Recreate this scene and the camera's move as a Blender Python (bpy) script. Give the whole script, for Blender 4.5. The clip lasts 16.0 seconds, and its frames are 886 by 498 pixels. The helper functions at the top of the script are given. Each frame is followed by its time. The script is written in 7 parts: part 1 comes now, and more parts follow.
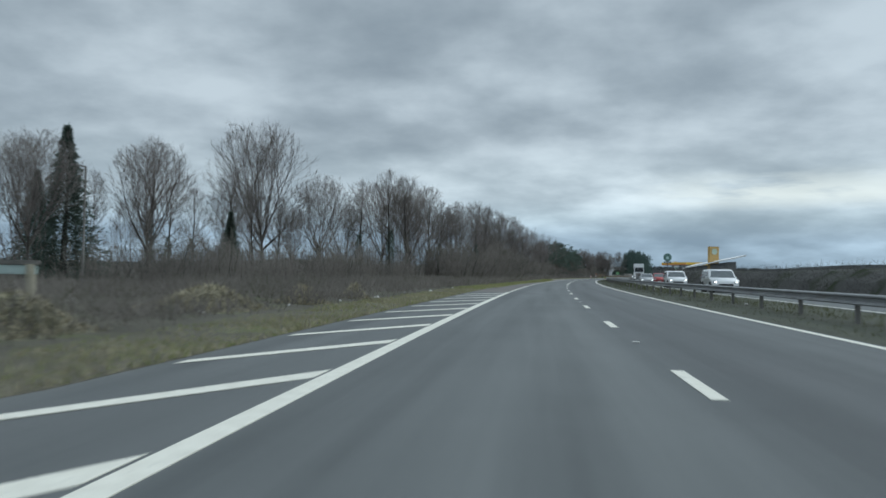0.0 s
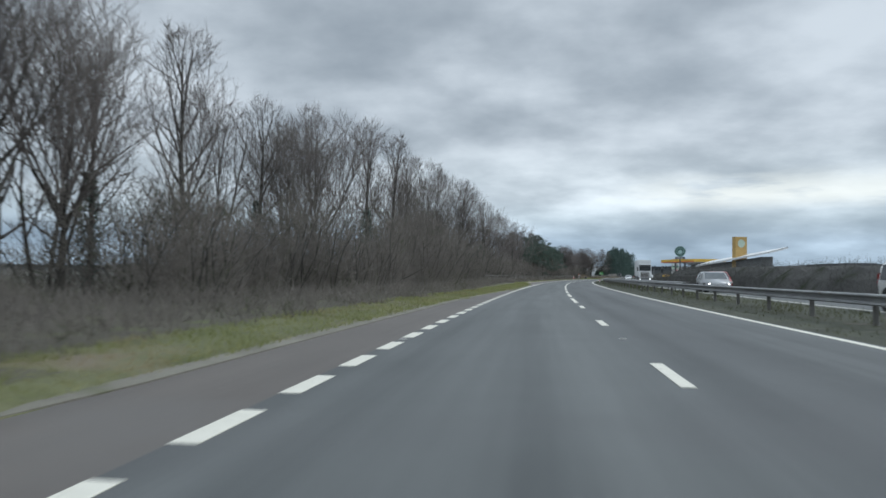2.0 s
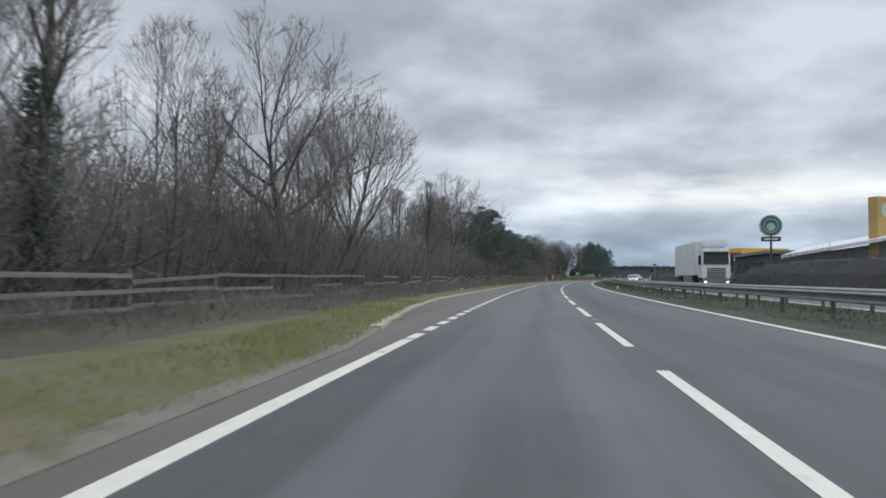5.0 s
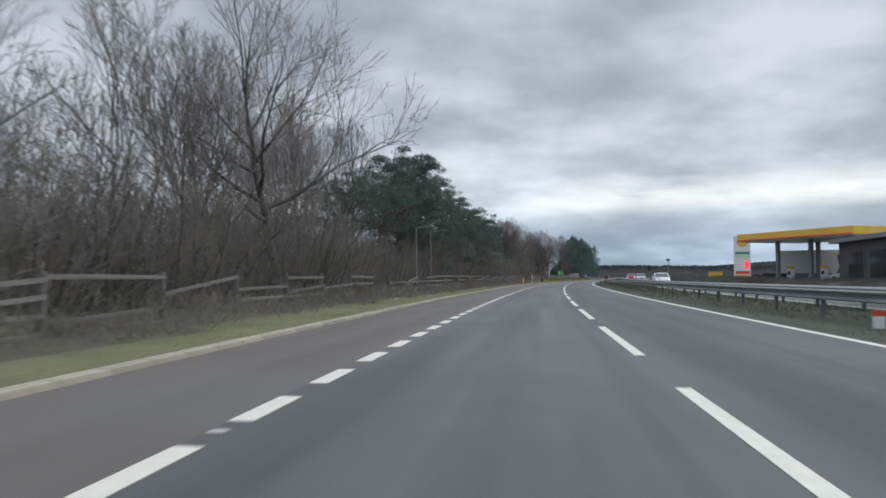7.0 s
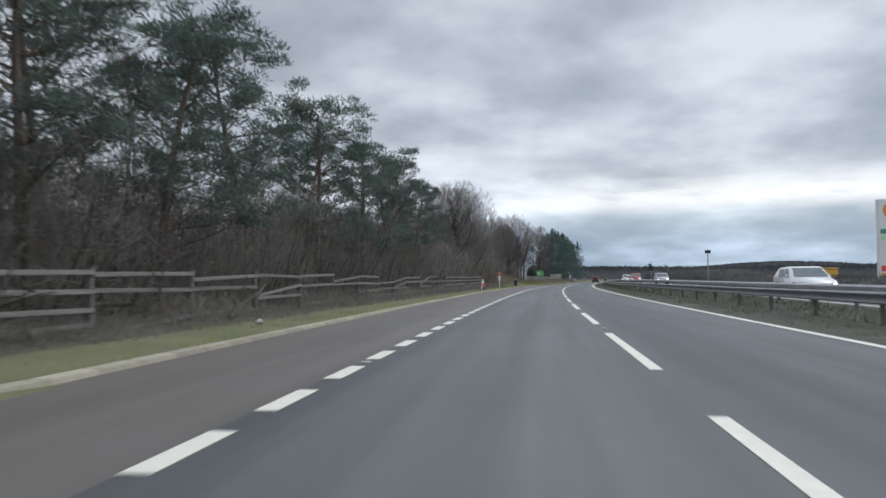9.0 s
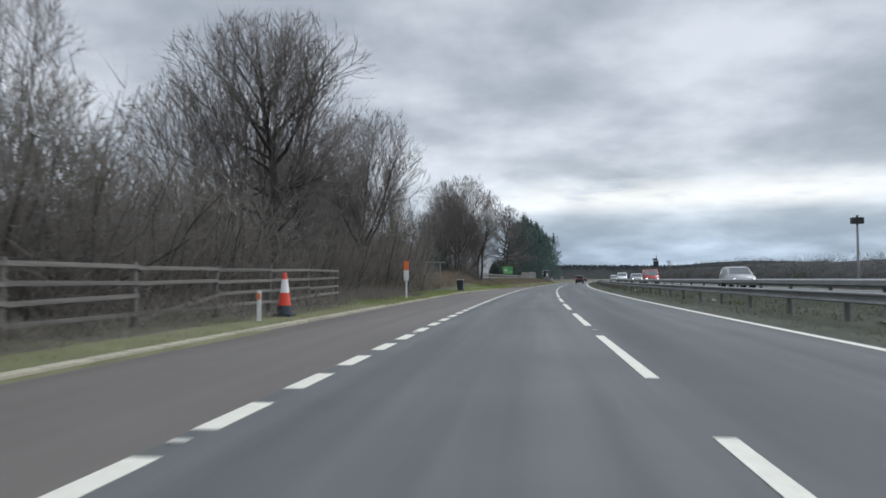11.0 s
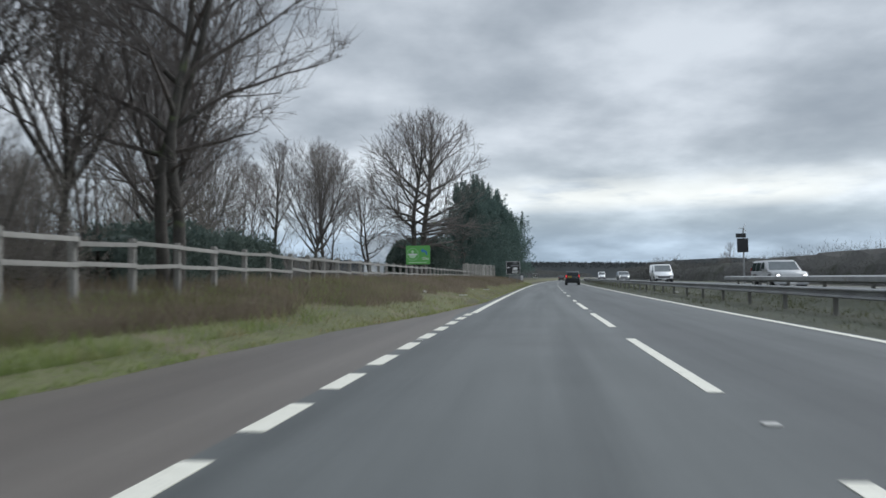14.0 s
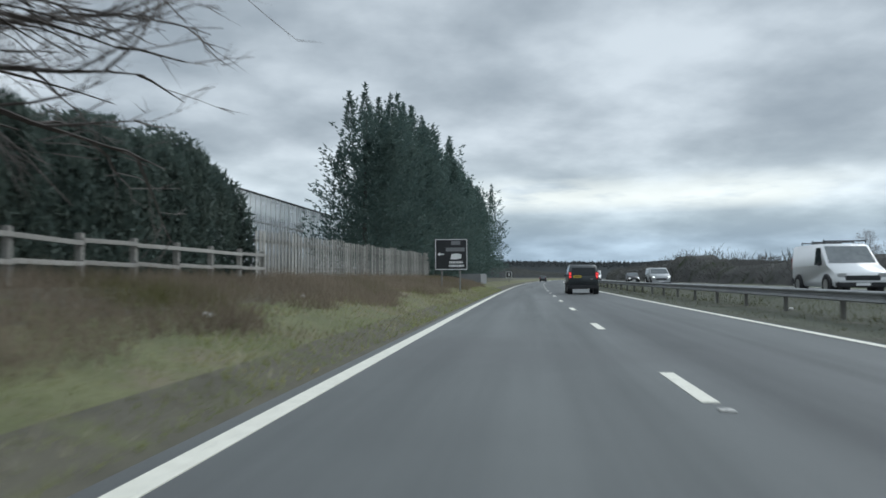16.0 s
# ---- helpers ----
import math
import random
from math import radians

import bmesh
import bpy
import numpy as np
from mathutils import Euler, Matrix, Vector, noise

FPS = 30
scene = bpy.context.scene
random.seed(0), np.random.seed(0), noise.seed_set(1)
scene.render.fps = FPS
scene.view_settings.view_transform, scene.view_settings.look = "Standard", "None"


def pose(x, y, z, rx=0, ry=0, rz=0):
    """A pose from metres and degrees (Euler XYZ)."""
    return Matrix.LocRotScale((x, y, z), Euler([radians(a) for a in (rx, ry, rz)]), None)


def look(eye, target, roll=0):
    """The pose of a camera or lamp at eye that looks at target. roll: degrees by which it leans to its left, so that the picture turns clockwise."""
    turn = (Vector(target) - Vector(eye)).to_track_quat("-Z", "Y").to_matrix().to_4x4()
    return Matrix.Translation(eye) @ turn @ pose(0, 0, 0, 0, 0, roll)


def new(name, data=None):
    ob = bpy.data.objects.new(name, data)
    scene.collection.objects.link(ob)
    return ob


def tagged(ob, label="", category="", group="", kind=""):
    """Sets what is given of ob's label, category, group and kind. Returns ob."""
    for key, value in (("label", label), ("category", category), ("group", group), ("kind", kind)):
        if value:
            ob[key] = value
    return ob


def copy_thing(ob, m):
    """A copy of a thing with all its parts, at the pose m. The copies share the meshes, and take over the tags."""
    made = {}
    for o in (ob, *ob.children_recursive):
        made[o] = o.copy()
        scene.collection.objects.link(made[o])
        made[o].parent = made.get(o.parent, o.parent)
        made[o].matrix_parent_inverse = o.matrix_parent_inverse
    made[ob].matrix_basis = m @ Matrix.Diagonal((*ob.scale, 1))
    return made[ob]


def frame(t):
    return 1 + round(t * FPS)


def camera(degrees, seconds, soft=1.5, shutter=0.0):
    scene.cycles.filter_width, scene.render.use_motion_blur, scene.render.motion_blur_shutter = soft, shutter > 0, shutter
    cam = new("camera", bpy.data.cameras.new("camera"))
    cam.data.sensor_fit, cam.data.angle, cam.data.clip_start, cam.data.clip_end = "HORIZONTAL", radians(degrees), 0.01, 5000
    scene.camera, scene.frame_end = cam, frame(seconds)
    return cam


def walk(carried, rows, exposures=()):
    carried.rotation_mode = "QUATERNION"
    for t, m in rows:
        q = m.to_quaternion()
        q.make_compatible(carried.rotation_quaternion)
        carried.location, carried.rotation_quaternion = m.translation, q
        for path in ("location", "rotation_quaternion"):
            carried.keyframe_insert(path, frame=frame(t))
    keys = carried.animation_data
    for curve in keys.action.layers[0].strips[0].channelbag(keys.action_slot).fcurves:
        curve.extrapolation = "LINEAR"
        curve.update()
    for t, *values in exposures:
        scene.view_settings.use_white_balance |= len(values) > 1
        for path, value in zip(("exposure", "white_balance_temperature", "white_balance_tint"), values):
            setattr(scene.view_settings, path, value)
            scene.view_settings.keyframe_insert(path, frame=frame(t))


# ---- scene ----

# seconds, metres along the road, metres beside its middle, then yaw, pitch and lean in degrees
DRIVE = [
    (0, 0.0, -1.54, -6.9, 1.84, 0.97),
    (0.5, 13.5, -1.49, -6.95, 1.86, 0.8),
    (1, 26.8, -1.45, -6.78, 1.83, 0.63),
    (1.5, 40.0, -1.41, -6.82, 2.02, 0.46),
    (2, 53.3, -1.42, -6.79, 1.99, 0.55),
    (2.5, 66.7, -1.44, -6.7, 1.92, 0.63),
    (3, 80.25, -1.39, -6.65, 2.0, 0.5),
    (3.5, 93.95, -1.34, -6.59, 2.08, 0.36),
    (6, 162.6, -1.46, -6.74, 2.19, -0.01),
    (6.5, 176.55, -1.44, -6.65, 2.22, -0.12),
    (7, 190.35, -1.41, -6.54, 2.22, -0.23),
    (7.5, 204.22, -1.4, -6.52, 2.31, -0.36),
    (8, 218.08, -1.39, -6.65, 2.36, -0.5),
    (8.5, 231.9, -1.37, -6.77, 2.4, -0.47),
    (9, 245.78, -1.36, -6.81, 2.39, -0.44),
    (11.5, 314.3, -1.3, -6.46, 2.33, -0.42),
    (12, 328.1, -1.36, -6.84, 2.34, -0.55),
    (12.5, 341.9, -1.42, -6.95, 2.36, -0.68),
    (13, 355.53, -1.52, -6.83, 2.22, -0.53),
    (13.5, 369.2, -1.61, -6.63, 2.17, -0.38),
    (14, 382.68, -1.61, -6.56, 2.23, -0.52),
    (14.5, 395.93, -1.61, -6.51, 2.34, -0.65),
    (15, 409.3, -1.6, -6.33, 2.33, -0.45),
    (15.5, 422.7, -1.56, -6.21, 2.22, -0.35),
    (16, 436.1, -1.52, -6.12, 2.21, -0.25),
]
EYE = 1.04

# bend of the road every 60 m from -40 m, in thousandths of a radian a metre, to the right
BEND = [0.285, 0.595, 0.67, 0.367, 0.76, 0.49, 0.624, 0.678, 0.152, 0.258, 0.321, 0.346, 0.339, 0.304, 0.248, 0.175, 0.092, 0.0]
SS = np.arange(-60.0, 1002.0, 2.0)
_k = np.interp(SS, -40 + 60.0 * np.arange(len(BEND)), BEND) * 1e-3
TH = np.concatenate([[0], np.cumsum((_k[1:] + _k[:-1]))])
TH = TH - np.interp(0, SS, TH)
RX = np.concatenate([[0], np.cumsum(np.sin(TH[1:]) + np.sin(TH[:-1]))])
RY = np.concatenate([[0], np.cumsum(np.cos(TH[1:]) + np.cos(TH[:-1]))])
RX, RY = RX - np.interp(0, SS, RX), RY - np.interp(0, SS, RY)


def heading(s):
    return np.interp(s, SS, TH)


def place(s, l):
    """World x and y of a point s metres along the road and l metres to the right of its middle line."""
    s, l = np.asarray(s, float), np.asarray(l, float)
    c = np.clip(s, SS[0], SS[-1])
    h = np.interp(c, SS, TH)
    return np.interp(c, SS, RX) + l * np.cos(h) + (s - c) * np.sin(h), np.interp(c, SS, RY) - l * np.sin(h) + (s - c) * np.cos(h)


def at(s, l, z=0.0, turn=0.0):
    """Pose at a place of the road, facing along it, turned by so many degrees to the left."""
    x, y = place(s, l)
    return pose(float(x), float(y), z, 0, 0, turn - math.degrees(float(heading(s))))


cam = camera(60.67, 16.0, soft=1.6, shutter=0.15)
drive_rows = []
for t, s, l, yaw, pitch, lean in DRIVE:
    x, y = place(s, l)
    a, p = float(heading(s)) + radians(yaw), radians(pitch)
    eye = Vector((float(x), float(y), EYE))
    way = Vector((math.sin(a) * math.cos(p), math.cos(a) * math.cos(p), math.sin(p)))
    drive_rows.append((t, look(eye, eye + way * 10, lean)))
walk(cam, drive_rows, [(0.0, -0.25, 5810, 2.6), (1.0, -0.2, 5850, 4.0), (2.5, -0.03, 6050, 9.0), (6.0, -0.03, 6150, 13.0), (7.5, 0.0, 6110, 12.0), (8.5, 0.08, 6110, 12.0), (12.0, 0.02, 6130, 11.0), (13.0, 0.0, 5930, 6.0), (14.0, 0.0, 6110, 9.6), (15.0, -0.08, 5820, 3.6), (15.5, 0.0, 6000, 7.0), (16.0, 0.0, 6000, 6.0)])


# ---- light ----
def nodes_of(tree):
    return tree.nodes, tree.links


world = bpy.data.worlds.new("overcast_sky")
scene.world = world
world.use_nodes = True
N, LK = nodes_of(world.node_tree)
N.clear()


def ramp(tree, fac, stops, ease="LINEAR"):
    r = tree.nodes.new("ShaderNodeValToRGB")
    r.color_ramp.interpolation = ease
    el = r.color_ramp.elements
    while len(el) < len(stops):
        el.new(0.5)
    for e, (p, c) in zip(el, stops):
        e.position = p
        e.color = (*c, 1) if len(c) == 3 else c
    tree.links.new(fac, r.inputs[0])
    return r.outputs[0]


def math_node(tree, op, a, b=None):
    m = tree.nodes.new("ShaderNodeMath")
    m.operation = op
    for i, v in enumerate((a, b)):
        if v is None:
            continue
        if isinstance(v, (int, float)):
            m.inputs[i].default_value = v
        else:
            tree.links.new(v, m.inputs[i])
    return m.outputs[0]


def mix(tree, fac, a, b, mode="MIX"):
    m = tree.nodes.new("ShaderNodeMixRGB")
    m.blend_type = mode
    for i, v in enumerate((fac, a, b)):
        if isinstance(v, (int, float)):
            m.inputs[i].default_value = v
        elif isinstance(v, tuple):
            m.inputs[i].default_value = (*v, 1)
        else:
            tree.links.new(v, m.inputs[i])
    return m.outputs[0]


def noise_tex(tree, vector, scale, detail=4.0, rough=0.55, distortion=0.0):
    n = tree.nodes.new("ShaderNodeTexNoise")
    n.inputs["Scale"].default_value = scale
    n.inputs["Detail"].default_value = detail
    n.inputs["Roughness"].default_value = rough
    n.inputs["Distortion"].default_value = distortion
    tree.links.new(vector, n.inputs["Vector"])
    return n.outputs[0]


SUN_EL, SUN_TURN = radians(32), radians(70)
wt = world.node_tree
sky = wt.nodes.new("ShaderNodeTexSky")
sky.sky_type = "NISHITA"
sky.sun_disc = False
sky.sun_elevation, sky.sun_rotation = SUN_EL, SUN_TURN
coord = wt.nodes.new("ShaderNodeTexCoord")
sep = wt.nodes.new("ShaderNodeSeparateXYZ")
wt.links.new(coord.outputs["Generated"], sep.inputs[0])
up = math_node(wt, "MAXIMUM", sep.outputs[2], 0.0)
flat = math_node(wt, "ADD", up, 0.24)
com = wt.nodes.new("ShaderNodeCombineXYZ")
wt.links.new(math_node(wt, "DIVIDE", sep.outputs[0], flat), com.inputs[0])
wt.links.new(math_node(wt, "DIVIDE", sep.outputs[1], flat), com.inputs[1])
cloud_fine = noise_tex(wt, com.outputs[0], 1.9, 8.0, 0.52, 0.0)
cloud_big = noise_tex(wt, com.outputs[0], 0.6, 4.0, 0.5, 0.0)
cloud = math_node(wt, "ADD", math_node(wt, "MULTIPLY", cloud_fine, 0.55), math_node(wt, "MULTIPLY", cloud_big, 0.45))
cover = ramp(wt, cloud, [(0.38, (0.33, 0.365, 0.40)), (0.45, (0.42, 0.455, 0.485)), (0.52, (0.56, 0.595, 0.625)), (0.60, (0.79, 0.82, 0.84))], "B_SPLINE")
low = ramp(wt, up, [(0.0, (0.80, 0.95, 1.09)), (0.045, (0.86, 0.98, 1.10)), (0.075, (1.12, 1.18, 1.20)), (0.10, (1.36, 1.36, 1.34)), (0.13, (1.22, 1.22, 1.20)), (0.175, (1.0, 1.0, 1.0)), (0.36, (0.95, 0.95, 0.95)), (0.60, (1.7, 1.7, 1.7)), (1.0, (2.45, 2.45, 2.45))])
cloud_light = mix(wt, 1.0, cover, low, "MULTIPLY")
# a bright rift low in the cloud where the sun stands behind it
rift_way = wt.nodes.new("ShaderNodeVectorMath")
rift_way.operation = "DOT_PRODUCT"
wt.links.new(coord.outputs["Generated"], rift_way.inputs[0])
rift_way.inputs[1].default_value = (math.sin(radians(23)), math.cos(radians(23)), 0.1)
stretch_sky = wt.nodes.new("ShaderNodeMapping")
stretch_sky.inputs["Scale"].default_value = (7.0, 7.0, 40.0)
wt.links.new(coord.outputs["Generated"], stretch_sky.inputs[0])
rift = math_node(wt, "MULTIPLY", ramp(wt, up, [(0.082, (0, 0, 0)), (0.100, (1, 1, 1)), (0.112, (0.8, 0.8, 0.8)), (0.135, (0, 0, 0))]), ramp(wt, rift_way.outputs["Value"], [(0.962, (0, 0, 0)), (0.995, (1, 1, 1))]))
rift = math_node(wt, "MULTIPLY", rift, ramp(wt, noise_tex(wt, stretch_sky.outputs[0], 1.0, 4.0), [(0.36, (0, 0, 0)), (0.52, (1, 1, 1))]))
cloud_light = mix(wt, math_node(wt, "MULTIPLY", rift, 0.62), cloud_light, (1.20, 1.17, 1.04))
bg_sky = wt.nodes.new("ShaderNodeBackground")
bg_sky.inputs[1].default_value = 0.10
wt.links.new(sky.outputs[0], bg_sky.inputs[0])
bg_cloud = wt.nodes.new("ShaderNodeBackground")
bg_cloud.inputs[1].default_value = 1.0
wt.links.new(cloud_light, bg_cloud.inputs[0])
mixed = wt.nodes.new("ShaderNodeMixShader")
mixed.inputs[0].default_value = 0.94
wt.links.new(bg_sky.outputs[0], mixed.inputs[1])
wt.links.new(bg_cloud.outputs[0], mixed.inputs[2])
out = wt.nodes.new("ShaderNodeOutputWorld")
wt.links.new(mixed.outputs[0], out.inputs[0])

sun = new("sun", bpy.data.lights.new("sun", "SUN"))
sun.data.energy, sun.data.angle, sun.data.color = 1.2, radians(25), (1.0, 0.97, 0.93)
sun.matrix_world = look((0, 0, 60), (0 - 60 * math.cos(SUN_EL) * math.sin(SUN_TURN), 0 - 60 * math.cos(SUN_EL) * math.cos(SUN_TURN), 60 - 60 * math.sin(SUN_EL)))


# ---- materials ----
def surface(name, dark, light, rough=0.8, scale=3.0, fine=40.0, metal=0.0, bump=0.0, spots=None, random_shade=0.0, coords="Object", stretch=(1, 1, 1), spec=0.5, trans=None):
    """A material whose colour wanders between two tones at two scales, with fine relief."""
    m = bpy.data.materials.new(name)
    m.use_nodes = True
    tr = m.node_tree
    b = tr.nodes["Principled BSDF"]
    tc = tr.nodes.new("ShaderNodeTexCoord")
    mp = tr.nodes.new("ShaderNodeMapping")
    mp.inputs["Scale"].default_value = stretch
    tr.links.new(tc.outputs[coords], mp.inputs[0])
    v = mp.outputs[0]
    big, small = noise_tex(tr, v, scale, 5.0, 0.6), noise_tex(tr, v, fine, 3.0, 0.6)
    f = math_node(tr, "ADD", math_node(tr, "MULTIPLY", big, 0.6), math_node(tr, "MULTIPLY", small, 0.4))
    col = ramp(tr, f, [(0.33, dark), (0.67, light)])
    if spots:
        where = ramp(tr, noise_tex(tr, v, spots[1], 6.0, 0.65), [(spots[2], (0, 0, 0)), (spots[2] + 0.12, (1, 1, 1))])
        col = mix(tr, where, col, spots[0])
    if random_shade:
        info = tr.nodes.new("ShaderNodeObjectInfo")
        k = math_node(tr, "ADD", math_node(tr, "MULTIPLY", info.outputs["Random"], 2 * random_shade), 1.0 - random_shade)
        hsv = tr.nodes.new("ShaderNodeHueSaturation")
        tr.links.new(k, hsv.inputs["Value"])
        tr.links.new(col, hsv.inputs["Color"])
        col = hsv.outputs[0]
    tr.links.new(col, b.inputs["Base Color"])
    b.inputs["Roughness"].default_value = rough
    b.inputs["Metallic"].default_value = metal
    b.inputs["Specular IOR Level"].default_value = spec
    if trans:
        tl = tr.nodes.new("ShaderNodeBsdfTranslucent")
        tr.links.new(col, tl.inputs["Color"])
        ms = tr.nodes.new("ShaderNodeMixShader")
        ms.inputs[0].default_value = trans
        tr.links.new(b.outputs[0], ms.inputs[1])
        tr.links.new(tl.outputs[0], ms.inputs[2])
        tr.links.new(ms.outputs[0], tr.nodes["Material Output"].inputs["Surface"])
    if bump:
        bn = tr.nodes.new("ShaderNodeBump")
        bn.inputs["Strength"].default_value = 0.6
        bn.inputs["Distance"].default_value = bump
        tr.links.new(small, bn.inputs["Height"])
        tr.links.new(bn.outputs[0], b.inputs["Normal"])
    return m


def glow(name, colour, strength):
    m = bpy.data.materials.new(name)
    m.use_nodes = True
    b = m.node_tree.nodes["Principled BSDF"]
    b.inputs["Base Color"].default_value = (*colour, 1)
    b.inputs["Emission Color"].default_value = (*colour, 1)
    b.inputs["Emission Strength"].default_value = strength
    return m


def asphalt(name, dark, light, worn, patch):
    """Road surface: chippings, long wheel tracks, patches. Its UVs are metres across and along."""
    m = bpy.data.materials.new(name)
    m.use_nodes = True
    tr = m.node_tree
    b = tr.nodes["Principled BSDF"]
    uv = tr.nodes.new("ShaderNodeUVMap")
    uv.uv_map = "metres"
    mp = tr.nodes.new("ShaderNodeMapping")
    mp.inputs["Scale"].default_value = (1.0, 0.03, 1.0)
    tr.links.new(uv.outputs[0], mp.inputs[0])
    streak = noise_tex(tr, mp.outputs[0], 1.3, 4.0, 0.55)
    blotch = noise_tex(tr, uv.outputs[0], 0.35, 5.0, 0.6)
    chips = noise_tex(tr, uv.outputs[0], 55.0, 3.0, 0.7)
    f = math_node(tr, "ADD", math_node(tr, "MULTIPLY", streak, 0.62), math_node(tr, "ADD", math_node(tr, "MULTIPLY", blotch, 0.2), math_node(tr, "MULTIPLY", chips, 0.18)))
    col = ramp(tr, f, [(0.36, dark), (0.64, light)])
    # wheel tracks polished by traffic, two to a lane
    s2 = tr.nodes.new("ShaderNodeSeparateXYZ")
    tr.links.new(uv.outputs[0], s2.inputs[0])
    w = tr.nodes.new("ShaderNodeMath")
    w.operation = "SINE"
    tr.links.new(math_node(tr, "MULTIPLY", math_node(tr, "ADD", s2.outputs[0], 0.91), 2 * math.pi / 1.825), w.inputs[0])
    track = math_node(tr, "MULTIPLY", math_node(tr, "ADD", math_node(tr, "MULTIPLY", w.outputs[0], 0.5), 0.5), streak)
    col = mix(tr, math_node(tr, "MULTIPLY", track, worn), col, light)
    # an older, darker strip down one lane
    lane = math_node(tr, "MULTIPLY", math_node(tr, "ADD", math_node(tr, "ADD", s2.outputs[0], math_node(tr, "MULTIPLY", streak, 0.9)), 3.55), 0.125)
    band = ramp(tr, lane, [(0.0, (0.97, 0.97, 0.97)), (0.42, (1.06, 1.06, 1.05)), (0.50, (1.0, 1.0, 1.0)), (0.58, (0.74, 0.74, 0.75)), (0.70, (0.76, 0.76, 0.77)), (0.78, (0.95, 0.95, 0.95)), (1.0, (0.92, 0.92, 0.92))])
    col = mix(tr, 1.0, col, band, "MULTIPLY")
    where = ramp(tr, noise_tex(tr, uv.outputs[0], 0.16, 4.0, 0.6), [(0.56, (0, 0, 0)), (0.66, (1, 1, 1))])
    col = mix(tr, math_node(tr, "MULTIPLY", where, 0.5), col, patch)
    tr.links.new(col, b.inputs["Base Color"])
    b.inputs["Roughness"].default_value = 0.62
    bn = tr.nodes.new("ShaderNodeBump")
    bn.inputs["Strength"].default_value = 0.5
    bn.inputs["Distance"].default_value = 0.006
    tr.links.new(chips, bn.inputs["Height"])
    tr.links.new(bn.outputs[0], b.inputs["Normal"])
    return m


ROAD = asphalt("worn_asphalt", (0.043, 0.048, 0.048), (0.118, 0.125, 0.123), 0.7, (0.075, 0.076, 0.077))
LAYBY = asphalt("brown_asphalt", (0.089, 0.077, 0.068), (0.142, 0.126, 0.111), 0.2, (0.125, 0.118, 0.110))
PAINT = surface("road_paint", (0.58, 0.56, 0.48), (0.76, 0.74, 0.65), 0.6, 6, 60, spots=((0.30, 0.30, 0.29), 22, 0.60))
KERB = surface("kerb_concrete", (0.28, 0.26, 0.20), (0.44, 0.41, 0.32), 0.9, 2, 30, bump=0.004, spots=((0.16, 0.17, 0.09), 3, 0.56), random_shade=0.15)
SUNKEN = surface("silted_concrete", (0.125, 0.118, 0.095), (0.21, 0.20, 0.165), 0.95, 0.8, 14, bump=0.01, spots=((0.10, 0.105, 0.06), 0.9, 0.55))
GRASS_GROUND = surface("verge_turf", (0.070, 0.078, 0.034), (0.150, 0.152, 0.072), 0.95, 0.9, 16, bump=0.03, spots=((0.15, 0.125, 0.085), 0.35, 0.52))
DIRT = surface("verge_dirt", (0.056, 0.052, 0.038), (0.105, 0.098, 0.070), 0.95, 1.2, 30, bump=0.02, spots=((0.10, 0.11, 0.045), 0.7, 0.55))
DULL_TURF = surface("dull_turf", (0.092, 0.098, 0.045), (0.170, 0.170, 0.088), 0.95, 0.6, 12, bump=0.02, spots=((0.12, 0.10, 0.07), 0.5, 0.56))
MEDIAN = surface("median_soil", (0.036, 0.040, 0.028), (0.074, 0.078, 0.052), 0.95, 0.9, 20, bump=0.02, spots=((0.11, 0.10, 0.08), 0.6, 0.58))
MEDIAN_GRASS = surface("median_grass", (0.065, 0.075, 0.036), (0.15, 0.155, 0.085), 0.9, 0.5, 8, spots=((0.20, 0.18, 0.12), 0.7, 0.58), spec=0.2, trans=0.4)
FIELD = surface("rough_field", (0.044, 0.044, 0.036), (0.080, 0.078, 0.060), 0.95, 0.05, 1.5, spots=((0.07, 0.085, 0.035), 0.03, 0.54))
BARK = surface("grey_bark", (0.040, 0.037, 0.033), (0.095, 0.088, 0.078), 0.9, 3, 25, random_shade=0.22, spots=((0.10, 0.12, 0.06), 2.0, 0.58))
TWIG = surface("winter_twigs", (0.135, 0.120, 0.112), (0.25, 0.228, 0.212), 0.9, 0.7, 6, random_shade=0.2, spec=0.2, trans=0.45)
SCRUB = surface("scrub_twigs", (0.15, 0.137, 0.122), (0.28, 0.257, 0.23), 0.9, 0.5, 6, random_shade=0.2, spots=((0.07, 0.085, 0.04), 0.8, 0.56), spec=0.2, trans=0.45)
PINE_BARK = surface("pine_bark", (0.080, 0.058, 0.046), (0.165, 0.122, 0.094), 0.9, 3, 20, bump=0.02)
PINE_LEAF = surface("pine_needles", (0.066, 0.098, 0.084), (0.136, 0.172, 0.138), 0.75, 0.8, 7, random_shade=0.2, spec=0.25, trans=0.4)
CYPRESS_LEAF = surface("cypress_sprays", (0.066, 0.108, 0.102), (0.136, 0.182, 0.156), 0.75, 0.8, 6, random_shade=0.15, spec=0.25, trans=0.4)
HEDGE_LEAF = surface("hedge_leaves", (0.066, 0.097, 0.088), (0.130, 0.162, 0.134), 0.7, 1.2, 8, spec=0.25, trans=0.4)
GRASS = surface("grass_blades", (0.175, 0.200, 0.072), (0.36, 0.37, 0.175), 0.85, 0.6, 10, spots=((0.36, 0.31, 0.19), 0.5, 0.52), spec=0.2, trans=0.4)
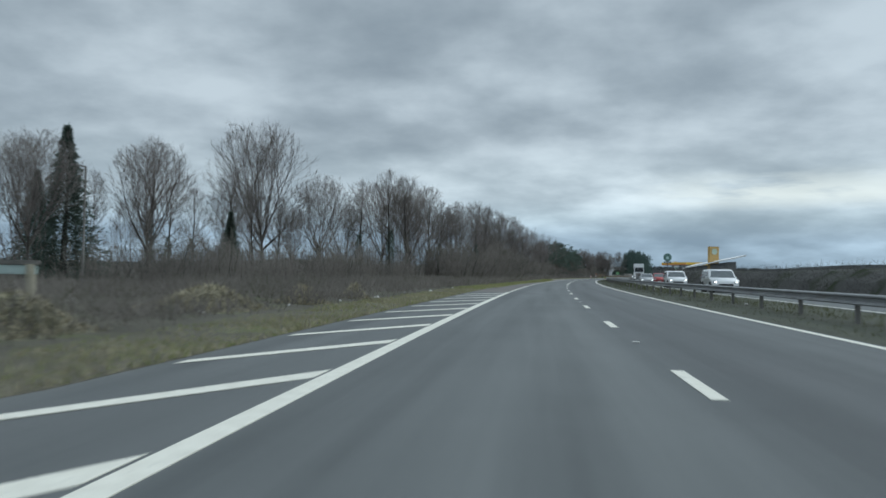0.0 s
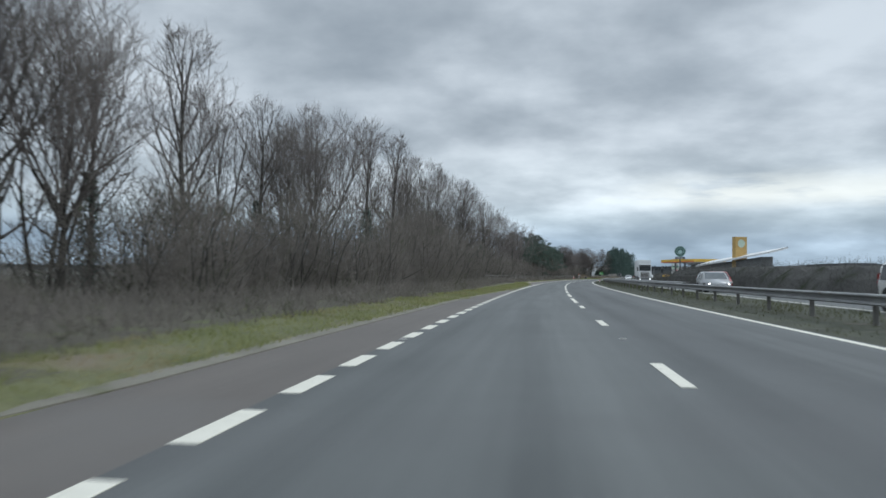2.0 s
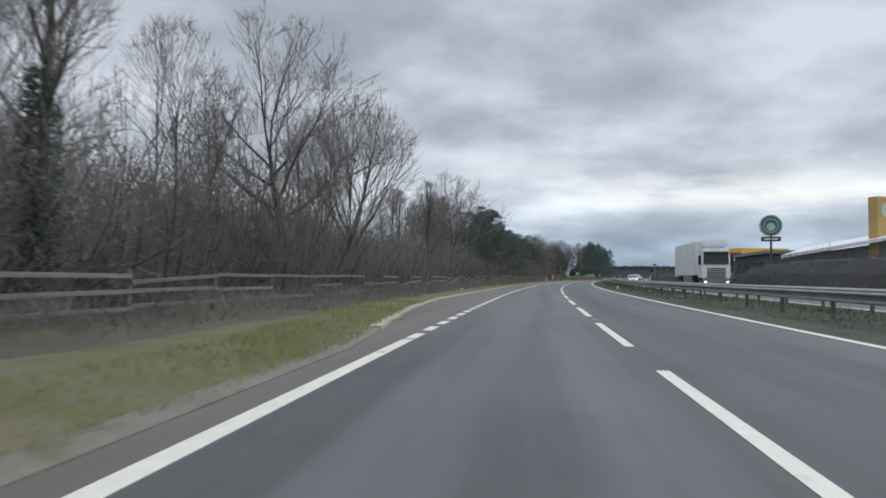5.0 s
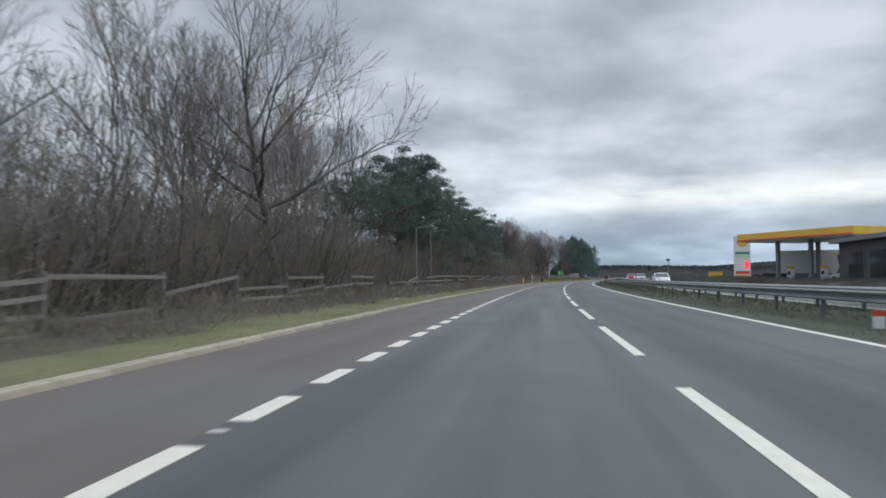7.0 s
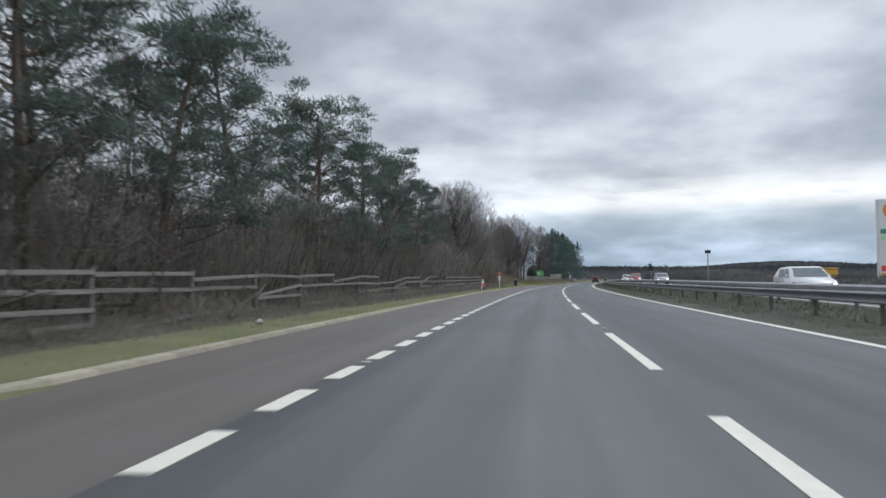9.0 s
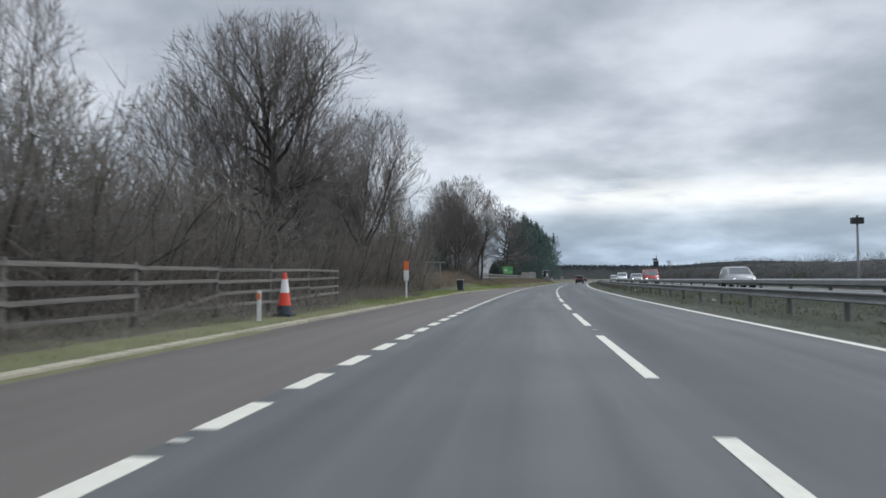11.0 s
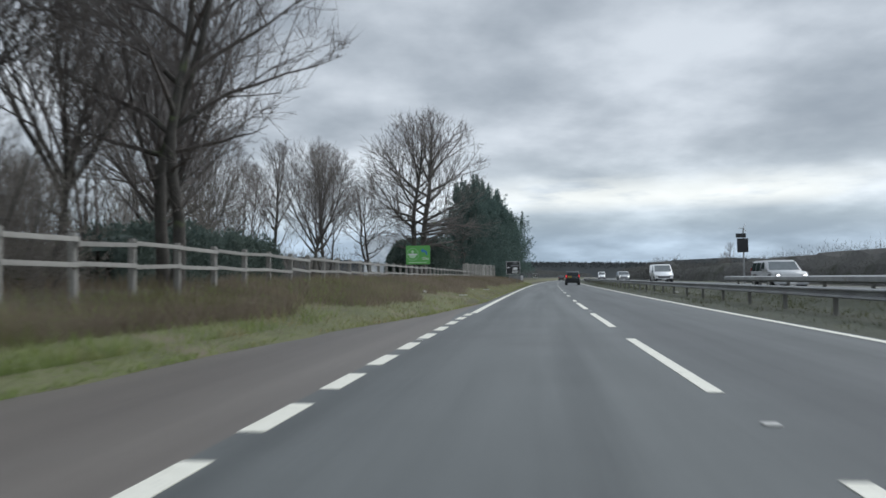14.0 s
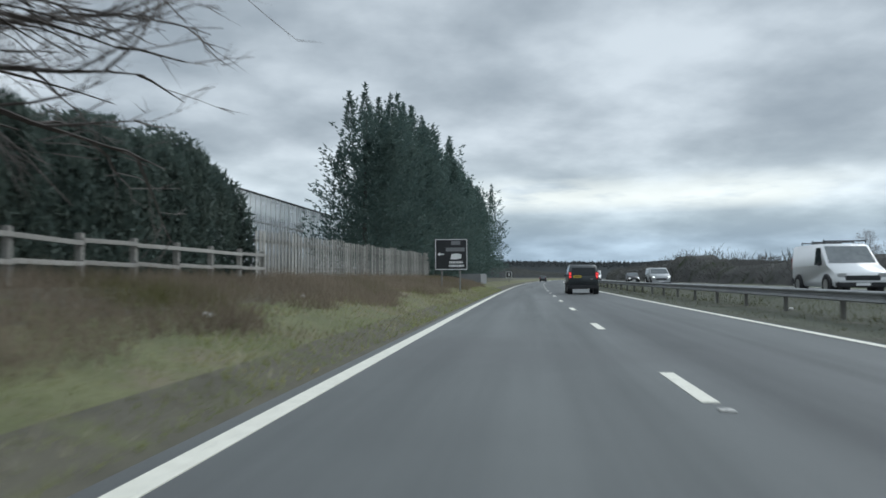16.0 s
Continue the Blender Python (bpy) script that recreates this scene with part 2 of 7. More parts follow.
WEEDS = surface("dry_weeds", (0.15, 0.122, 0.092), (0.30, 0.250, 0.190), 0.9, 0.5, 10, spots=((0.13, 0.13, 0.05), 0.4, 0.55), spec=0.2, trans=0.4)
WOOD = surface("weathered_wood", (0.085, 0.082, 0.074), (0.20, 0.19, 0.172), 0.85, 2, 30, bump=0.004, random_shade=0.2, stretch=(1, 1, 6))
BOARDS = surface("grey_boards", (0.20, 0.195, 0.175), (0.40, 0.39, 0.36), 0.85, 2, 30, bump=0.004, random_shade=0.38)
PALE_WOOD = surface("pale_rails", (0.21, 0.203, 0.185), (0.36, 0.35, 0.325), 0.85, 2, 30, bump=0.004, random_shade=0.15)
STEEL = surface("galvanised_steel", (0.20, 0.205, 0.21), (0.34, 0.345, 0.345), 0.6, 1.2, 14, metal=0.35, spots=((0.20, 0.17, 0.13), 2.5, 0.60))
POST_STEEL = surface("weathered_steel", (0.15, 0.147, 0.138), (0.27, 0.265, 0.25), 0.7, 2, 20, metal=0.3)
WHITE = surface("white_paint", (0.66, 0.67, 0.67), (0.80, 0.80, 0.79), 0.45, 1.5, 20)
GREY_PANEL = surface("grey_cladding", (0.15, 0.155, 0.16), (0.22, 0.225, 0.23), 0.6, 0.8, 15)
DARK_PANEL = surface("dark_cladding", (0.05, 0.052, 0.055), (0.085, 0.088, 0.09), 0.6, 0.8, 15)
YELLOW = surface("yellow_cladding", (0.66, 0.40, 0.05), (0.80, 0.52, 0.08), 0.5, 0.8, 15)
TIMBER = surface("oiled_timber", (0.42, 0.27, 0.09), (0.58, 0.39, 0.14), 0.6, 0.8, 12, stretch=(1, 1, 5))
BLACK = surface("black_plastic", (0.014, 0.015, 0.017), (0.03, 0.031, 0.033), 0.5, 3, 30)
RUBBER = surface("tyre_rubber", (0.012, 0.012, 0.012), (0.028, 0.028, 0.027), 0.85, 4, 40)
GREEN_SIGN = surface("green_board", (0.11, 0.36, 0.08), (0.15, 0.44, 0.11), 0.5, 1, 20)
DARK_SIGN = surface("black_sign_face", (0.012, 0.013, 0.015), (0.026, 0.027, 0.03), 0.45, 2, 20)
RED = surface("red_paint", (0.60, 0.055, 0.03), (0.74, 0.085, 0.045), 0.45, 2, 20)
ORANGE = surface("orange_red_panel", (0.74, 0.16, 0.05), (0.85, 0.20, 0.06), 0.5, 2, 20)
GLASS = surface("tinted_glass", (0.016, 0.019, 0.022), (0.03, 0.034, 0.037), 0.06, 1, 5)
# windscreens: paler than GLASS, the sky's reflection is put into the base colour
SKYLIT_SCREEN = surface("windscreen_sky_reflection", (0.085, 0.098, 0.105), (0.15, 0.165, 0.172), 0.08, 1, 5)
CHROME = surface("brushed_metal", (0.50, 0.50, 0.50), (0.66, 0.66, 0.66), 0.3, 2, 30, metal=1.0)
LENS_RED = surface("red_lens", (0.20, 0.012, 0.012), (0.28, 0.02, 0.018), 0.2, 3, 30)
LAMP_RED = glow("red_lamp", (1.0, 0.06, 0.06), 1.3)
LAMP_WHITE = glow("headlamp", (1.0, 0.98, 0.95), 4.0)
DIGITS = glow("red_digits", (1.0, 0.05, 0.07), 1.2)
PLATE = surface("yellow_plate", (0.70, 0.50, 0.04), (0.80, 0.60, 0.06), 0.5, 3, 30)
HILL = surface("far_hill", (0.055, 0.062, 0.066), (0.088, 0.095, 0.096), 0.95, 0.004, 0.05, spec=0.1, trans=0.4)
FAR_SCRUB = surface("far_scrub_twigs", (0.082, 0.082, 0.080), (0.15, 0.147, 0.139), 0.9, 0.3, 4, spots=((0.05, 0.062, 0.035), 0.25, 0.54), spec=0.2, trans=0.4)
LUSH = surface("lush_grass", (0.15, 0.205, 0.060), (0.34, 0.395, 0.155), 0.85, 0.6, 10, spots=((0.34, 0.30, 0.18), 0.5, 0.56), spec=0.2, trans=0.4)
STRAW = surface("dry_straw", (0.24, 0.215, 0.145), (0.40, 0.365, 0.26), 0.9, 0.6, 10, spots=((0.20, 0.21, 0.09), 0.5, 0.56))
LITTER = surface("pale_litter", (0.36, 0.35, 0.33), (0.62, 0.61, 0.58), 0.7, 5, 40)


def paint_of(name, dark, light):
    return surface(name, dark, light, 0.28, 1.0, 12)


# ---- mesh helpers ----
def part(name, bm, material, parent=None, label=""):
    me = bpy.data.meshes.new(name)
    bm.to_mesh(me)
    bm.free()
    me.materials.append(material)
    ob = new(name, me)
    if parent:
        ob.parent = parent
    return tagged(ob, label)


def raw(name, verts, faces, material, parent=None, uv=None, smooth=False):
    me = bpy.data.meshes.new(name)
    verts, faces = np.asarray(verts, np.float32), np.asarray(faces, np.int32)
    k = faces.shape[1]
    me.vertices.add(len(verts))
    me.vertices.foreach_set("co", verts.ravel())
    me.loops.add(faces.size)
    me.loops.foreach_set("vertex_index", faces.ravel())
    me.polygons.add(len(faces))
    me.polygons.foreach_set("loop_start", np.arange(0, faces.size, k, dtype=np.int32))
    if uv is not None:
        lay = me.uv_layers.new(name="metres")
        lay.data.foreach_set("uv", np.asarray(uv, np.float32)[faces.ravel()].ravel())
    me.polygons.foreach_set("use_smooth", np.full(len(faces), smooth))
    me.update(calc_edges=True)
    me.materials.append(material)
    ob = new(name, me)
    if parent:
        ob.parent = parent
    return ob


def box(bm, x0, x1, y0, y1, z0, z1, bevel=0.0, m=None):
    r = bmesh.ops.create_cube(bm, size=1)
    v = r["verts"]
    bmesh.ops.transform(bm, verts=v, matrix=Matrix.Translation(((x0 + x1) / 2, (y0 + y1) / 2, (z0 + z1) / 2)) @ Matrix.Diagonal((abs(x1 - x0), abs(y1 - y0), abs(z1 - z0), 1)))
    if bevel:
        e = list({e for q in v for e in q.link_edges})
        nv = bmesh.ops.bevel(bm, geom=e, offset=bevel, segments=2, affect="EDGES")["verts"]
        v = list(set(nv) | {q for q in v if q.is_valid})
    if m is not None:
        bmesh.ops.transform(bm, verts=v, matrix=m)
    return v


def tube(bm, a, b, r0, r1=None, sides=8):
    a, b = Vector(a), Vector(b)
    d = b - a
    m = Matrix.Translation((a + b) / 2) @ d.to_track_quat("Z", "Y").to_matrix().to_4x4()
    return bmesh.ops.create_cone(bm, cap_ends=True, segments=sides, radius1=r0, radius2=r0 if r1 is None else r1, depth=d.length, matrix=m)["verts"]


def boxed(name, material, parent, dims, bevel=0.0, label=""):
    bm = bmesh.new()
    box(bm, *dims, bevel)
    return part(name, bm, material, parent, label)


def rod(name, material, parent, a, b, r, r1=None, sides=8, label=""):
    bm = bmesh.new()
    tube(bm, a, b, r, r1, sides)
    return part(name, bm, material, parent, label)


def thing(name, m, label, category, group="", kind=""):
    ob = new(name)
    ob.empty_display_size = 0.2
    ob.matrix_world = m
    return tagged(ob, label, category, group, kind)


def sweep(name, material, s0, s1, profile, step=4.0, parent=None, closed=False, z_of=None, uv=True):
    """A strip along the road. profile: points (l, z) of its cross-section, or a function of s that gives them."""
    n = max(2, int(round((s1 - s0) / step)) + 1)
    ss = np.linspace(s0, s1, n)
    pts = [profile(s) if callable(profile) else profile for s in ss]
    k = len(pts[0])
    verts, uvs = [], []
    for s, pr in zip(ss, pts):
        for l, z in pr:
            x, y = place(s, l)
            verts.append((float(x), float(y), z + (z_of(s, l) if z_of else 0)))
            uvs.append((l, s))
    faces = []
    for i in range(n - 1):
        for j in range(k if closed else k - 1):
            a, b = i * k + j, i * k + (j + 1) % k
            faces.append((a, b, b + k, a + k))
    return raw(name, verts, faces, material, parent, uvs if uv else None)


# ---- ground ----
EDGE_S = [-60, -10, 7, 50, 60, 85, 100, 108, 120, 146, 160, 171, 196, 227, 254, 324, 350, 360, 378, 388, 396, 403.5, 414, 2000]
EDGE_L = [-12, -6.6, -5.6, -5.7, -5.05, -4.8, -4.27, -3.95, -3.85, -4.1, -5.5, -6.05, -5.95, -6.25, -6.3, -6.85, -7.15, -7.4, -6.6, -6.3, -5.8, -4.6, -3.78, -3.74]


def edge(s):
    """Left edge of the paved width."""
    return np.interp(s, EDGE_S, EDGE_L)


def height(s, l):
    """Ground level beside the road."""
    s, l = np.asarray(s, float), np.asarray(l, float)
    e = edge(s)
    d = e - l
    bank = np.interp(s, [366, 391, 430, 2000], [0.25, 0.88, 0.95, 0.9])
    left = np.where(d < 0, -0.10, 0.045 + (bank - 0.045) * np.clip((d - 0.2) / 4.2, 0, 1) ** 0.8) + 0.00 * s
    lift = np.interp(s, [250, 320, 480, 700], [0, 0.3, 0.35, 0.2])
    right = np.interp(l, [3.8, 4.3, 6.8, 9.0], [-0.1, 0.02, 0.03, 0.0]) + lift * np.clip((l - 7.2) / 1.5, 0, 1)
    right = np.where((l > 9.0) & (l < 17.0), lift - 0.1, right)
    right = right + 0.25 * np.clip((l - 18.5) / 3, 0, 1)
    g = np.where(l < 0, left, right)
    far = np.clip((np.abs(l) - 90) / 500, 0, 1)
    return g + far * far * np.where(l < 0, 2.0, 12.0)


L_COLS = np.array([-3000, -1500, -700, -350, -200, -120, -80, -55, -40, -30, -24, -19, -15.5, -13, -11.5, -10.3, -9.4, -8.6, -7.9, -7.3, -6.8, -6.3, -5.8, -5.3, -4.8, -4.4, -4.0, -3.2, 0, 3.2, 3.8, 4.3, 5, 6, 6.9, 7.6, 8.4, 9.0, 9.1, 17.0, 17.1, 18.5, 20, 22, 25, 30, 40, 60, 90, 150, 250, 400, 700, 1100], float)
S_ROWS = np.concatenate([[-2500, -1200, -600, -300, -150, -90], np.arange(-60, 620, 3.0), np.arange(620, 1000, 10.0), [1050, 1150, 1300, 1600, 2200, 3000]])
gs, gl = np.meshgrid(S_ROWS, L_COLS, indexing="ij")
gx, gy = place(gs, gl)
gz = height(gs, gl)
rng = np.random.default_rng(3)
loose = (gl < edge(gs) - 0.7) | ((gl > 4.2) & (gl < 8.9)) | (gl > 18)
gz = gz + np.where(loose & (np.abs(gl) < 100), rng.normal(0, 1, gz.shape) * np.where((gl > -9.5) & (gl < 9), 0.015, 0.05), 0)
nr, nc = gs.shape
idx = np.arange(nr * nc).reshape(nr, nc)
quads = np.stack([idx[:-1, :-1], idx[:-1, 1:], idx[1:, 1:], idx[1:, :-1]], -1).reshape(-1, 4)
ground = raw("ground", np.stack([gx, gy, gz], -1).reshape(-1, 3), quads, FIELD, uv=np.stack([gl, gs], -1).reshape(-1, 2), smooth=True)
tagged(ground, "rough winter grass, dirt and dead scrub beside a main road", "ground", kind="structure")
ground.data.materials.append(GRASS_GROUND)
ground.data.materials.append(DIRT)
ground.data.materials.append(MEDIAN)
ground.data.materials.append(DULL_TURF)
mid_l = ((gl[:-1, :-1] + gl[1:, 1:]) / 2).ravel()
mid_s = ((gs[:-1, :-1] + gs[1:, 1:]) / 2).ravel()
index = np.zeros(len(quads), np.int32)
index[(mid_l < -3) & (mid_l > np.interp(mid_s, [50, 62, 150, 165, 325, 345, 400, 411], [-3.0, -7.0, -6.6, -7.4, -8.2, -9.0, -9.0, -6.3]))] = 1
index[(mid_l < -3) & (index == 0) & (mid_l > -40)] = 2
index[(index == 1) & (mid_s > 158) & (mid_s < 336)] = 4
index[(mid_s > 411) & (mid_s < 700) & (mid_l < -3) & (mid_l > edge(mid_s) - 0.5)] = 2
index[(mid_l > 3) & (mid_l < 9.2)] = 3
ground.data.polygons.foreach_set("material_index", index)

# ---- road ----
road = sweep("road", ROAD, -60, 1000, lambda s: [(-3.62 if 46 < s < 404 else -3.85, 0.0), (-2, 0.0), (0, 0.0), (2, 0.0), (3.95, 0.0), (3.98, -0.15)], 4.0)
tagged(road, "dry grey asphalt carriageway with two lanes and worn wheel tracks", "road", kind="structure")
nose = sweep("pavement_nose", ROAD, -60, 44, lambda s: [(float(edge(s)) - 0.05, -0.004), ((float(edge(s)) - 3.85) / 2, -0.004), (-3.85, -0.004)], 3.0)
tagged(nose, "grey asphalt under the painted stripes of the nose", "pavement", kind="structure")
layby = sweep("pavement_layby", LAYBY, 44, 470, lambda s: [(float(edge(s)) - 0.05, -0.004), ((float(edge(s)) - 3.6) / 2, -0.004), (-3.5, -0.004)], 3.0)
tagged(layby, "brownish asphalt lay-by strip beside the lane", "pavement", kind="structure")
far_road = sweep("road_opposite", ROAD, -60, 1000, lambda s: [(9.1, 0.0), (11, 0.0), (13, 0.0), (15, 0.0), (16.9, 0.0)], 4.0, z_of=lambda s, l: float(np.interp(s, [250, 320, 480, 700], [0, 0.3, 0.35, 0.2])))
tagged(far_road, "grey asphalt carriageway for the oncoming traffic", "road", kind="structure")


def level(s):
    """Level of the oncoming carriageway."""
    return float(np.interp(s, [250, 320, 480, 700], [0, 0.3, 0.35, 0.2]))


# edge lines: long strips of thermoplastic, 5 mm thick
def line(name, s0, s1, l, w, z0=0.0, parent=road, lift=None):
    return sweep(name, PAINT, s0, s1, [(l - w / 2, z0), (l - w / 2, z0 + 0.006), (l + w / 2, z0 + 0.006), (l + w / 2, z0)], 3.0, parent, z_of=lift)


line("edge_line", -60, 44.2, -3.54, 0.2)
line("edge_line", 111.6, 147.5, -3.53, 0.19)
line("edge_line", 405.2, 1000, -3.45, 0.19)
line("edge_line", -60, 1000, 3.76, 0.17)
line("edge_line", -60, 1000, 9.5, 0.17, 0, far_road, lambda s, l: level(s))
line("edge_line", -60, 1000, 16.6, 0.17, 0, far_road, lambda s, l: level(s))


def dash_mesh(length, w):
    bm = bmesh.new()
    box(bm, -w / 2, w / 2, 0, length, 0.0005, 0.006)
    me = bpy.data.meshes.new("lane_dash")
    bm.to_mesh(me)
    bm.free()
    me.materials.append(PAINT)
    return me


def lay(name, me, parent, s, l, z=0.0):
    ob = new(name, me)
    ob.parent = parent
    ob.matrix_local = at(s, l, z)
    return ob


SHORT, LONG, BAR, FAR_DASH = dash_mesh(2.0, 0.15), dash_mesh(6.0, 0.15), dash_mesh(1.16, 0.19), dash_mesh(2.0, 0.15)
for k in range(-6, 110):
    top = 8.71 + 9 * k
    if top < 85:
        lay("lane_dash", SHORT, road, top - 2, 0.03)
    elif top < 415:
        lay("lane_dash", LONG, road, top - 6, 0.0)
    lay("lane_dash", FAR_DASH, far_road, top - 4, 13.1, level(top))
for k in range(0, 62):
    lay("lane_dash", SHORT, road, 415.6 + 9 * k, 0.0)
for k in range(0, 180):
    if not 110.5 < 45.71 + 2 * k < 147:
        lay("edge_dash", BAR, road, 45.71 + 2 * k, -3.53)

# slanting stripes of the painted nose
stripe = bmesh.new()
vs = [stripe.verts.new(p) for p in ((0, 0, 0.0005), (0, 0.62, 0.0005), (-1.78, -2.75, 0.0005), (-1.78, -3.1, 0.0005), (0, 0, 0.006), (0, 0.62, 0.006), (-1.78, -2.75, 0.006), (-1.78, -3.1, 0.006))]
for f in ((4, 5, 6, 7), (0, 1, 5, 4), (1, 2, 6, 5), (2, 3, 7, 6), (3, 0, 4, 7)):
    stripe.faces.new([vs[i] for i in f])
stripe_me = bpy.data.meshes.new("nose_stripe")
stripe.to_mesh(stripe_me)
stripe.free()
stripe_me.materials.append(PAINT)
for k in range(-6, 10):
    lay("nose_stripe", stripe_me, road, 7.2 + 3.8 * k, -3.68)

# reflecting studs between the dashes
stud = bmesh.new()
box(stud, -0.06, 0.06, -0.05, 0.05, 0.0, 0.015, 0.005)
stud_me = bpy.data.meshes.new("road_stud")
stud.to_mesh(stud_me)
stud.free()
stud_me.materials.append(LITTER)
for k in range(-3, 56):
    s = 12.3 + 18.0 * k if k < 5 else 8.71 + 18 * k + 1.5
    lay("road_stud", stud_me, road, s, 0.03)
for k in range(0, 36):
    lay("road_stud", stud_me, road, 45.71 + 10 * k - 0.4, -3.53)

# kerb stones along the lay-by
kerb = thing("kerb", Matrix.Identity(4), "pale mossy concrete kerb edging the lay-by", "kerb", kind="structure")
bmk = bmesh.new()
box(bmk, -0.26, 0.0, 0.0, 0.94, -0.12, 0.062, 0.012)
kerb_me = bpy.data.meshes.new("kerb_stone")
bmk.to_mesh(kerb_me)
bmk.free()
kerb_me.materials.append(KERB)
for k in range(248):
    s = 150 + 0.945 * k
    d = float(edge(s + 0.95) - edge(s)) / 0.95
    ob = new("kerb_stone", kerb_me)
    ob.parent = kerb
    ob.matrix_local = at(s, float(edge(s)), 0, -math.degrees(math.atan(d)))
sweep("sunken_kerb", SUNKEN, 40, 149.9, lambda s: [(float(edge(s)) - 0.42, -0.1), (float(edge(s)) - 0.42, 0.05), (float(edge(s)) - 0.12, 0.035), (float(edge(s)), 0.012), (float(edge(s)), -0.1)], 2.0, kerb)


# ---- safety barriers ----
def barrier(name, label, l, s0, s1, z_of, face):
    fence = thing(name, Matrix.Identity(4), label, "crash barrier")
    # open steel beam with a flat top and a grooved face
    prof = [(0.20, 0.715), (0.02, 0.73), (-0.05, 0.72), (-0.07, 0.695), (-0.06, 0.665), (0.02, 0.635), (0.02, 0.565), (-0.05, 0.535), (-0.06, 0.50), (-0.03, 0.47), (0.10, 0.465)]
    sweep("beam", STEEL, s0, s1, [(l + x * face, z) for x, z in prof], 3.2, fence, z_of=z_of)
    sweep("back_beam", STEEL, s0, s1, [(l + 0.36 * face, 0.72), (l + 0.44 * face, 0.68), (l + 0.44 * face, 0.54), (l + 0.36 * face, 0.49)], 3.2, fence, z_of=z_of)
    bm = bmesh.new()
    box(bm, -0.05, 0.05, -0.055, 0.055, -0.35, 0.69, 0.008)
    box(bm, -0.17, 0.30, -0.03, 0.03, 0.57, 0.63)
    me = bpy.data.meshes.new("post")
    bm.to_mesh(me)
    bm.free()
    me.materials.append(POST_STEEL)
    n = 0
    s = s0 + 1.0
    while s < s1 and n < 290:
        ob = new("post", me)
        ob.parent = fence
        ob.matrix_local = at(s, l + 0.2 * face, z_of(s, l))
        s += 4.0 if s < 620 else 9.6
        n += 1
    return fence


barrier("crash_barrier", "galvanised steel corrugated crash barrier on posts beside the fast lane", 5.75, -58, 900, lambda s, l: 0.0, 1)
barrier("crash_barrier", "grey steel crash barrier edging the oncoming carriageway", 8.7, 110, 425, lambda s, l: level(s) * 0.9, -1)


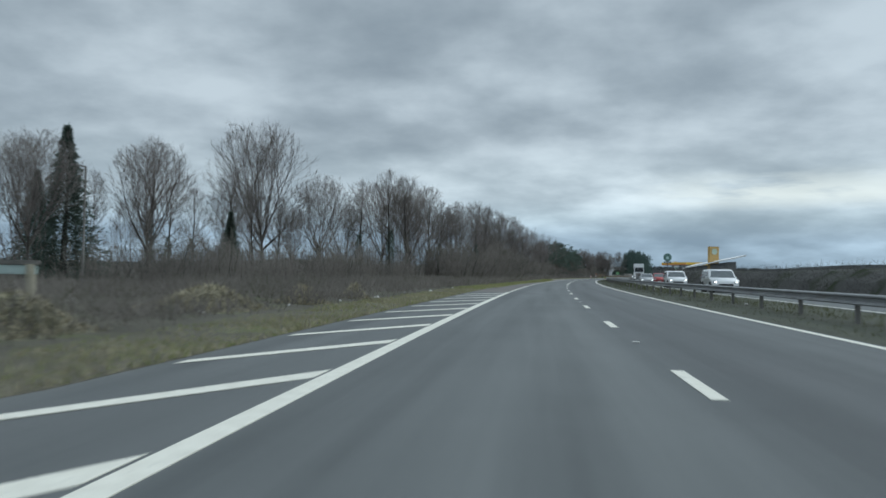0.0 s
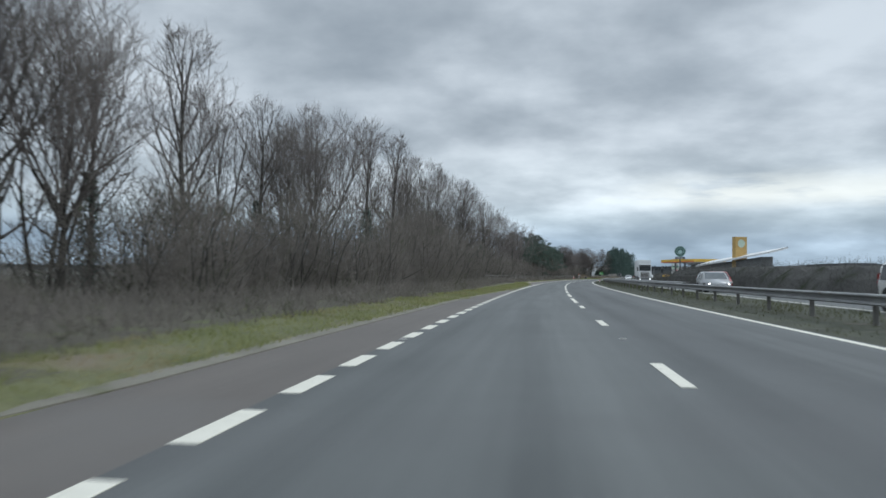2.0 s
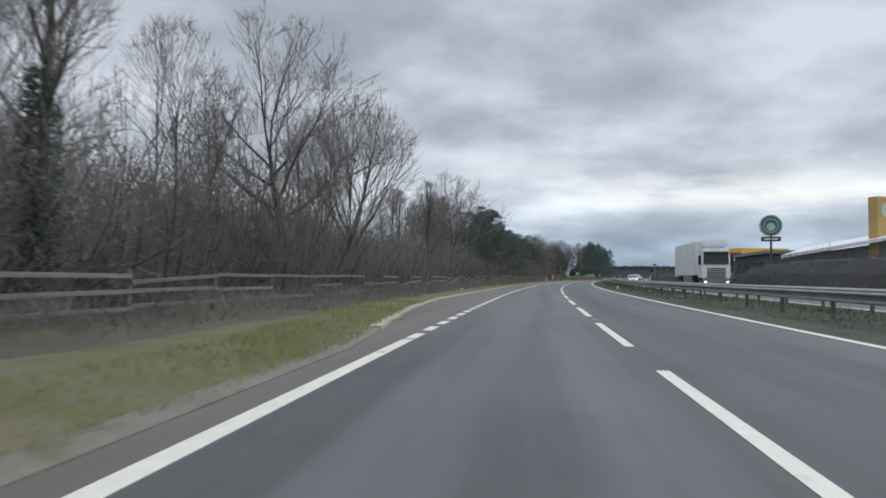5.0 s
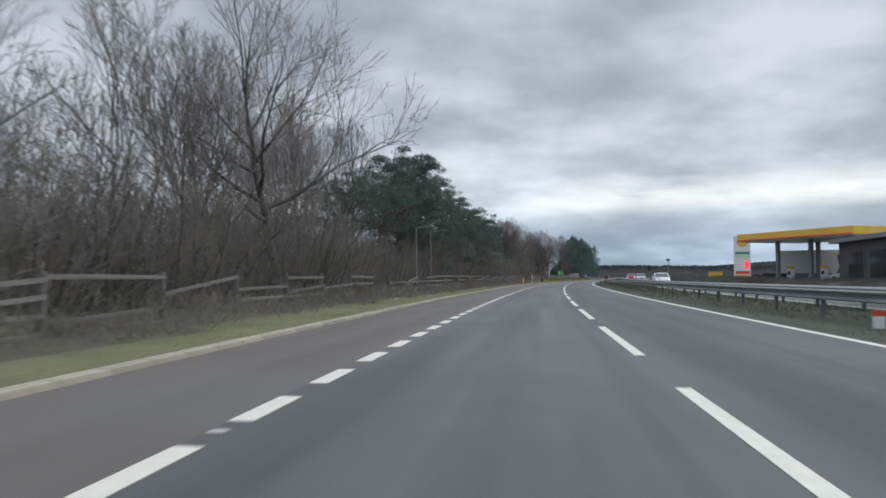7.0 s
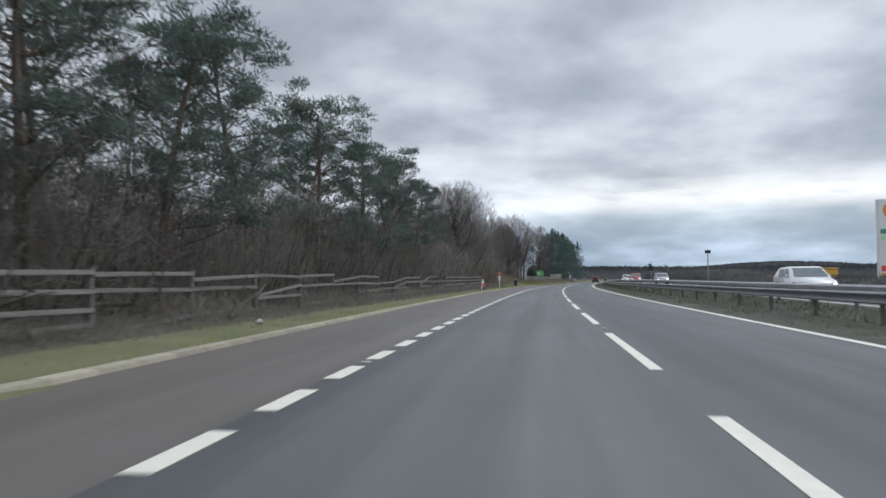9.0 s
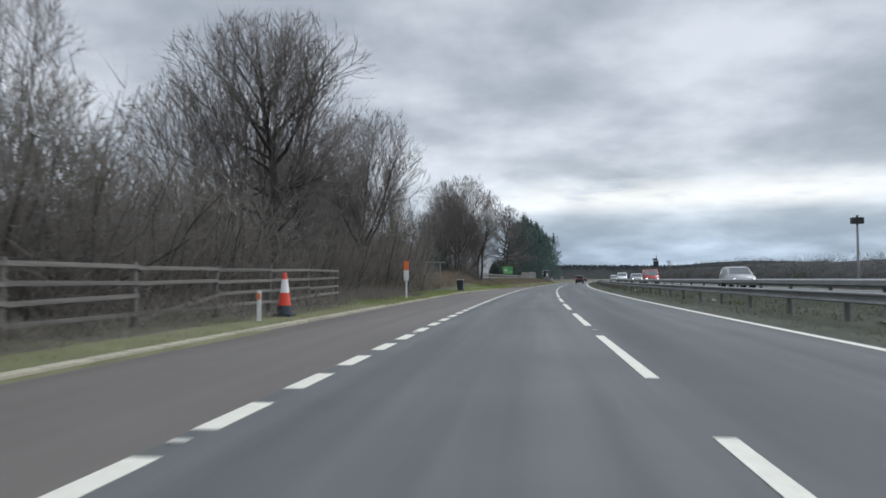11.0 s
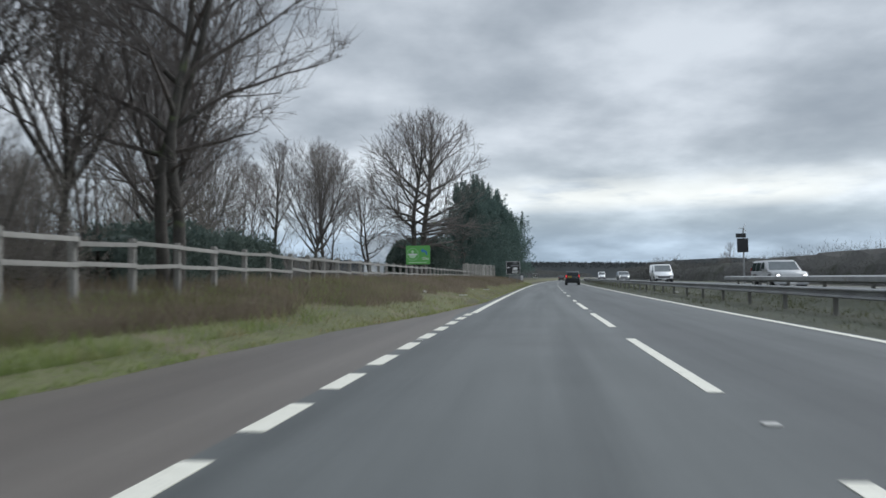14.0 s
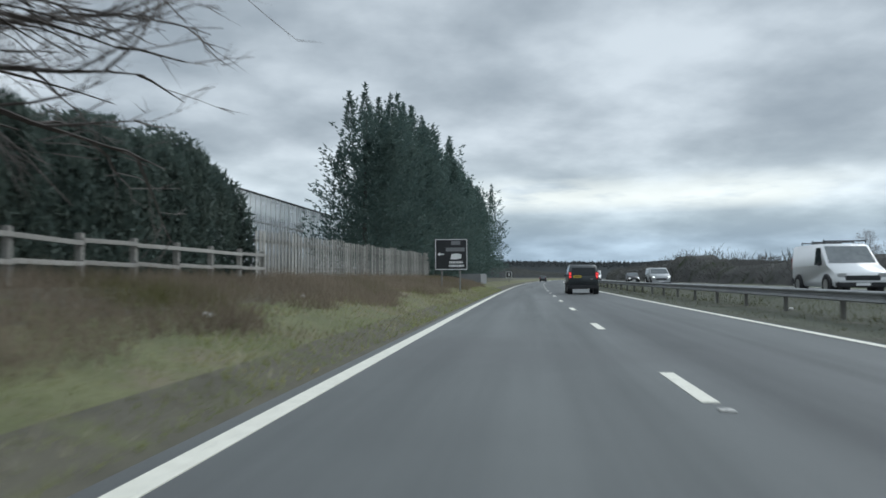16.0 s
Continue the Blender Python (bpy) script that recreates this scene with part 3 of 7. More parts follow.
# ---- plants ----
class Twigs:
    """Collects branch prisms and twig slivers as arrays."""

    def __init__(self, seed):
        self.r = np.random.default_rng(seed)
        self.seg, self.twig = [], []

    def branch(self, p, d, length, r0, r1, n, up, wander):
        pts = [p]
        for i in range(n):
            d = d + self.r.normal(0, wander, 3) + np.array([0, 0, up])
            d = d / np.linalg.norm(d)
            q = p + d * length / n
            self.seg.append((*p, *q, r0 + (r1 - r0) * i / n, r0 + (r1 - r0) * (i + 1) / n))
            p = q
            pts.append(p)
        return pts, d

    def tufts(self, pts, count, length, width, up=0.1, start=0.2, spread=0.48):
        pts = np.array(pts)
        u = start + (1 - start) * self.r.random(count)
        k = u * (len(pts) - 1)
        i = np.minimum(k.astype(int), len(pts) - 2)
        base = pts[i] + (pts[i + 1] - pts[i]) * (k - i)[:, None]
        along = pts[-1] - pts[0]
        along = along / (np.linalg.norm(along) + 1e-6)
        d = self.r.normal(0, spread, (count, 3)) + along * 0.9 + np.array([0, 0, up])
        d /= np.linalg.norm(d, axis=1)[:, None]
        L = length * (0.5 + self.r.random(count))
        side = np.cross(d, self.r.normal(0, 1, (count, 3)))
        side /= np.linalg.norm(side, axis=1)[:, None] + 1e-6
        w = side * width * 0.5
        tip = base + d * L[:, None]
        self.twig.append(np.stack([base - w, base + w, tip], 1))

    def meshes(self, name, material, twig_material, parent, twig_name="crown", sides=3, split=False):
        seg = np.array(self.seg)
        a, b, r0, r1 = seg[:, :3], seg[:, 3:6], seg[:, 6], seg[:, 7]
        d = b - a
        d /= np.linalg.norm(d, axis=1)[:, None] + 1e-9
        ref = np.where(np.abs(d[:, 2:3]) < 0.9, np.array([[0, 0, 1.0]]), np.array([[1.0, 0, 0]]))
        u = np.cross(d, ref)
        u /= np.linalg.norm(u, axis=1)[:, None]
        v = np.cross(d, u)

        def prisms(pick, k):
            n = int(pick.sum())
            ang = np.arange(k) * 2 * math.pi / k
            ring = u[pick][:, None, :] * np.cos(ang)[None, :, None] + v[pick][:, None, :] * np.sin(ang)[None, :, None]
            lo = a[pick][:, None, :] + ring * r0[pick][:, None, None]
            hi = b[pick][:, None, :] + ring * r1[pick][:, None, None]
            vs = np.concatenate([lo, hi], 1).reshape(-1, 3)
            j = np.arange(k)
            f = np.stack([j, (j + 1) % k, (j + 1) % k + k, j + k], 1)
            return vs, (f[None] + (np.arange(n) * 2 * k)[:, None, None]).reshape(-1, 4)

        thick = r0 > 0.06
        obs = []
        if thick.any():
            obs.append(raw(name, *prisms(thick, 7), material, parent, smooth=True))
        mid = ~thick & (r0 > 0.0125)
        vs, fs = prisms(mid, sides)
        tri = np.concatenate([fs[:, [0, 1, 2]], fs[:, [0, 2, 3]]])
        if split:
            obs.append(raw(name, vs, tri, material, parent))
            tagged(obs[-1], kind="stuff")
            vs, tri = np.zeros((0, 3)), np.zeros((0, 3), int)
        thin = ~thick & ~mid
        if thin.any():
            k = np.cross(d[thin], self.r.normal(0, 1, (int(thin.sum()), 3)))
            k /= np.linalg.norm(k, axis=1)[:, None] + 1e-9
            rb = np.stack([a[thin] - k * r0[thin, None], a[thin] + k * r0[thin, None], b[thin] + k * r1[thin, None], b[thin] - k * r1[thin, None]], 1).reshape(-1, 3)
            base = np.arange(len(rb) // 4)[:, None] * 4 + len(vs)
            tri = np.concatenate([tri, base + [0, 1, 2], base + [0, 2, 3]])
            vs = np.concatenate([vs, rb])
        if self.twig:
            tw = np.concatenate(self.twig).reshape(-1, 3)
            tri = np.concatenate([tri, np.arange(len(tw)).reshape(-1, 3) + len(vs)])
            vs = np.concatenate([vs, tw])
        obs.append(raw(twig_name, vs, tri, twig_material, parent))
        return obs


def unit(v):
    v = np.asarray(v, float)
    return v / np.linalg.norm(v)


def bare_tree(name, label, seed, H=10.0, stems=1, wide=0.30, base=0.26, lead=0.8, girth=0.15, limbs=12, low=62, high=16, lean=0.10, sway=0.05, up=0.05, fine=0.012, gap=0.42, ivy=False, boughs=()):
    """A leafless tree. wide: half the crown's width, base: where the limbs begin, lead: how far the trunk runs, as shares of H.
    low, high: how far the lowest and the highest limbs lean out, in degrees.
    boughs: long low limbs beyond the crown: bearing in degrees, where on the trunk, length as a share of H."""
    t = thing(name, Matrix.Identity(4), label, "tree", "bare trees of the roadside wood")
    g = Twigs(seed + 1)
    R = g.r
    mid, tall = H * (1 + base * 0.8) / 2, H * (1 - base * 0.8) / 2
    phase = R.random() * 6.28

    def room(p, d):
        """How far it is from p along d to the crown's outline, an uneven egg."""
        k = np.array([1 / (wide * H), 1 / (wide * H), 1 / tall])
        a, c = d * k, (p - np.array([0, 0, mid])) * k
        aa, ac, cc = a @ a, a @ c, c @ c - 1
        x = (-ac + math.sqrt(max(0.0, ac * ac - aa * cc))) / aa
        e = p + d * x
        az = math.atan2(e[1], e[0])
        return max(0.25, x * (1 + 0.13 * math.sin(3 * az + phase + 0.5 * e[2])) + 0.0)

    def aside(d, angle):
        u = np.cross(d, R.normal(0, 1, 3))
        u /= np.linalg.norm(u) + 1e-9
        return unit(d * math.cos(angle) + u * math.sin(angle))

    def on(pts, f):
        k = min(f, 0.999) * (len(pts) - 1)
        j = int(k)
        return pts[j] + (pts[j + 1] - pts[j]) * (k - j), unit(pts[j + 1] - pts[j])

    def shoots(p1, L1, r1, gap, depth):
        n = max(3, int(L1 / gap))
        for m in range(n):
            f = 0.18 + 0.82 * (m + R.random()) / n
            q, way = on(p1, f)
            d2 = unit(aside(way, radians(40 + R.normal(0, 9))) + np.array([0, 0, 0.22]))
            L2 = min((0.30 + 0.62 * (1 - f)) * L1 * (0.55 + 0.5 * R.random()) + 0.2, room(q, d2) * (0.85 + 0.3 * R.random()))
            r2 = max(0.0085, r1 * (1 - 0.7 * f) * 0.5)
            p2, _ = g.branch(q, d2, L2, r2, 0.005, 3 if depth else 2, 0.07, sway * 1.4)
            if depth:
                shoots(p2, L2, r2, 0.30, 0)
                g.tufts(p2[-2:], 4, 0.45, fine, 0.15, 0.3, 0.35)
            else:
                g.tufts(p2, 4, 0.40, fine, 0.15, 0.25, 0.38)

    for st in range(stems):
        a0 = st * 6.28 / stems + R.random()
        out = np.array([math.cos(a0), math.sin(a0), 0])
        d = unit(out * (lean if stems > 1 else 0.02) + np.array([0, 0, 1]))
        r0 = girth / stems ** 0.4
        top = H * lead * (1 if stems == 1 else 0.86 + 0.2 * R.random())
        foot = out * (0.22 if stems > 1 else 0) - np.array([0, 0, 0.3])
        pts, dd = g.branch(foot, d, top + 0.3, r0, r0 * 0.28, 8, 0.03, sway)
        g.seg[-8] = (*g.seg[-8][:6], r0 * 1.35, g.seg[-8][7])
        n1 = max(5, int(limbs / stems ** 0.6))
        for i in range(n1):
            f = (i + 0.6 * R.random()) / n1
            q, way = on(pts, (base + (1 - base) * f) if lead > 0.5 else 0.55 + 0.45 * f)
            az = a0 + i * 2.4 + R.normal(0, 0.35)
            tilt = radians(low + (high - low) * f + R.normal(0, 6))
            d1 = unit(np.array([math.cos(az) * math.sin(tilt), math.sin(az) * math.sin(tilt), math.cos(tilt)]) + (out * 0.25 if stems > 1 else 0))
            L1 = room(q, d1) * (0.66 + 0.46 * R.random())
            r1 = min(r0 * (0.52 - 0.25 * f), 0.028 + 0.014 * L1)
            p1, _ = g.branch(q, d1, L1, r1, 0.008, 6, up, sway * 1.3)
            shoots(p1, L1, r1, gap, 1)
        for bearing, f, share in boughs:
            q, way = on(pts, f)
            a1 = radians(bearing)
            p1, _ = g.branch(q, unit((math.cos(a1), math.sin(a1), 0.12)), share * H, r0 * 0.42, 0.010, 9, 0.0, sway * 0.9)
            for m in range(int(share * H / 0.42)):
                e, way = on(p1, 0.22 + 0.78 * (m + R.random()) / int(share * H / 0.42))
                L2 = 0.6 + 1.2 * R.random()
                p2, _ = g.branch(e, unit(aside(way, radians(38 + R.normal(0, 8))) * np.array([1, 1, 0.6]) + np.array([0, 0, 0.10])), L2, 0.024, 0.006, 4, 0.03, sway * 1.4)
                for c in range(int(L2 / 0.26)):
                    e3, way = on(p2, 0.2 + 0.8 * R.random())
                    p3, _ = g.branch(e3, aside(way, radians(35)), 0.35 + 0.6 * R.random(), 0.009, 0.005, 2, 0.03, sway * 1.4)
                    g.tufts(p3, 3, 0.34, fine, 0.05, 0.3, 0.35)
        p1, _ = g.branch(pts[-1], dd, room(pts[-1], dd), r0 * 0.28, 0.008, 4, 0.03, sway)
        shoots(p1, room(pts[-1], dd), r0 * 0.28, 0.35, 1)
    g.meshes("trunk", BARK, TWIG, t)
    if ivy:
        m = 1500
        z = 0.2 + R.random(m) * H * 0.45
        a = R.random(m) * 6.28
        rd = 0.14 + 0.34 * R.random(m) * np.sin(np.clip(z / (H * 0.46), 0, 1) * 3.0)
        raw("ivy", *slivers(R, np.stack([np.cos(a) * rd, np.sin(a) * rd, z], 1), 0.12, 0.09), HEDGE_LEAF, t)
    return t


def slivers(R, c, length, width, out=None):
    """Small leaves: one triangle each, round the points c."""
    n = len(c)
    d = R.normal(0, 1, (n, 3)) if out is None else out + R.normal(0, 0.45, (n, 3))
    d /= np.linalg.norm(d, axis=1)[:, None]
    side = np.cross(d, R.normal(0, 1, (n, 3)))
    side /= np.linalg.norm(side, axis=1)[:, None] + 1e-6
    L = length * (0.6 + 0.8 * R.random(n))[:, None]
    v = np.stack([c - side * width / 2, c + side * width / 2, c + d * L], 1).reshape(-1, 3)
    return v, np.arange(len(v)).reshape(-1, 3)


def thicket(name, label, seed, H=4.5, W=3.4, stems=16, sprays=2450, material=None):
    t = thing(name, Matrix.Identity(4), label, "shrub", "thicket under the roadside trees")
    g = Twigs(seed)
    R = g.r
    for i in range(stems):
        a0 = R.random() * 6.28
        rad = W * 0.40 * math.sqrt(R.random())
        a1 = a0 + R.normal(0, 0.5)
        lean = 0.10 + 0.45 * R.random()
        p, d = g.branch(np.array([math.cos(a0) * rad, math.sin(a0) * rad, -0.2]), unit((math.cos(a1) * lean, math.sin(a1) * lean, 1)), H * (0.5 + 0.45 * R.random()), 0.026, 0.007, 5, 0.0, 0.12)
        for m in range(4):
            q = p[1 + m]
            p2, _ = g.branch(q, unit(R.normal(0, 0.7, 3) + np.array([0, 0, 0.6])), H * (0.16 + 0.14 * R.random()), 0.010, 0.004, 2, 0.05, 0.2)
            g.tufts(p2, 7, 0.5, 0.014, 0.05, spread=0.6)
    tagged(g.meshes("brushwood", BARK, material or SCRUB, t, "brush", split=True)[-1], kind="stuff")
    # fine twigs fill a lumpy dome, thinning out towards its rim
    e = R.normal(0, 1, (sprays, 3))
    e /= np.linalg.norm(e, axis=1)[:, None]
    e[:, 2] = np.abs(e[:, 2])
    lump = 0.86 + 0.16 * np.sin(e[:, 0] * 4 + seed) + 0.14 * np.sin(e[:, 1] * 5 + e[:, 2] * 4 + 2 * seed)
    c = e * (R.random((sprays, 1)) ** 0.40) * lump[:, None] * np.array([W * 0.60, W * 0.60, H * 0.86])
    c[:, 2] += 0.05
    tagged(raw("foliage", *slivers(R, c, 0.42, 0.024, e * 0.5 + np.array([0, 0, 0.55])), material or SCRUB, t), kind="stuff")
    return t


def pine(name, label, seed, H=10.0, bole=0.38, W=2.7):
    t = thing(name, Matrix.Identity(4), label, "tree", "dark pines of the roadside wood")
    g = Twigs(seed)
    R = g.r
    pts, d = g.branch(np.array([0, 0, -0.3]), np.array([0, 0, 1.0]), H * 0.95, 0.19, 0.05, 9, 0.05, 0.04)
    cs, outs = [], []
    n1 = 32
    for i in range(n1):
        f = bole * 0.72 + (1 - bole * 0.72) * (i + R.random()) / n1
        k = min(f, 0.999) * 9
        j = int(k)
        p = pts[j] + (pts[j + 1] - pts[j]) * (k - j)
        a1 = i * 2.4 + R.normal(0, 0.6)
        u = max(0, (f - bole) / (1 - bole))
        L1 = W * (0.55 + 0.65 * math.sin(math.pi * (0.25 + 0.62 * u))) * (0.45 + 0.7 * R.random()) * (1 - 0.45 * u * u)
        if f < bole:
            L1 *= 0.4
        p1, _ = g.branch(p, unit((math.cos(a1), math.sin(a1), 0.10 + 0.5 * u)), L1, 0.045, 0.014, 4, 0.07, 0.13)
        if f < bole:
            continue
        for c in range(6):
            q0 = np.array(p1[1 + c % 4]) if c < 4 else np.array(p1[-1])
            p2, _ = g.branch(q0, unit(unit(p1[-1] - p1[0]) + R.normal(0, 0.7, 3) * np.array([1, 1, 0.35])), 0.35 + 0.30 * L1 * R.random(), 0.016, 0.008, 2, 0.06, 0.15)
            # flat plates of needles, thick at the middle
            m = 76
            e = R.normal(0, 1, (m, 3))
            e /= np.linalg.norm(e, axis=1)[:, None]
            size = 0.36 + 0.26 * R.random()
            cs.append(np.array(p2[-1]) + np.array([0, 0, 0.10]) + e * np.array([size, size, size * 0.40]) * (R.random((m, 1)) ** 0.5))
            outs.append(e * 0.8 + np.array([0, 0, 0.6]))
    tagged(g.meshes("trunk", PINE_BARK, PINE_BARK, t, "limbwork")[-1], kind="stuff")
    raw("crown", *slivers(R, np.concatenate(cs), 0.205, 0.050, np.concatenate(outs)), PINE_LEAF, t)
    return t


def cypress(name, label, seed, H=13.0, W=3.9, leaves=11500, material=None, group="row of tall dark conifers", tip=1.0, cone=1.35, lead=7, tiers=0, size=0.42, wide=0.14):
    t = thing(name, Matrix.Identity(4), label, "tree", group)
    R = np.random.default_rng(seed)
    # several leaders make the ragged top
    tops = [(0, 0, 1.0)] + [(R.normal(0, 0.42), R.normal(0, 0.42), 0.62 + 0.35 * R.random()) for _ in range(lead)]
    g = Twigs(seed + 5)
    g.branch(np.array([0, 0, -0.3]), np.array([0, 0, 1.0]), H * 0.9, 0.24, 0.03, 6, 0.05, 0.02)
    cs, outs = [], []
    for (x, y, h) in tops:
        n = leaves // len(tops)
        u = R.random(n) ** (1.25 if tiers else 0.75)
        z = 0.25 + u * (H * h - 0.25)
        taper = np.clip((1 - (z / (H * h)) ** cone), 0.0, 1) * tip
        a = R.random(n) * 6.28
        lump = 0.76 + 0.20 * np.sin(a * 3 + z * 1.3 + x * 9) + 0.22 * np.sin(z * 3.1 + a * 2 + y * 7)
        rad = W * (0.28 + 0.72 * taper) * taper ** 0.45 * lump * (0.72 + 0.28 * R.random(n)) * (1.0 if h == 1.0 else 0.62)
        if tiers:
            q = (z / H * tiers + 0.5 * np.sin(a * 2 + 1.0)) % 1.0
            rad = W * taper * (1.05 - 0.72 * q ** 0.8) * (0.6 + 0.4 * np.abs(np.sin(a * 2.5 + np.floor(z / H * tiers) * 1.9))) * R.random(n) ** 0.25
        else:
            # upswept plumes that stand out of the mass
            k = R.integers(0, 70, n)
            pz, pa = R.random(70), R.random(70) * 6.28
            plume = R.random(n) < 0.5
            q = R.random(n)
            z0 = 0.08 * H + pz[k] * H * h * 0.86
            r0 = W * (0.30 + 0.70 * np.clip(1 - (z0 / (H * h)) ** cone, 0, 1)) * np.clip(1 - (z0 / (H * h)) ** cone, 0, 1) ** 0.45 * 0.66
            a = np.where(plume, pa[k] + R.normal(0, 0.10, n) * (1.2 - q), a)
            rad = np.where(plume, r0 + 0.95 * q + R.normal(0, 0.15, n) * (1.1 - q), rad)
            z = np.where(plume, z0 + 0.8 * q + R.normal(0, 0.12, n), z)
        # each leader ends in a slim spire
        if not tiers:
            m = n // 12
            q = R.random(m)
            z[:m] = H * h * (0.86 + 0.20 * q)
            rad[:m] = 0.42 * (1 - q) * R.random(m) ** 0.5
        c = np.stack([x * W * 0.9 + np.cos(a) * rad, y * W * 0.9 + np.sin(a) * rad, z], 1)
        cs.append(c)
        outs.append(np.stack([np.cos(a) * (1.3 if tiers else 0.9), np.sin(a) * (1.3 if tiers else 0.9), np.full(n, 0.15 if tiers else 0.5)], 1))
    g.meshes("trunk", BARK, BARK, t, "leader")
    raw("crown", *slivers(R, np.concatenate(cs), size, wide, np.concatenate(outs)), material or CYPRESS_LEAF, t)
    return t


def plant(proto, used, s, l, scale=1.0, turn=None, z=None, rnd=random):
    m = at(s, l, (float(height(s, l)) if z is None else z) - 0.05, rnd.uniform(0, 360) if turn is None else turn)
    sc = scale * rnd.uniform(0.94, 1.06)
    if proto.name not in used:
        used[proto.name] = True
        ob = proto
        ob.matrix_world = m @ Matrix.Diagonal((sc, sc, sc, 1))
        return ob
    keep = proto.scale.copy()
    proto.scale = (sc, sc, sc)
    ob = copy_thing(proto, m)
    proto.scale = keep
    return ob


used = {}
GREYISH = "bare grey-brown winter tree with a spreading twiggy crown"
TREES = [bare_tree("bare_tree", "bare grey-brown winter tree with ivy on its trunk", 11, wide=0.28, base=0.28, ivy=True),
         bare_tree("bare_tree", "tall bare winter tree with upright fine branches", 12, stems=3, wide=0.25, base=0.26, lead=0.72, limbs=14, low=48, high=12, lean=0.14),
         bare_tree("bare_tree", GREYISH, 13, wide=0.37, base=0.24, lead=0.34, girth=0.17, limbs=11, low=58, high=10, up=0.06),
         bare_tree("bare_tree", "many-stemmed bare winter tree above the scrub", 14, stems=4, wide=0.23, base=0.34, lead=0.74, limbs=14, low=46, high=12, lean=0.13, girth=0.12),
         bare_tree("bare_tree", "bare winter tree with dense upswept twigs", 15, wide=0.25, base=0.2, lead=0.85, limbs=17, low=50, high=14, up=0.09)]
SHRUBS = [thicket("thicket", "dense leafless brown-grey thicket at the wood's edge", 21),
          thicket("thicket", "tangled leafless scrub beside the road", 22, 4.5, 3.8, 18),
          thicket("thicket", "dense leafless brown-grey thicket at the wood's edge", 23, 4.5, 3.2, 14)]
PINES = [pine("pine_tree", "dark green pine with a bare reddish trunk and clumped needles", 31),
         pine("pine_tree", "dark green pine with a wide clumped crown", 32, 10, 0.28, 3.1),
         pine("pine_tree", "dark green pine with a narrow ragged top", 33, 10, 0.22, 2.5),
         pine("pine_tree", "dark pine with a bare trunk and wide spreading plates", 34, 10, 0.56, 4.4)]
CONIFERS = [cypress("cypress", "tall dark green cypress with a ragged spiky outline", 41, size=0.28, wide=0.13, leaves=13000),
            cypress("cypress", "tall dark green cypress with a ragged spiky outline", 42, 13, 4.2, size=0.28, wide=0.13, leaves=13000),
            cypress("cypress", "tall dark green cypress with a ragged spiky outline", 43, 13, 3.7, size=0.28, wide=0.13, leaves=13000)]

rnd = random.Random(5)
# trees that can be told apart: metres along, beside, height, kind
KNOWN = [
    (58.5, -24.4, 12.4, 2), (55.2, -32.5, 10.4, 0), (53, -25, 7.6, 4), (59, -28, 8.4, 3), (63, -21, 8.8, 2), (66, -18.5, 9.4, 0), (70, -17.5, 9.8, 2), (74, -15.5, 9.6, 2), (77, -16.5, 9.2, 0), (80, -14.5, 9.4, 4), (88, -15, 9.6, 0), (92, -13, 10.0, 2), 
    (102, -11.5, 10.2, 4), (97.5, -12.0, 9.6, 0), (100, -13.6, 9.8, 3), (112, -12.5, 9.8, 1), (117, -12, 10.2, 1), (121, -11.5, 10.0, 3), (133, -12, 10.6, 2), (148, -10.6, 9.6, 0), (176, -11.5, 11, 2),
    (201, -11.5, 9.6, 4), (210, -13, 10, 3), (227, -15, 10.6, 3), (232, -15.5, 11.0, 4), (237, -15.6, 11.2, 1), (242, -15, 11.6, 4), (330, -12.5, 11.5, 2), (338, -13.5, 12, 4), (345, -11.5, 11.5, 2),
    (351, -12.4, 9.6, 3), (356, -12.2, 8.6, 4), (359.5, -13.2, 8.2, 3), (363, -13.4, 7.0, 4), (440, -18.5, 9.8, 4), (390, -12.5, 9.8, 1), (392.9, -11.8, 12.2, 2), (395.5, -12.8, 11.2, 4), (399, -12.6, 9.6, 2), (389, -14.5, 8.4, 2), (394, -14.5, 12.0, 0), (398, -15, 11.0, 2), (402, -11.6, 9.6, 2), (404, -15, 9.2, 3),
    (413, -18, 10.4, 2), (421, -22, 11.6, 2), (428, -15.6, 9.2, 2), (431, -24, 10.6, 2), (436, -21, 9.6, 4), (442, -26, 10.5, 1), (448, -28, 11, 3), (452.3, -22, 12.2, 1), (378, -40, 6.8, 2), (384, -42, 7.4, 0),
]
for s, l, h, k in KNOWN:
    plant(TREES[k], used, s, l, h / 10, rnd=rnd)
# the wood behind them
for s in np.arange(62, 352, 7.0):
    for row in range(1):
        if (235 < s < 318 and rnd.random() < 0.4) or 100 < s < 122:
            continue
        plant(TREES[rnd.randrange(5)], used, s + rnd.uniform(-2, 2), -15.5 + rnd.uniform(-2.5, 2.0), rnd.uniform(0.8, 1.04), rnd=rnd)
for s in np.arange(30, 60, 6.0):
    plant(TREES[rnd.randrange(5)], used, s + rnd.uniform(-2, 2), -30 + rnd.uniform(-6, 4), rnd.uniform(0.55, 0.75), rnd=rnd)
for s in np.arange(34, 72, 4.6):
    plant(TREES[rnd.randrange(5)], used, s + rnd.uniform(-2, 2), -24 + rnd.uniform(-4, 3) + 0.1 * (s - 50), rnd.uniform(0.6, 0.85), rnd=rnd)
for s in np.arange(420, 455, 9.0):
    plant(TREES[rnd.randrange(5)], used, s, -38 + rnd.uniform(-5, 5), rnd.uniform(0.9, 1.2), rnd=rnd)
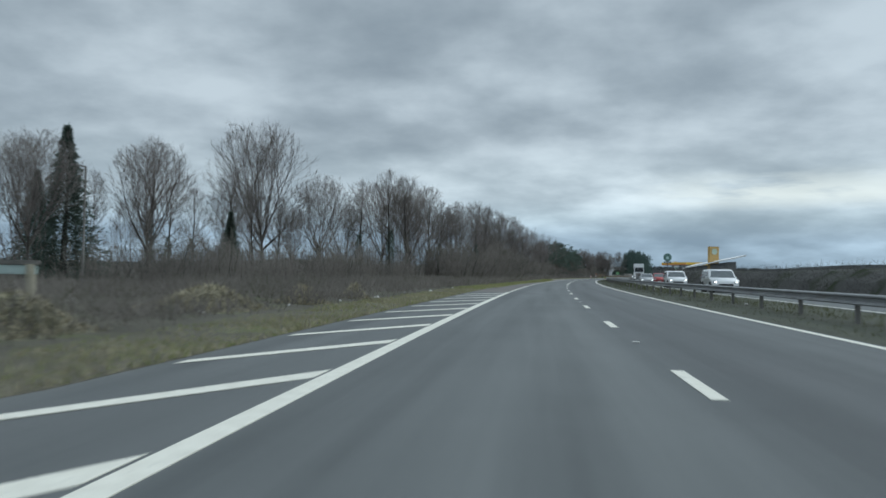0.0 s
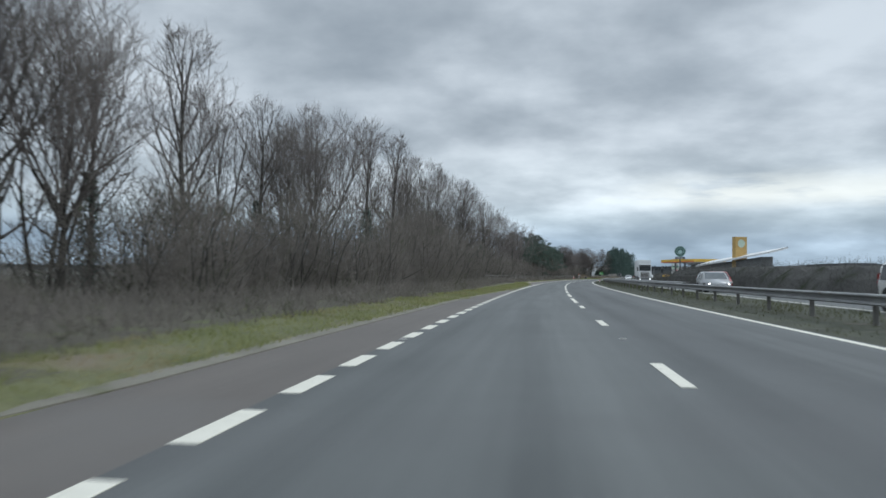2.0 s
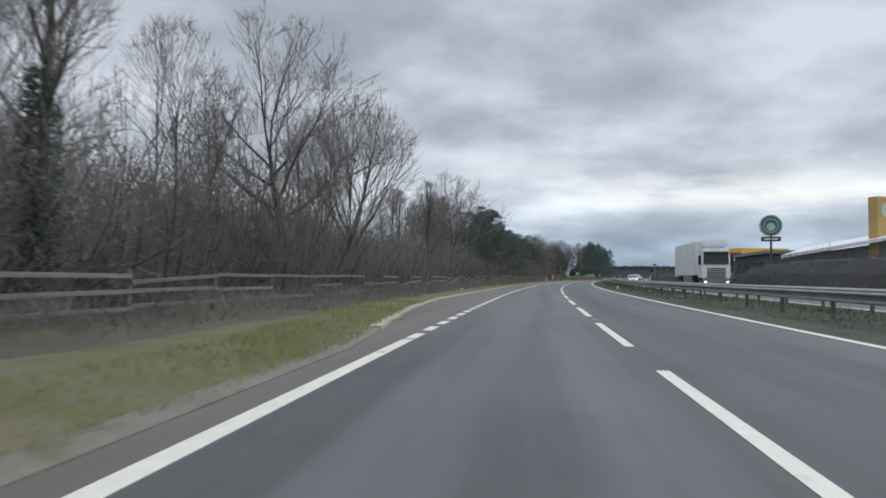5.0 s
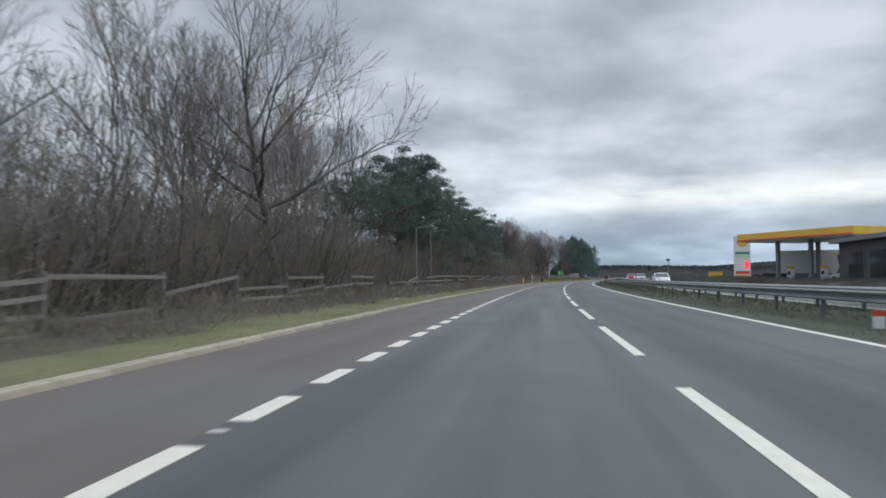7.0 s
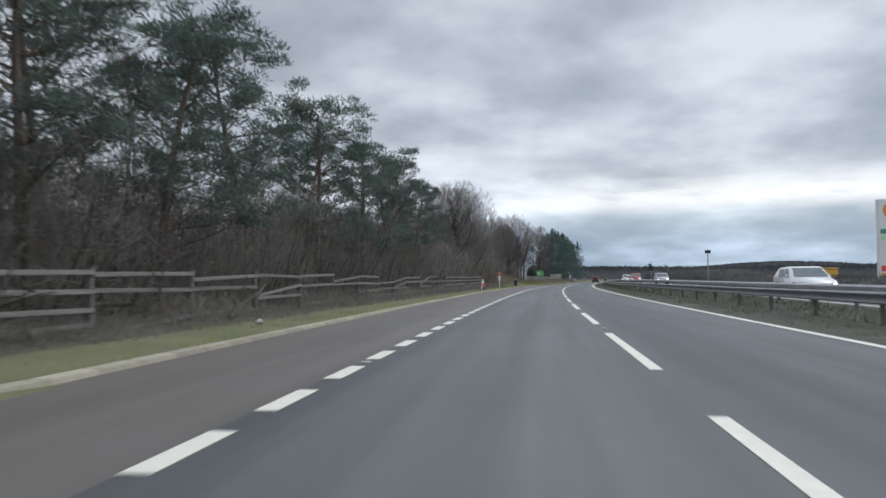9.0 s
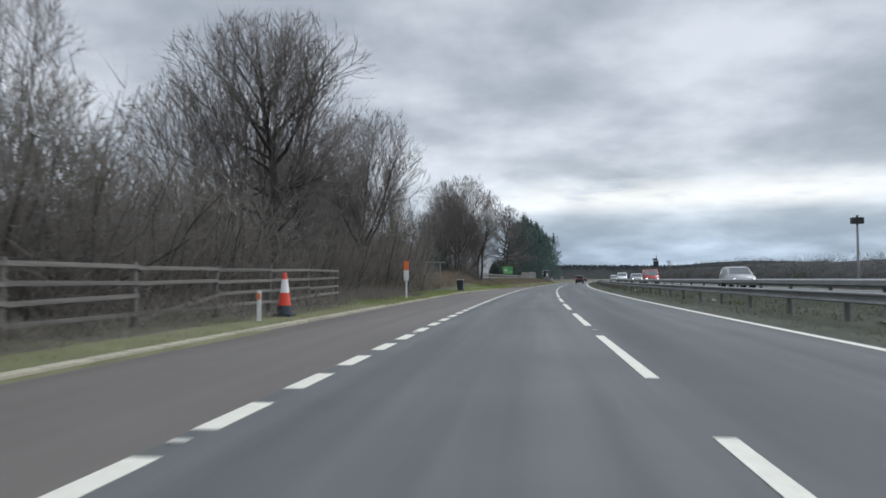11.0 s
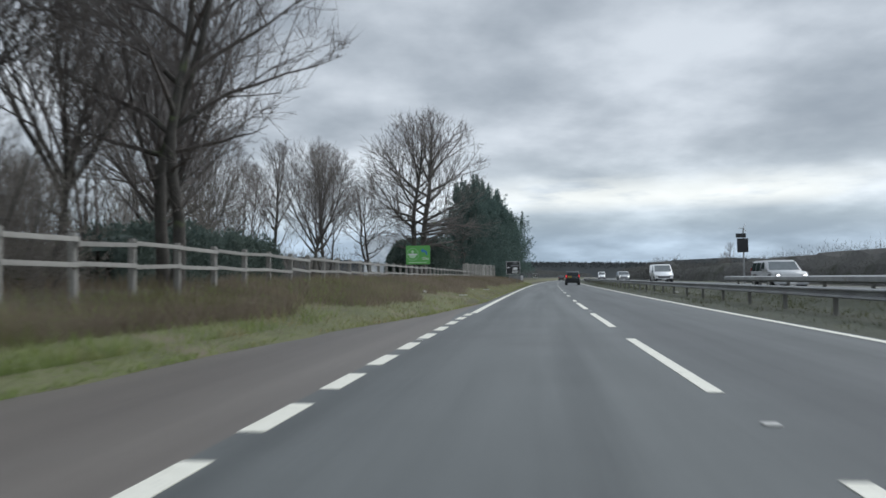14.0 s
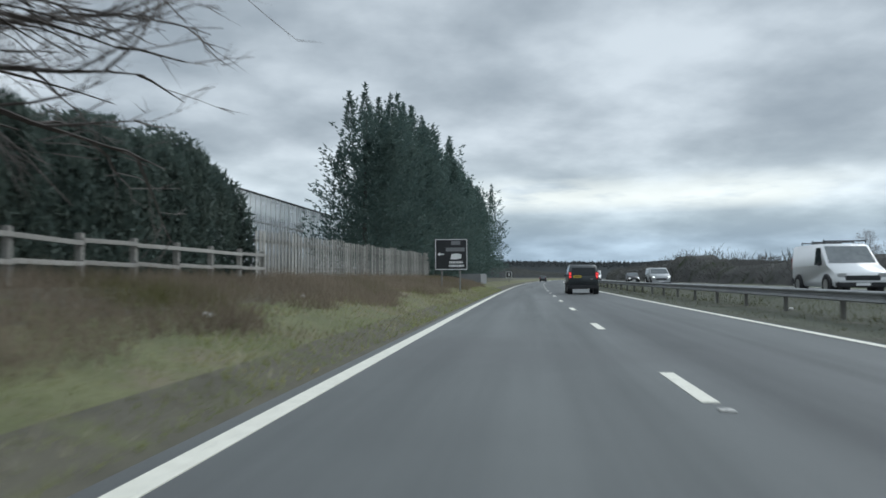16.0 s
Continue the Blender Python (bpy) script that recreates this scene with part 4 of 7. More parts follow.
# scrub along the front
front = lambda s: float(np.interp(s, [20, 45, 70, 100, 150, 330, 352, 372, 384], [-15, -14, -10.6, -8.6, -11.2, -11.3, -11.2, -11.5, -11.5]))
tall_of = lambda s: float(np.interp(s, [20, 55, 75, 95, 125, 165, 185, 205, 222, 230, 246, 252, 300, 328, 352], [0.75, 0.8, 1.15, 1.35, 1.45, 1.45, 1.15, 1.4, 1.35, 1.15, 1.1, 1.3, 1.5, 1.35, 1.2]))
s = 22.0
while s < 352:
    if (54 < s < 72 and rnd.random() < 0.5):
        s += 2.5
        continue
    tall = tall_of(s)
    plant(SHRUBS[rnd.randrange(3)], used, s, front(s) - 0.5 * tall + rnd.uniform(-0.6, 0.4), tall * rnd.uniform(0.66, 0.95), rnd=rnd)
    if 66 < s < 332 and not 88 < s < 97:
        plant(SHRUBS[rnd.randrange(3)], used, s + 1.2, front(s) - 2.9 + rnd.uniform(-0.8, 0.8), tall * rnd.uniform(0.9, 1.18), rnd=rnd)
    s += 2.5 if s < 70 else 2.7
for s, l, k in ((50, -16, 0.9), (54, -18, 1.0), (58, -15.5, 0.9), (62, -17.5, 1.1), (67, -15, 1.1), (346, -11.8, 1.5), (349.5, -11.4, 1.4), (353, -11.9, 1.5), (356, -11.6, 1.35), (359, -12.2, 1.3), (362, -12.8, 1.2), (365, -13.6, 1.1), (391, -12.3, 1.2), (397, -12.2, 0.9), (421, -21, 1.7), (426, -22.5, 1.8), (430.5, -23.5, 1.7), (417, -22, 1.6), (366, -17, 1.0), (370, -18.5, 1.0), (374, -20, 1.1), (378, -19, 1.0), (382, -17.5, 1.0), (385, -15.5, 1.0), (388, -18, 1.1), (393, -16, 1.1), (394.5, -11.3, 1.0)):
    plant(SHRUBS[rnd.randrange(3)], used, s, l, k, rnd=rnd)
for s, l, h, k in ((235, -13.2, 5.9, 3), (239, -14.6, 7.0, 3), (243, -13.0, 7.4, 3), (247, -13.6, 8.2, 3), (250.5, -12.6, 7.6, 3), (253, -12.8, 10.8, 2), (255, -14.2, 11.2, 0), (257, -13.2, 11.4, 1), (261, -12.4, 9.8, 1), (266, -12.0, 9.4, 2), (272, -12, 9.2, 0), (279, -11.5, 8.8, 1), (287, -11.3, 9.4, 2), (296, -12, 9, 1), (306, -12, 8.5, 0), (391, -27.5, 12.6, 1), (386, -29, 13.6, 3), (380, -31, 14.2, 1), (394, -26.5, 9.2, 3), (389, -30.5, 12.4, 1), (393, -31, 10.8, 0), (384, -33, 13.4, 1), (388, -27, 10.2, 3), (264, -14, 10.8, 1), (283, -13.5, 9.2, 2), (300, -12.6, 9.2, 2)):
    plant(PINES[k], used, s, l, h / 10, rnd=rnd)
plant(TREES[0], used, 489, 23.0, 0.48, rnd=rnd)
plant(TREES[3], used, 497, 24.0, 0.42, rnd=rnd)
rowr = random.Random(8)
for k in range(17):
    s = 491.5 + 5.6 * k
    h = float(np.interp(s, [491, 498, 513, 640], [13.0, 15.4, 16.8, 16.0]))
    plant(CONIFERS[k % 3], used, s, -13.3 + rowr.uniform(-0.5, 0.5), h / 13 * rowr.uniform(0.96, 1.04), rnd=rowr)


# ---- left side: fences, signs and street things ----
def shared(name, dims, material, bevel=0.0):
    bm = bmesh.new()
    box(bm, *dims, bevel)
    me = bpy.data.meshes.new(name)
    bm.to_mesh(me)
    bm.free()
    me.materials.append(material)
    return me


def put(name, me, parent, m):
    ob = new(name, me)
    ob.parent = parent
    ob.matrix_local = m
    return ob


def rail_between(me, name, parent, s0, l0, z0, s1, l1, z1, length):
    """A rail whose mesh is `length` long in y, laid from one point to the other."""
    x0, y0 = place(s0, l0)
    x1, y1 = place(s1, l1)
    a, b = Vector((float(x0), float(y0), z0)), Vector((float(x1), float(y1), z1))
    d = b - a
    q = d.to_track_quat("Y", "Z").to_matrix().to_4x4()
    return put(name, me, parent, Matrix.Translation(a) @ q @ Matrix.Diagonal((1, d.length / length, 1, 1)))


def post_and_rail(label, s0, s1, l_of, top_of, rails, gap, material, post_up=0.08, broken=lambda s: 0.0):
    f = thing("post_and_rail_fence", Matrix.Identity(4), label, "fence")
    post = shared("post", (-0.06, 0.06, -0.05, 0.05, -0.5, 1.0), material, 0.012)
    rail = shared("rail", (-0.02, 0.02, 0.0, 1.0, -0.042, 0.042), material, 0.006)
    r = random.Random(17)
    n = int((s1 - s0) / gap)
    marks = []
    for i in range(n + 1):
        s = s0 + gap * i
        l, top = l_of(s), top_of(s)
        g = float(height(s, l))
        h = top + post_up - g
        put("post", post, f, at(s, l, g, r.uniform(-4, 4)) @ Matrix.Rotation(r.gauss(0, 0.012), 4, "Y") @ Matrix.Diagonal((1, 1, h, 1)))
        marks.append((s, l, top))
    for i in range(n):
        (sa, la, ta), (sb, lb, tb) = marks[i], marks[i + 1]
        for drop in rails:
            loss = broken((sa + sb) / 2)
            if r.random() < loss * 0.5:
                continue
            slip = r.uniform(0.05, 0.5) if r.random() < loss * 0.5 else 0.0
            rail_between(rail, "rail", f, sa - 0.03, la + 0.075, max(0.12, ta - drop - slip) + r.gauss(0, 0.02), sb + 0.03, lb + 0.075, tb - drop + r.gauss(0, 0.02), 1.0)
    return f


post_and_rail("weathered grey timber fence with four rails along the wood", 137, 333.2, lambda s: -9.0, lambda s: float(np.interp(s, [200, 260, 320, 334], [1.10, 1.24, 1.36, 1.52])), (0.03, 0.33, 0.63, 0.93), 3.78, WOOD, broken=lambda s: float(np.interp(s, [137, 196, 203, 213, 240, 260, 275, 310, 325], [0.35, 0.4, 0.9, 0.95, 0.3, 0.3, 0.5, 0.2, 0.0])))
post_and_rail("pale timber post and rail fence on the grass bank", 392.4, 457.6, lambda s: -9.05, lambda s: 1.74, (0.03, 0.42), 1.8, PALE_WOOD, 0.10)



def fallen_branch(s, l, length, turn, seed):
    ob = thing("fallen_branch", at(s, l, float(height(s, l)), turn), "grey fallen branch lying against the rail fence", "branch", "fallen branches by the fence")
    g = Twigs(seed)
    p, _ = g.branch(np.array([0, 0, 0.05]), unit((0.2, 1, 0.22)), length, 0.06, 0.02, 6, -0.02, 0.14)
    for m in range(6):
        q, _ = g.branch(p[1 + m % 5], unit(g.r.normal(0, 0.6, 3) + np.array([0, 0.5, 0.5])), length * 0.4, 0.025, 0.008, 3, 0.0, 0.2)
        g.tufts(q, 12, 0.35, 0.014)
    g.meshes("limb", WOOD, SCRUB, ob, "twig")


for k, (s, l, n, turn) in enumerate(((237, -8.5, 2.4, 22), (243, -8.5, 3.0, 6), (249, -8.6, 2.6, 170), (254, -8.5, 2.2, 18), (260.5, -8.6, 3.2, 165), (263, -8.6, 2.4, 12), (228, -8.6, 2.6, 8), (218, -8.6, 2.2, 20))):
    fallen_branch(s, l, n, turn, 200 + k)

# board fence on the bank
hoard = thing("board_fence", Matrix.Identity(4), "weathered grey close-boarded timber fence on the bank", "fence")
board = shared("board", (-0.011, 0.011, 0.0, 0.150, 0.0, 1.0), BOARDS, 0.004)
cap_rail = shared("rail", (-0.03, 0.03, 0.0, 1.0, -0.045, 0.045), WOOD, 0.008)
br = random.Random(4)
s = 458.0
n = 0
while s < 492.5:
    u = (s - 458) / 34.5
    l = -9.55 + 0.55 * u
    top = 2.50 + 0.34 * u + br.gauss(0, 0.018) + (0.08 if (n // 12) % 3 == 1 else 0)
    bottom = float(height(s, l)) - 0.15
    put("board", board, hoard, at(s, l + (0.035 if n % 2 else 0.0), bottom, br.uniform(-2, 2)) @ Matrix.Rotation(br.gauss(0, 0.01), 4, "X") @ Matrix.Diagonal((1, br.choice((0.6, 0.8, 0.92, 0.98)), top - bottom, 1)))
    s += 0.168
    n += 1
for a in range(0, 34, 3):
    u0, u1 = a / 34.5, min(1, (a + 3) / 34.5)
    for z in (1.35, 2.2):
        rail_between(cap_rail, "rail", hoard, 458 + a, -9.61 + 0.55 * u0, z + 0.3 * u0, 461 + a, -9.61 + 0.55 * u1, z + 0.3 * u1, 1.0)

# steel palisade behind it
pal = thing("palisade_fence", Matrix.Identity(4), "grey steel palisade fence with pointed pales", "fence")
bm = bmesh.new()
vv = [bm.verts.new(p) for p in ((0, -0.035, 0), (0.02, 0, 0), (0, 0.035, 0), (0, -0.035, 0.93), (0.02, 0, 0.93), (0, 0.035, 0.93), (0.008, 0, 1.0))]
for f in ((0, 1, 4, 3), (1, 2, 5, 4), (3, 4, 6), (4, 5, 6), (3, 6, 5), (0, 3, 5, 2)):
    bm.faces.new([vv[i] for i in f])
pale_me = bpy.data.meshes.new("pale")
bm.to_mesh(pale_me)
bm.free()
pale_me.materials.append(DARK_PANEL)
for k in range(58):
    s = 455.5 + 0.22 * k
    put("pale", pale_me, pal, at(s, -11.2, float(height(s, -11.2)) - 0.1) @ Matrix.Diagonal((1, 1, 2.65, 1)))
for z in (1.5, 3.1):
    sweep("rail", POST_STEEL, 455.4, 468.4, [(-11.25, z), (-11.21, z), (-11.21, z + 0.05), (-11.25, z + 0.05)], 2.0, pal, closed=True)

# tall glasshouse with clear cladding
def cladding():
    m = bpy.data.materials.new("clear_cladding")
    m.use_nodes = True
    tr = m.node_tree
    b = tr.nodes["Principled BSDF"]
    tc = tr.nodes.new("ShaderNodeTexCoord")
    tr.links.new(ramp(tr, noise_tex(tr, tc.outputs["Object"], 0.8, 4.0), [(0.35, (0.80, 0.83, 0.85)), (0.65, (0.92, 0.94, 0.95))]), b.inputs["Base Color"])
    b.inputs["Roughness"].default_value = 0.25
    tp = tr.nodes.new("ShaderNodeBsdfTransparent")
    ms = tr.nodes.new("ShaderNodeMixShader")
    tr.links.new(ramp(tr, noise_tex(tr, tc.outputs["Object"], 0.5, 3.0), [(0.35, (0.35, 0.35, 0.35)), (0.65, (0.72, 0.72, 0.72))]), ms.inputs[0])
    tr.links.new(b.outputs[0], ms.inputs[1])
    tr.links.new(tp.outputs[0], ms.inputs[2])
    tr.links.new(ms.outputs[0], tr.nodes["Material Output"].inputs["Surface"])
    return m


CLEAR = cladding()
shed = thing("glasshouse", at(509, -20, 0.5), "long pale glasshouse with clear panels between thin grey ribs", "building")


def sheet(name, a, b, c, d):
    bm = bmesh.new()
    bm.faces.new([bm.verts.new(p) for p in (a, b, c, d)])
    part(name, bm, CLEAR, shed)


boxed("plinth", GREY_PANEL, shed, (-6.05, 0.05, -26.05, 8.05, -0.3, 0.6), 0.01)
for k in range(17):
    y = -26 + 2 * k
    sheet("pane", (0, y + 0.04, 0.6), (0, y + 1.96, 0.6), (0, y + 1.96, 6.38), (0, y + 0.04, 6.38))
    sheet("roof_pane", (0, y + 0.04, 6.42), (0, y + 1.96, 6.42), (-3, y + 1.96, 7.0), (-3, y + 0.04, 7.0))
    sheet("roof_pane", (-6, y + 0.04, 6.42), (-6, y + 1.96, 6.42), (-3, y + 1.96, 7.0), (-3, y + 0.04, 7.0))
    sheet("pane", (-6, y + 0.04, 0.6), (-6, y + 1.96, 0.6), (-6, y + 1.96, 6.38), (-6, y + 0.04, 6.38))
for y in (-26, 8):
    sheet("end_pane", (-6, y, 0.6), (0, y, 0.6), (0, y, 6.38), (-6, y, 6.38))
boxed("eave", DARK_PANEL, shed, (-0.02, 0.10, -26.1, 8.1, 6.36, 6.48), 0.02)
boxed("ridge", GREY_PANEL, shed, (-3.05, -2.95, -26.1, 8.1, 6.98, 7.06), 0.02)
boxed("rail", GREY_PANEL, shed, (-0.04, 0.04, -26, 8, 3.4, 3.48), 0.01)
rib = shared("rib", (-0.04, 0.05, -0.035, 0.035, 0.5, 6.38), WHITE, 0.01)
for k in range(18):
    put("rib", rib, shed, pose(0.0, -26 + 2 * k, 0.0))
for k in range(17):
    put("rib", rib, shed, pose(0.0, -25 + 2 * k, 0.0) @ Matrix.Diagonal((0.6, 0.6, 1, 1)))

# low grey farm building seen over the rails
barn = thing("low_building", at(436, -30, 0.9), "long low grey building with a pale flat roof", "building")
boxed("wall", GREY_PANEL, barn, (-6, 0, -14, 16, 0, 2.3))
boxed("roof", WHITE, barn, (-6.4, 0.4, -14.4, 16.4, 2.3, 2.5), 0.03)
boxed("door", DARK_PANEL, barn, (0.002, 0.06, -3, 0, 0, 2.0), 0.01)
for k in range(4):
    w = boxed("window", GLASS, barn, (0.002, 0.05, 2.5 + 3.2 * k, 4.2 + 3.2 * k, 1.0, 1.8), 0.01)
    boxed("sill", WHITE, w, (0.0, 0.09, 2.4 + 3.2 * k, 4.3 + 3.2 * k, 0.93, 0.99))


def leaf_block(name, label, s0, s1, l0, l1, top_of, count, seed, material, category="hedge"):
    """A dense clipped hedge: stems inside, leaves over its outside and depth."""
    h = thing(name, Matrix.Identity(4), label, category)
    R = np.random.default_rng(seed)
    u = R.random(count)
    s = s0 + (s1 - s0) * u
    a = R.random(count) * math.pi
    k = 0.80 + 0.20 * R.random(count)
    lump = 1 + 0.05 * np.sin(s * 1.7) + 0.05 * np.sin(s * 4.3 + a * 3)
    end = np.clip(np.minimum(s - s0, s1 - s) / 1.6, 0, 1) ** 0.5
    half = (l1 - l0) / 2
    l = (l0 + l1) / 2 + np.sign(np.cos(a)) * np.abs(np.cos(a)) ** 0.45 * half * k * lump
    g = height(s, l)
    z1 = top_of(s)
    z = g + (z1 - g) * np.sin(a) ** 0.35 * k * lump * (0.35 + 0.65 * end)
    low = R.random(count) < 0.35
    z = np.where(low, g + (z - g) * R.random(count), z)
    x, y = place(s, l)
    out = np.stack([0.3 * np.cos(a), np.zeros(count), np.full(count, 0.7)], 1)
    raw("foliage", *slivers(R, np.stack([x, y, z], 1), 0.19, 0.10, out), material, h)
    mid = (l0 + l1) / 2

    def inner(s):
        g = float(height(s, mid))
        e = max(0.0, min(1.0, (s - s0) / 1.6, (s1 - s) / 1.6)) ** 0.5
        top = (float(top_of(s)) - g) * (0.3 + 0.5 * e)
        w = half * (0.2 + 0.5 * e)
        return [(mid - w, g - 0.2), (mid - w, g + top * 0.8), (mid - w * 0.6, g + top), (mid + w * 0.6, g + top), (mid + w, g + top * 0.8), (mid + w, g - 0.2)]

    sweep("inner_growth", material, s0 + 0.3, s1 - 0.3, inner, 0.8, h, closed=True, uv=False)
    bm = bmesh.new()
    for sk in np.arange(s0 + 0.8, s1, 1.6):
        x, y = place(sk, (l0 + l1) / 2)
        g = float(height(sk, (l0 + l1) / 2))
        tube(bm, (float(x), float(y), g - 0.2), (float(x), float(y), float(top_of(sk)) - 0.8), 0.09, 0.03, 6)
    tagged(part("stems", bm, BARK, h), kind="stuff")
    return h


leaf_block("hedge", "tall dense dark evergreen hedge behind the rail fence", 444.5, 459.5, -14.6, -10.2, lambda s: np.interp(s, [444, 447, 450, 456, 459.5], [3.6, 4.2, 4.4, 4.85, 4.6]), 64000, 61, HEDGE_LEAF)
leaf_block("hedge", "low dark evergreen hedge by the wood", 403, 416, -15.5, -13.0, lambda s: 2.9 + 0 * s, 9000, 62, HEDGE_LEAF)

leaf_block("hedge", "dark overgrown evergreen shrubs at the wood's end", 382.5, 394, -17, -13.6, lambda s: 3.7 + 0.4 * np.sin(s), 26000, 63, HEDGE_LEAF)

# big bare trees by the hedge, with a thick trunk and level limbs
BIG = [bare_tree("bare_tree", "large bare tree with a thick trunk and wide level limbs", 71, wide=0.40, base=0.20, lead=0.84, girth=0.20, limbs=24, low=92, high=24, up=0.04, sway=0.09, gap=0.34),
       bare_tree("bare_tree", "large bare tree with a forked trunk and wide limbs", 72, stems=2, wide=0.36, base=0.24, lead=0.74, girth=0.2, limbs=20, low=78, high=18, up=0.02, sway=0.10, gap=0.36),
       bare_tree("bare_tree", "large bare tree with long low boughs over the hedge", 73, wide=0.40, base=0.24, lead=0.84, girth=0.22, limbs=20, low=88, high=24, up=0.04, sway=0.09, gap=0.36, boughs=((56, 0.27, 0.42), (66, 0.31, 0.47), (60, 0.37, 0.45), (76, 0.28, 0.46), (48, 0.34, 0.38), (70, 0.42, 0.44), (84, 0.35, 0.42), (26, 0.40, 0.36))),
       bare_tree("bare_tree", "large bare tree with a thick forking trunk and spreading crown", 74, wide=0.49, base=0.30, lead=0.58, girth=0.17, limbs=14, low=84, high=18, up=0.05, sway=0.10, gap=0.62)]
plant(BIG[2], used, 443.4, -11.3, 1.32, turn=0, rnd=rnd)
for s, l, h, k in ((218.6, -11.5, 13.0, 3), (438.8, -11.4, 12.0, 0), (452, -17.5, 10.2, 1), (400.5, -10.6, 12.5, 1), (331, -11.6, 12.5, 0), (165, -11.6, 11.2, 3)):
    plant(BIG[k], used, s, l, h / 10, rnd=rnd)


def text_mesh(name, words, size, material, parent, m):
    cu = bpy.data.curves.new(name, "FONT")
    cu.body, cu.size, cu.align_x, cu.align_y, cu.extrude = words, size, "CENTER", "CENTER", 0.003
    tmp = bpy.data.objects.new(name, cu)
    me = bpy.data.meshes.new_from_object(tmp)
    bpy.data.objects.remove(tmp)
    me.materials.append(material)
    ob = new(name, me)
    ob.parent = parent
    ob.matrix_local = m
    return ob




def ring(bm, cx, cz, r, w, y, n=40):
    """A flat ring in the plane y, facing -y."""
    vs = []
    for i in range(n):
        a = 2 * math.pi * i / n
        vs.append((bm.verts.new((cx + r * math.cos(a), y, cz + r * math.sin(a))), bm.verts.new((cx + (r - w) * math.cos(a), y, cz + (r - w) * math.sin(a)))))
    for i in range(n):
        a, b = vs[i], vs[(i + 1) % n]
        bm.faces.new((a[0], b[0], b[1], a[1]))


def disc(bm, cx, cz, r, y, n=36, squash=1.0):
    bm.faces.new([bm.verts.new((cx + r * math.cos(2 * math.pi * i / n), y, cz + r * squash * math.sin(2 * math.pi * i / n))) for i in range(n)])


def flat(bm, pts, y):
    bm.faces.new([bm.verts.new((x, y, z)) for x, z in pts])


PALE_GREEN = surface("pale_green_print", (0.42, 0.62, 0.40), (0.55, 0.72, 0.52), 0.5, 2, 20)
BLUE = surface("blue_print", (0.03, 0.14, 0.42), (0.05, 0.20, 0.52), 0.5, 2, 20)

board_sign = thing("advert_board", at(434.1, -9.95, 0), "bright green roadside board with white emblem and blue arrow", "sign")
boxed("panel", GREEN_SIGN, board_sign, (-0.84, 0.84, -0.02, 0.02, 2.03, 3.32), 0.008)
for x in (-0.6, 0.6):
    boxed("post", WOOD, board_sign, (x - 0.05, x + 0.05, 0.022, 0.12, 0.5, 3.2), 0.01)
bm = bmesh.new()
ring(bm, -0.38, 2.72, 0.42, 0.025, -0.025)
part("emblem_ring", bm, PALE_GREEN, board_sign)
bm = bmesh.new()
disc(bm, -0.38, 2.62, 0.24, -0.024, 30, 0.7)
disc(bm, -0.38, 2.90, 0.10, -0.024, 20)
part("emblem", bm, PALE_GREEN, board_sign)
bm = bmesh.new()
flat(bm, [(-0.70, 2.66), (-0.06, 2.66), (-0.06, 2.76), (-0.70, 2.76)], -0.028)
part("name_bar", bm, WHITE, board_sign)
bm = bmesh.new()
flat(bm, [(-0.66, 2.13), (0.62, 2.13), (0.62, 2.18), (-0.66, 2.18)], -0.026)
part("text_bar", bm, PALE_GREEN, board_sign)
bm = bmesh.new()
arc = [(0.66 - 0.0 * i + 0.30 * (math.cos(math.radians(-10 + 12 * i)) - 1), 2.72 + 0.30 * math.sin(math.radians(-10 + 12 * i))) for i in range(10)]
arc2 = [(0.66 + 0.30 * (1.0 - 1) - 0.30 + (0.19) * math.cos(math.radians(-10 + 12 * i)), 2.72 + 0.19 * math.sin(math.radians(-10 + 12 * i))) for i in range(10)]
for i in range(9):
    flat(bm, [arc[i], arc[i + 1], arc2[i + 1], arc2[i]], -0.026)
flat(bm, [(0.36, 3.12), (0.36, 2.80), (0.20, 2.97)], -0.026)
part("arrow", bm, BLUE, board_sign)
text_mesh("lettering", "150m", 0.24, WHITE, board_sign, pose(0.50, -0.026, 2.42, 90, 0, 0))

black_sign = thing("direction_sign", at(475, -5.4, 0), "black direction sign with a white border and arrow", "sign")
boxed("panel", DARK_SIGN, black_sign, (-0.86, 0.86, -0.015, 0.015, 1.45, 3.08), 0.008)
for x in (-0.5, 0.45):
    rod("post", POST_STEEL, black_sign, (x, 0.05, -0.2 + float(height(475, -5.4))), (x, 0.05, 2.95), 0.045)
bm = bmesh.new()
for a, b, c, d in ((-0.83, 0.83, 3.02, 3.055), (-0.83, 0.83, 1.475, 1.51), (-0.83, -0.795, 1.51, 3.02), (0.795, 0.83, 1.51, 3.02)):
    flat(bm, [(a, c), (b, c), (b, d), (a, d)], -0.019)
part("border", bm, WHITE, black_sign)
bm = bmesh.new()
flat(bm, [(-0.72, 2.28), (-0.58, 2.38), (-0.58, 2.18)], -0.019)
flat(bm, [(-0.58, 2.25), (-0.38, 2.25), (-0.38, 2.31), (-0.58, 2.31)], -0.019)
part("arrow", bm, WHITE, black_sign)
bm = bmesh.new()
flat(bm, [(-0.05, 2.02), (0.02, 2.28), (0.30, 2.32), (0.54, 2.26), (0.52, 2.06), (0.2, 2.0)], -0.019)
part("emblem", bm, WHITE, black_sign)
boxed("plate", GREY_PANEL, black_sign, (0.0, 0.48, -0.022, -0.016, 2.76, 2.96))
bm = bmesh.new()
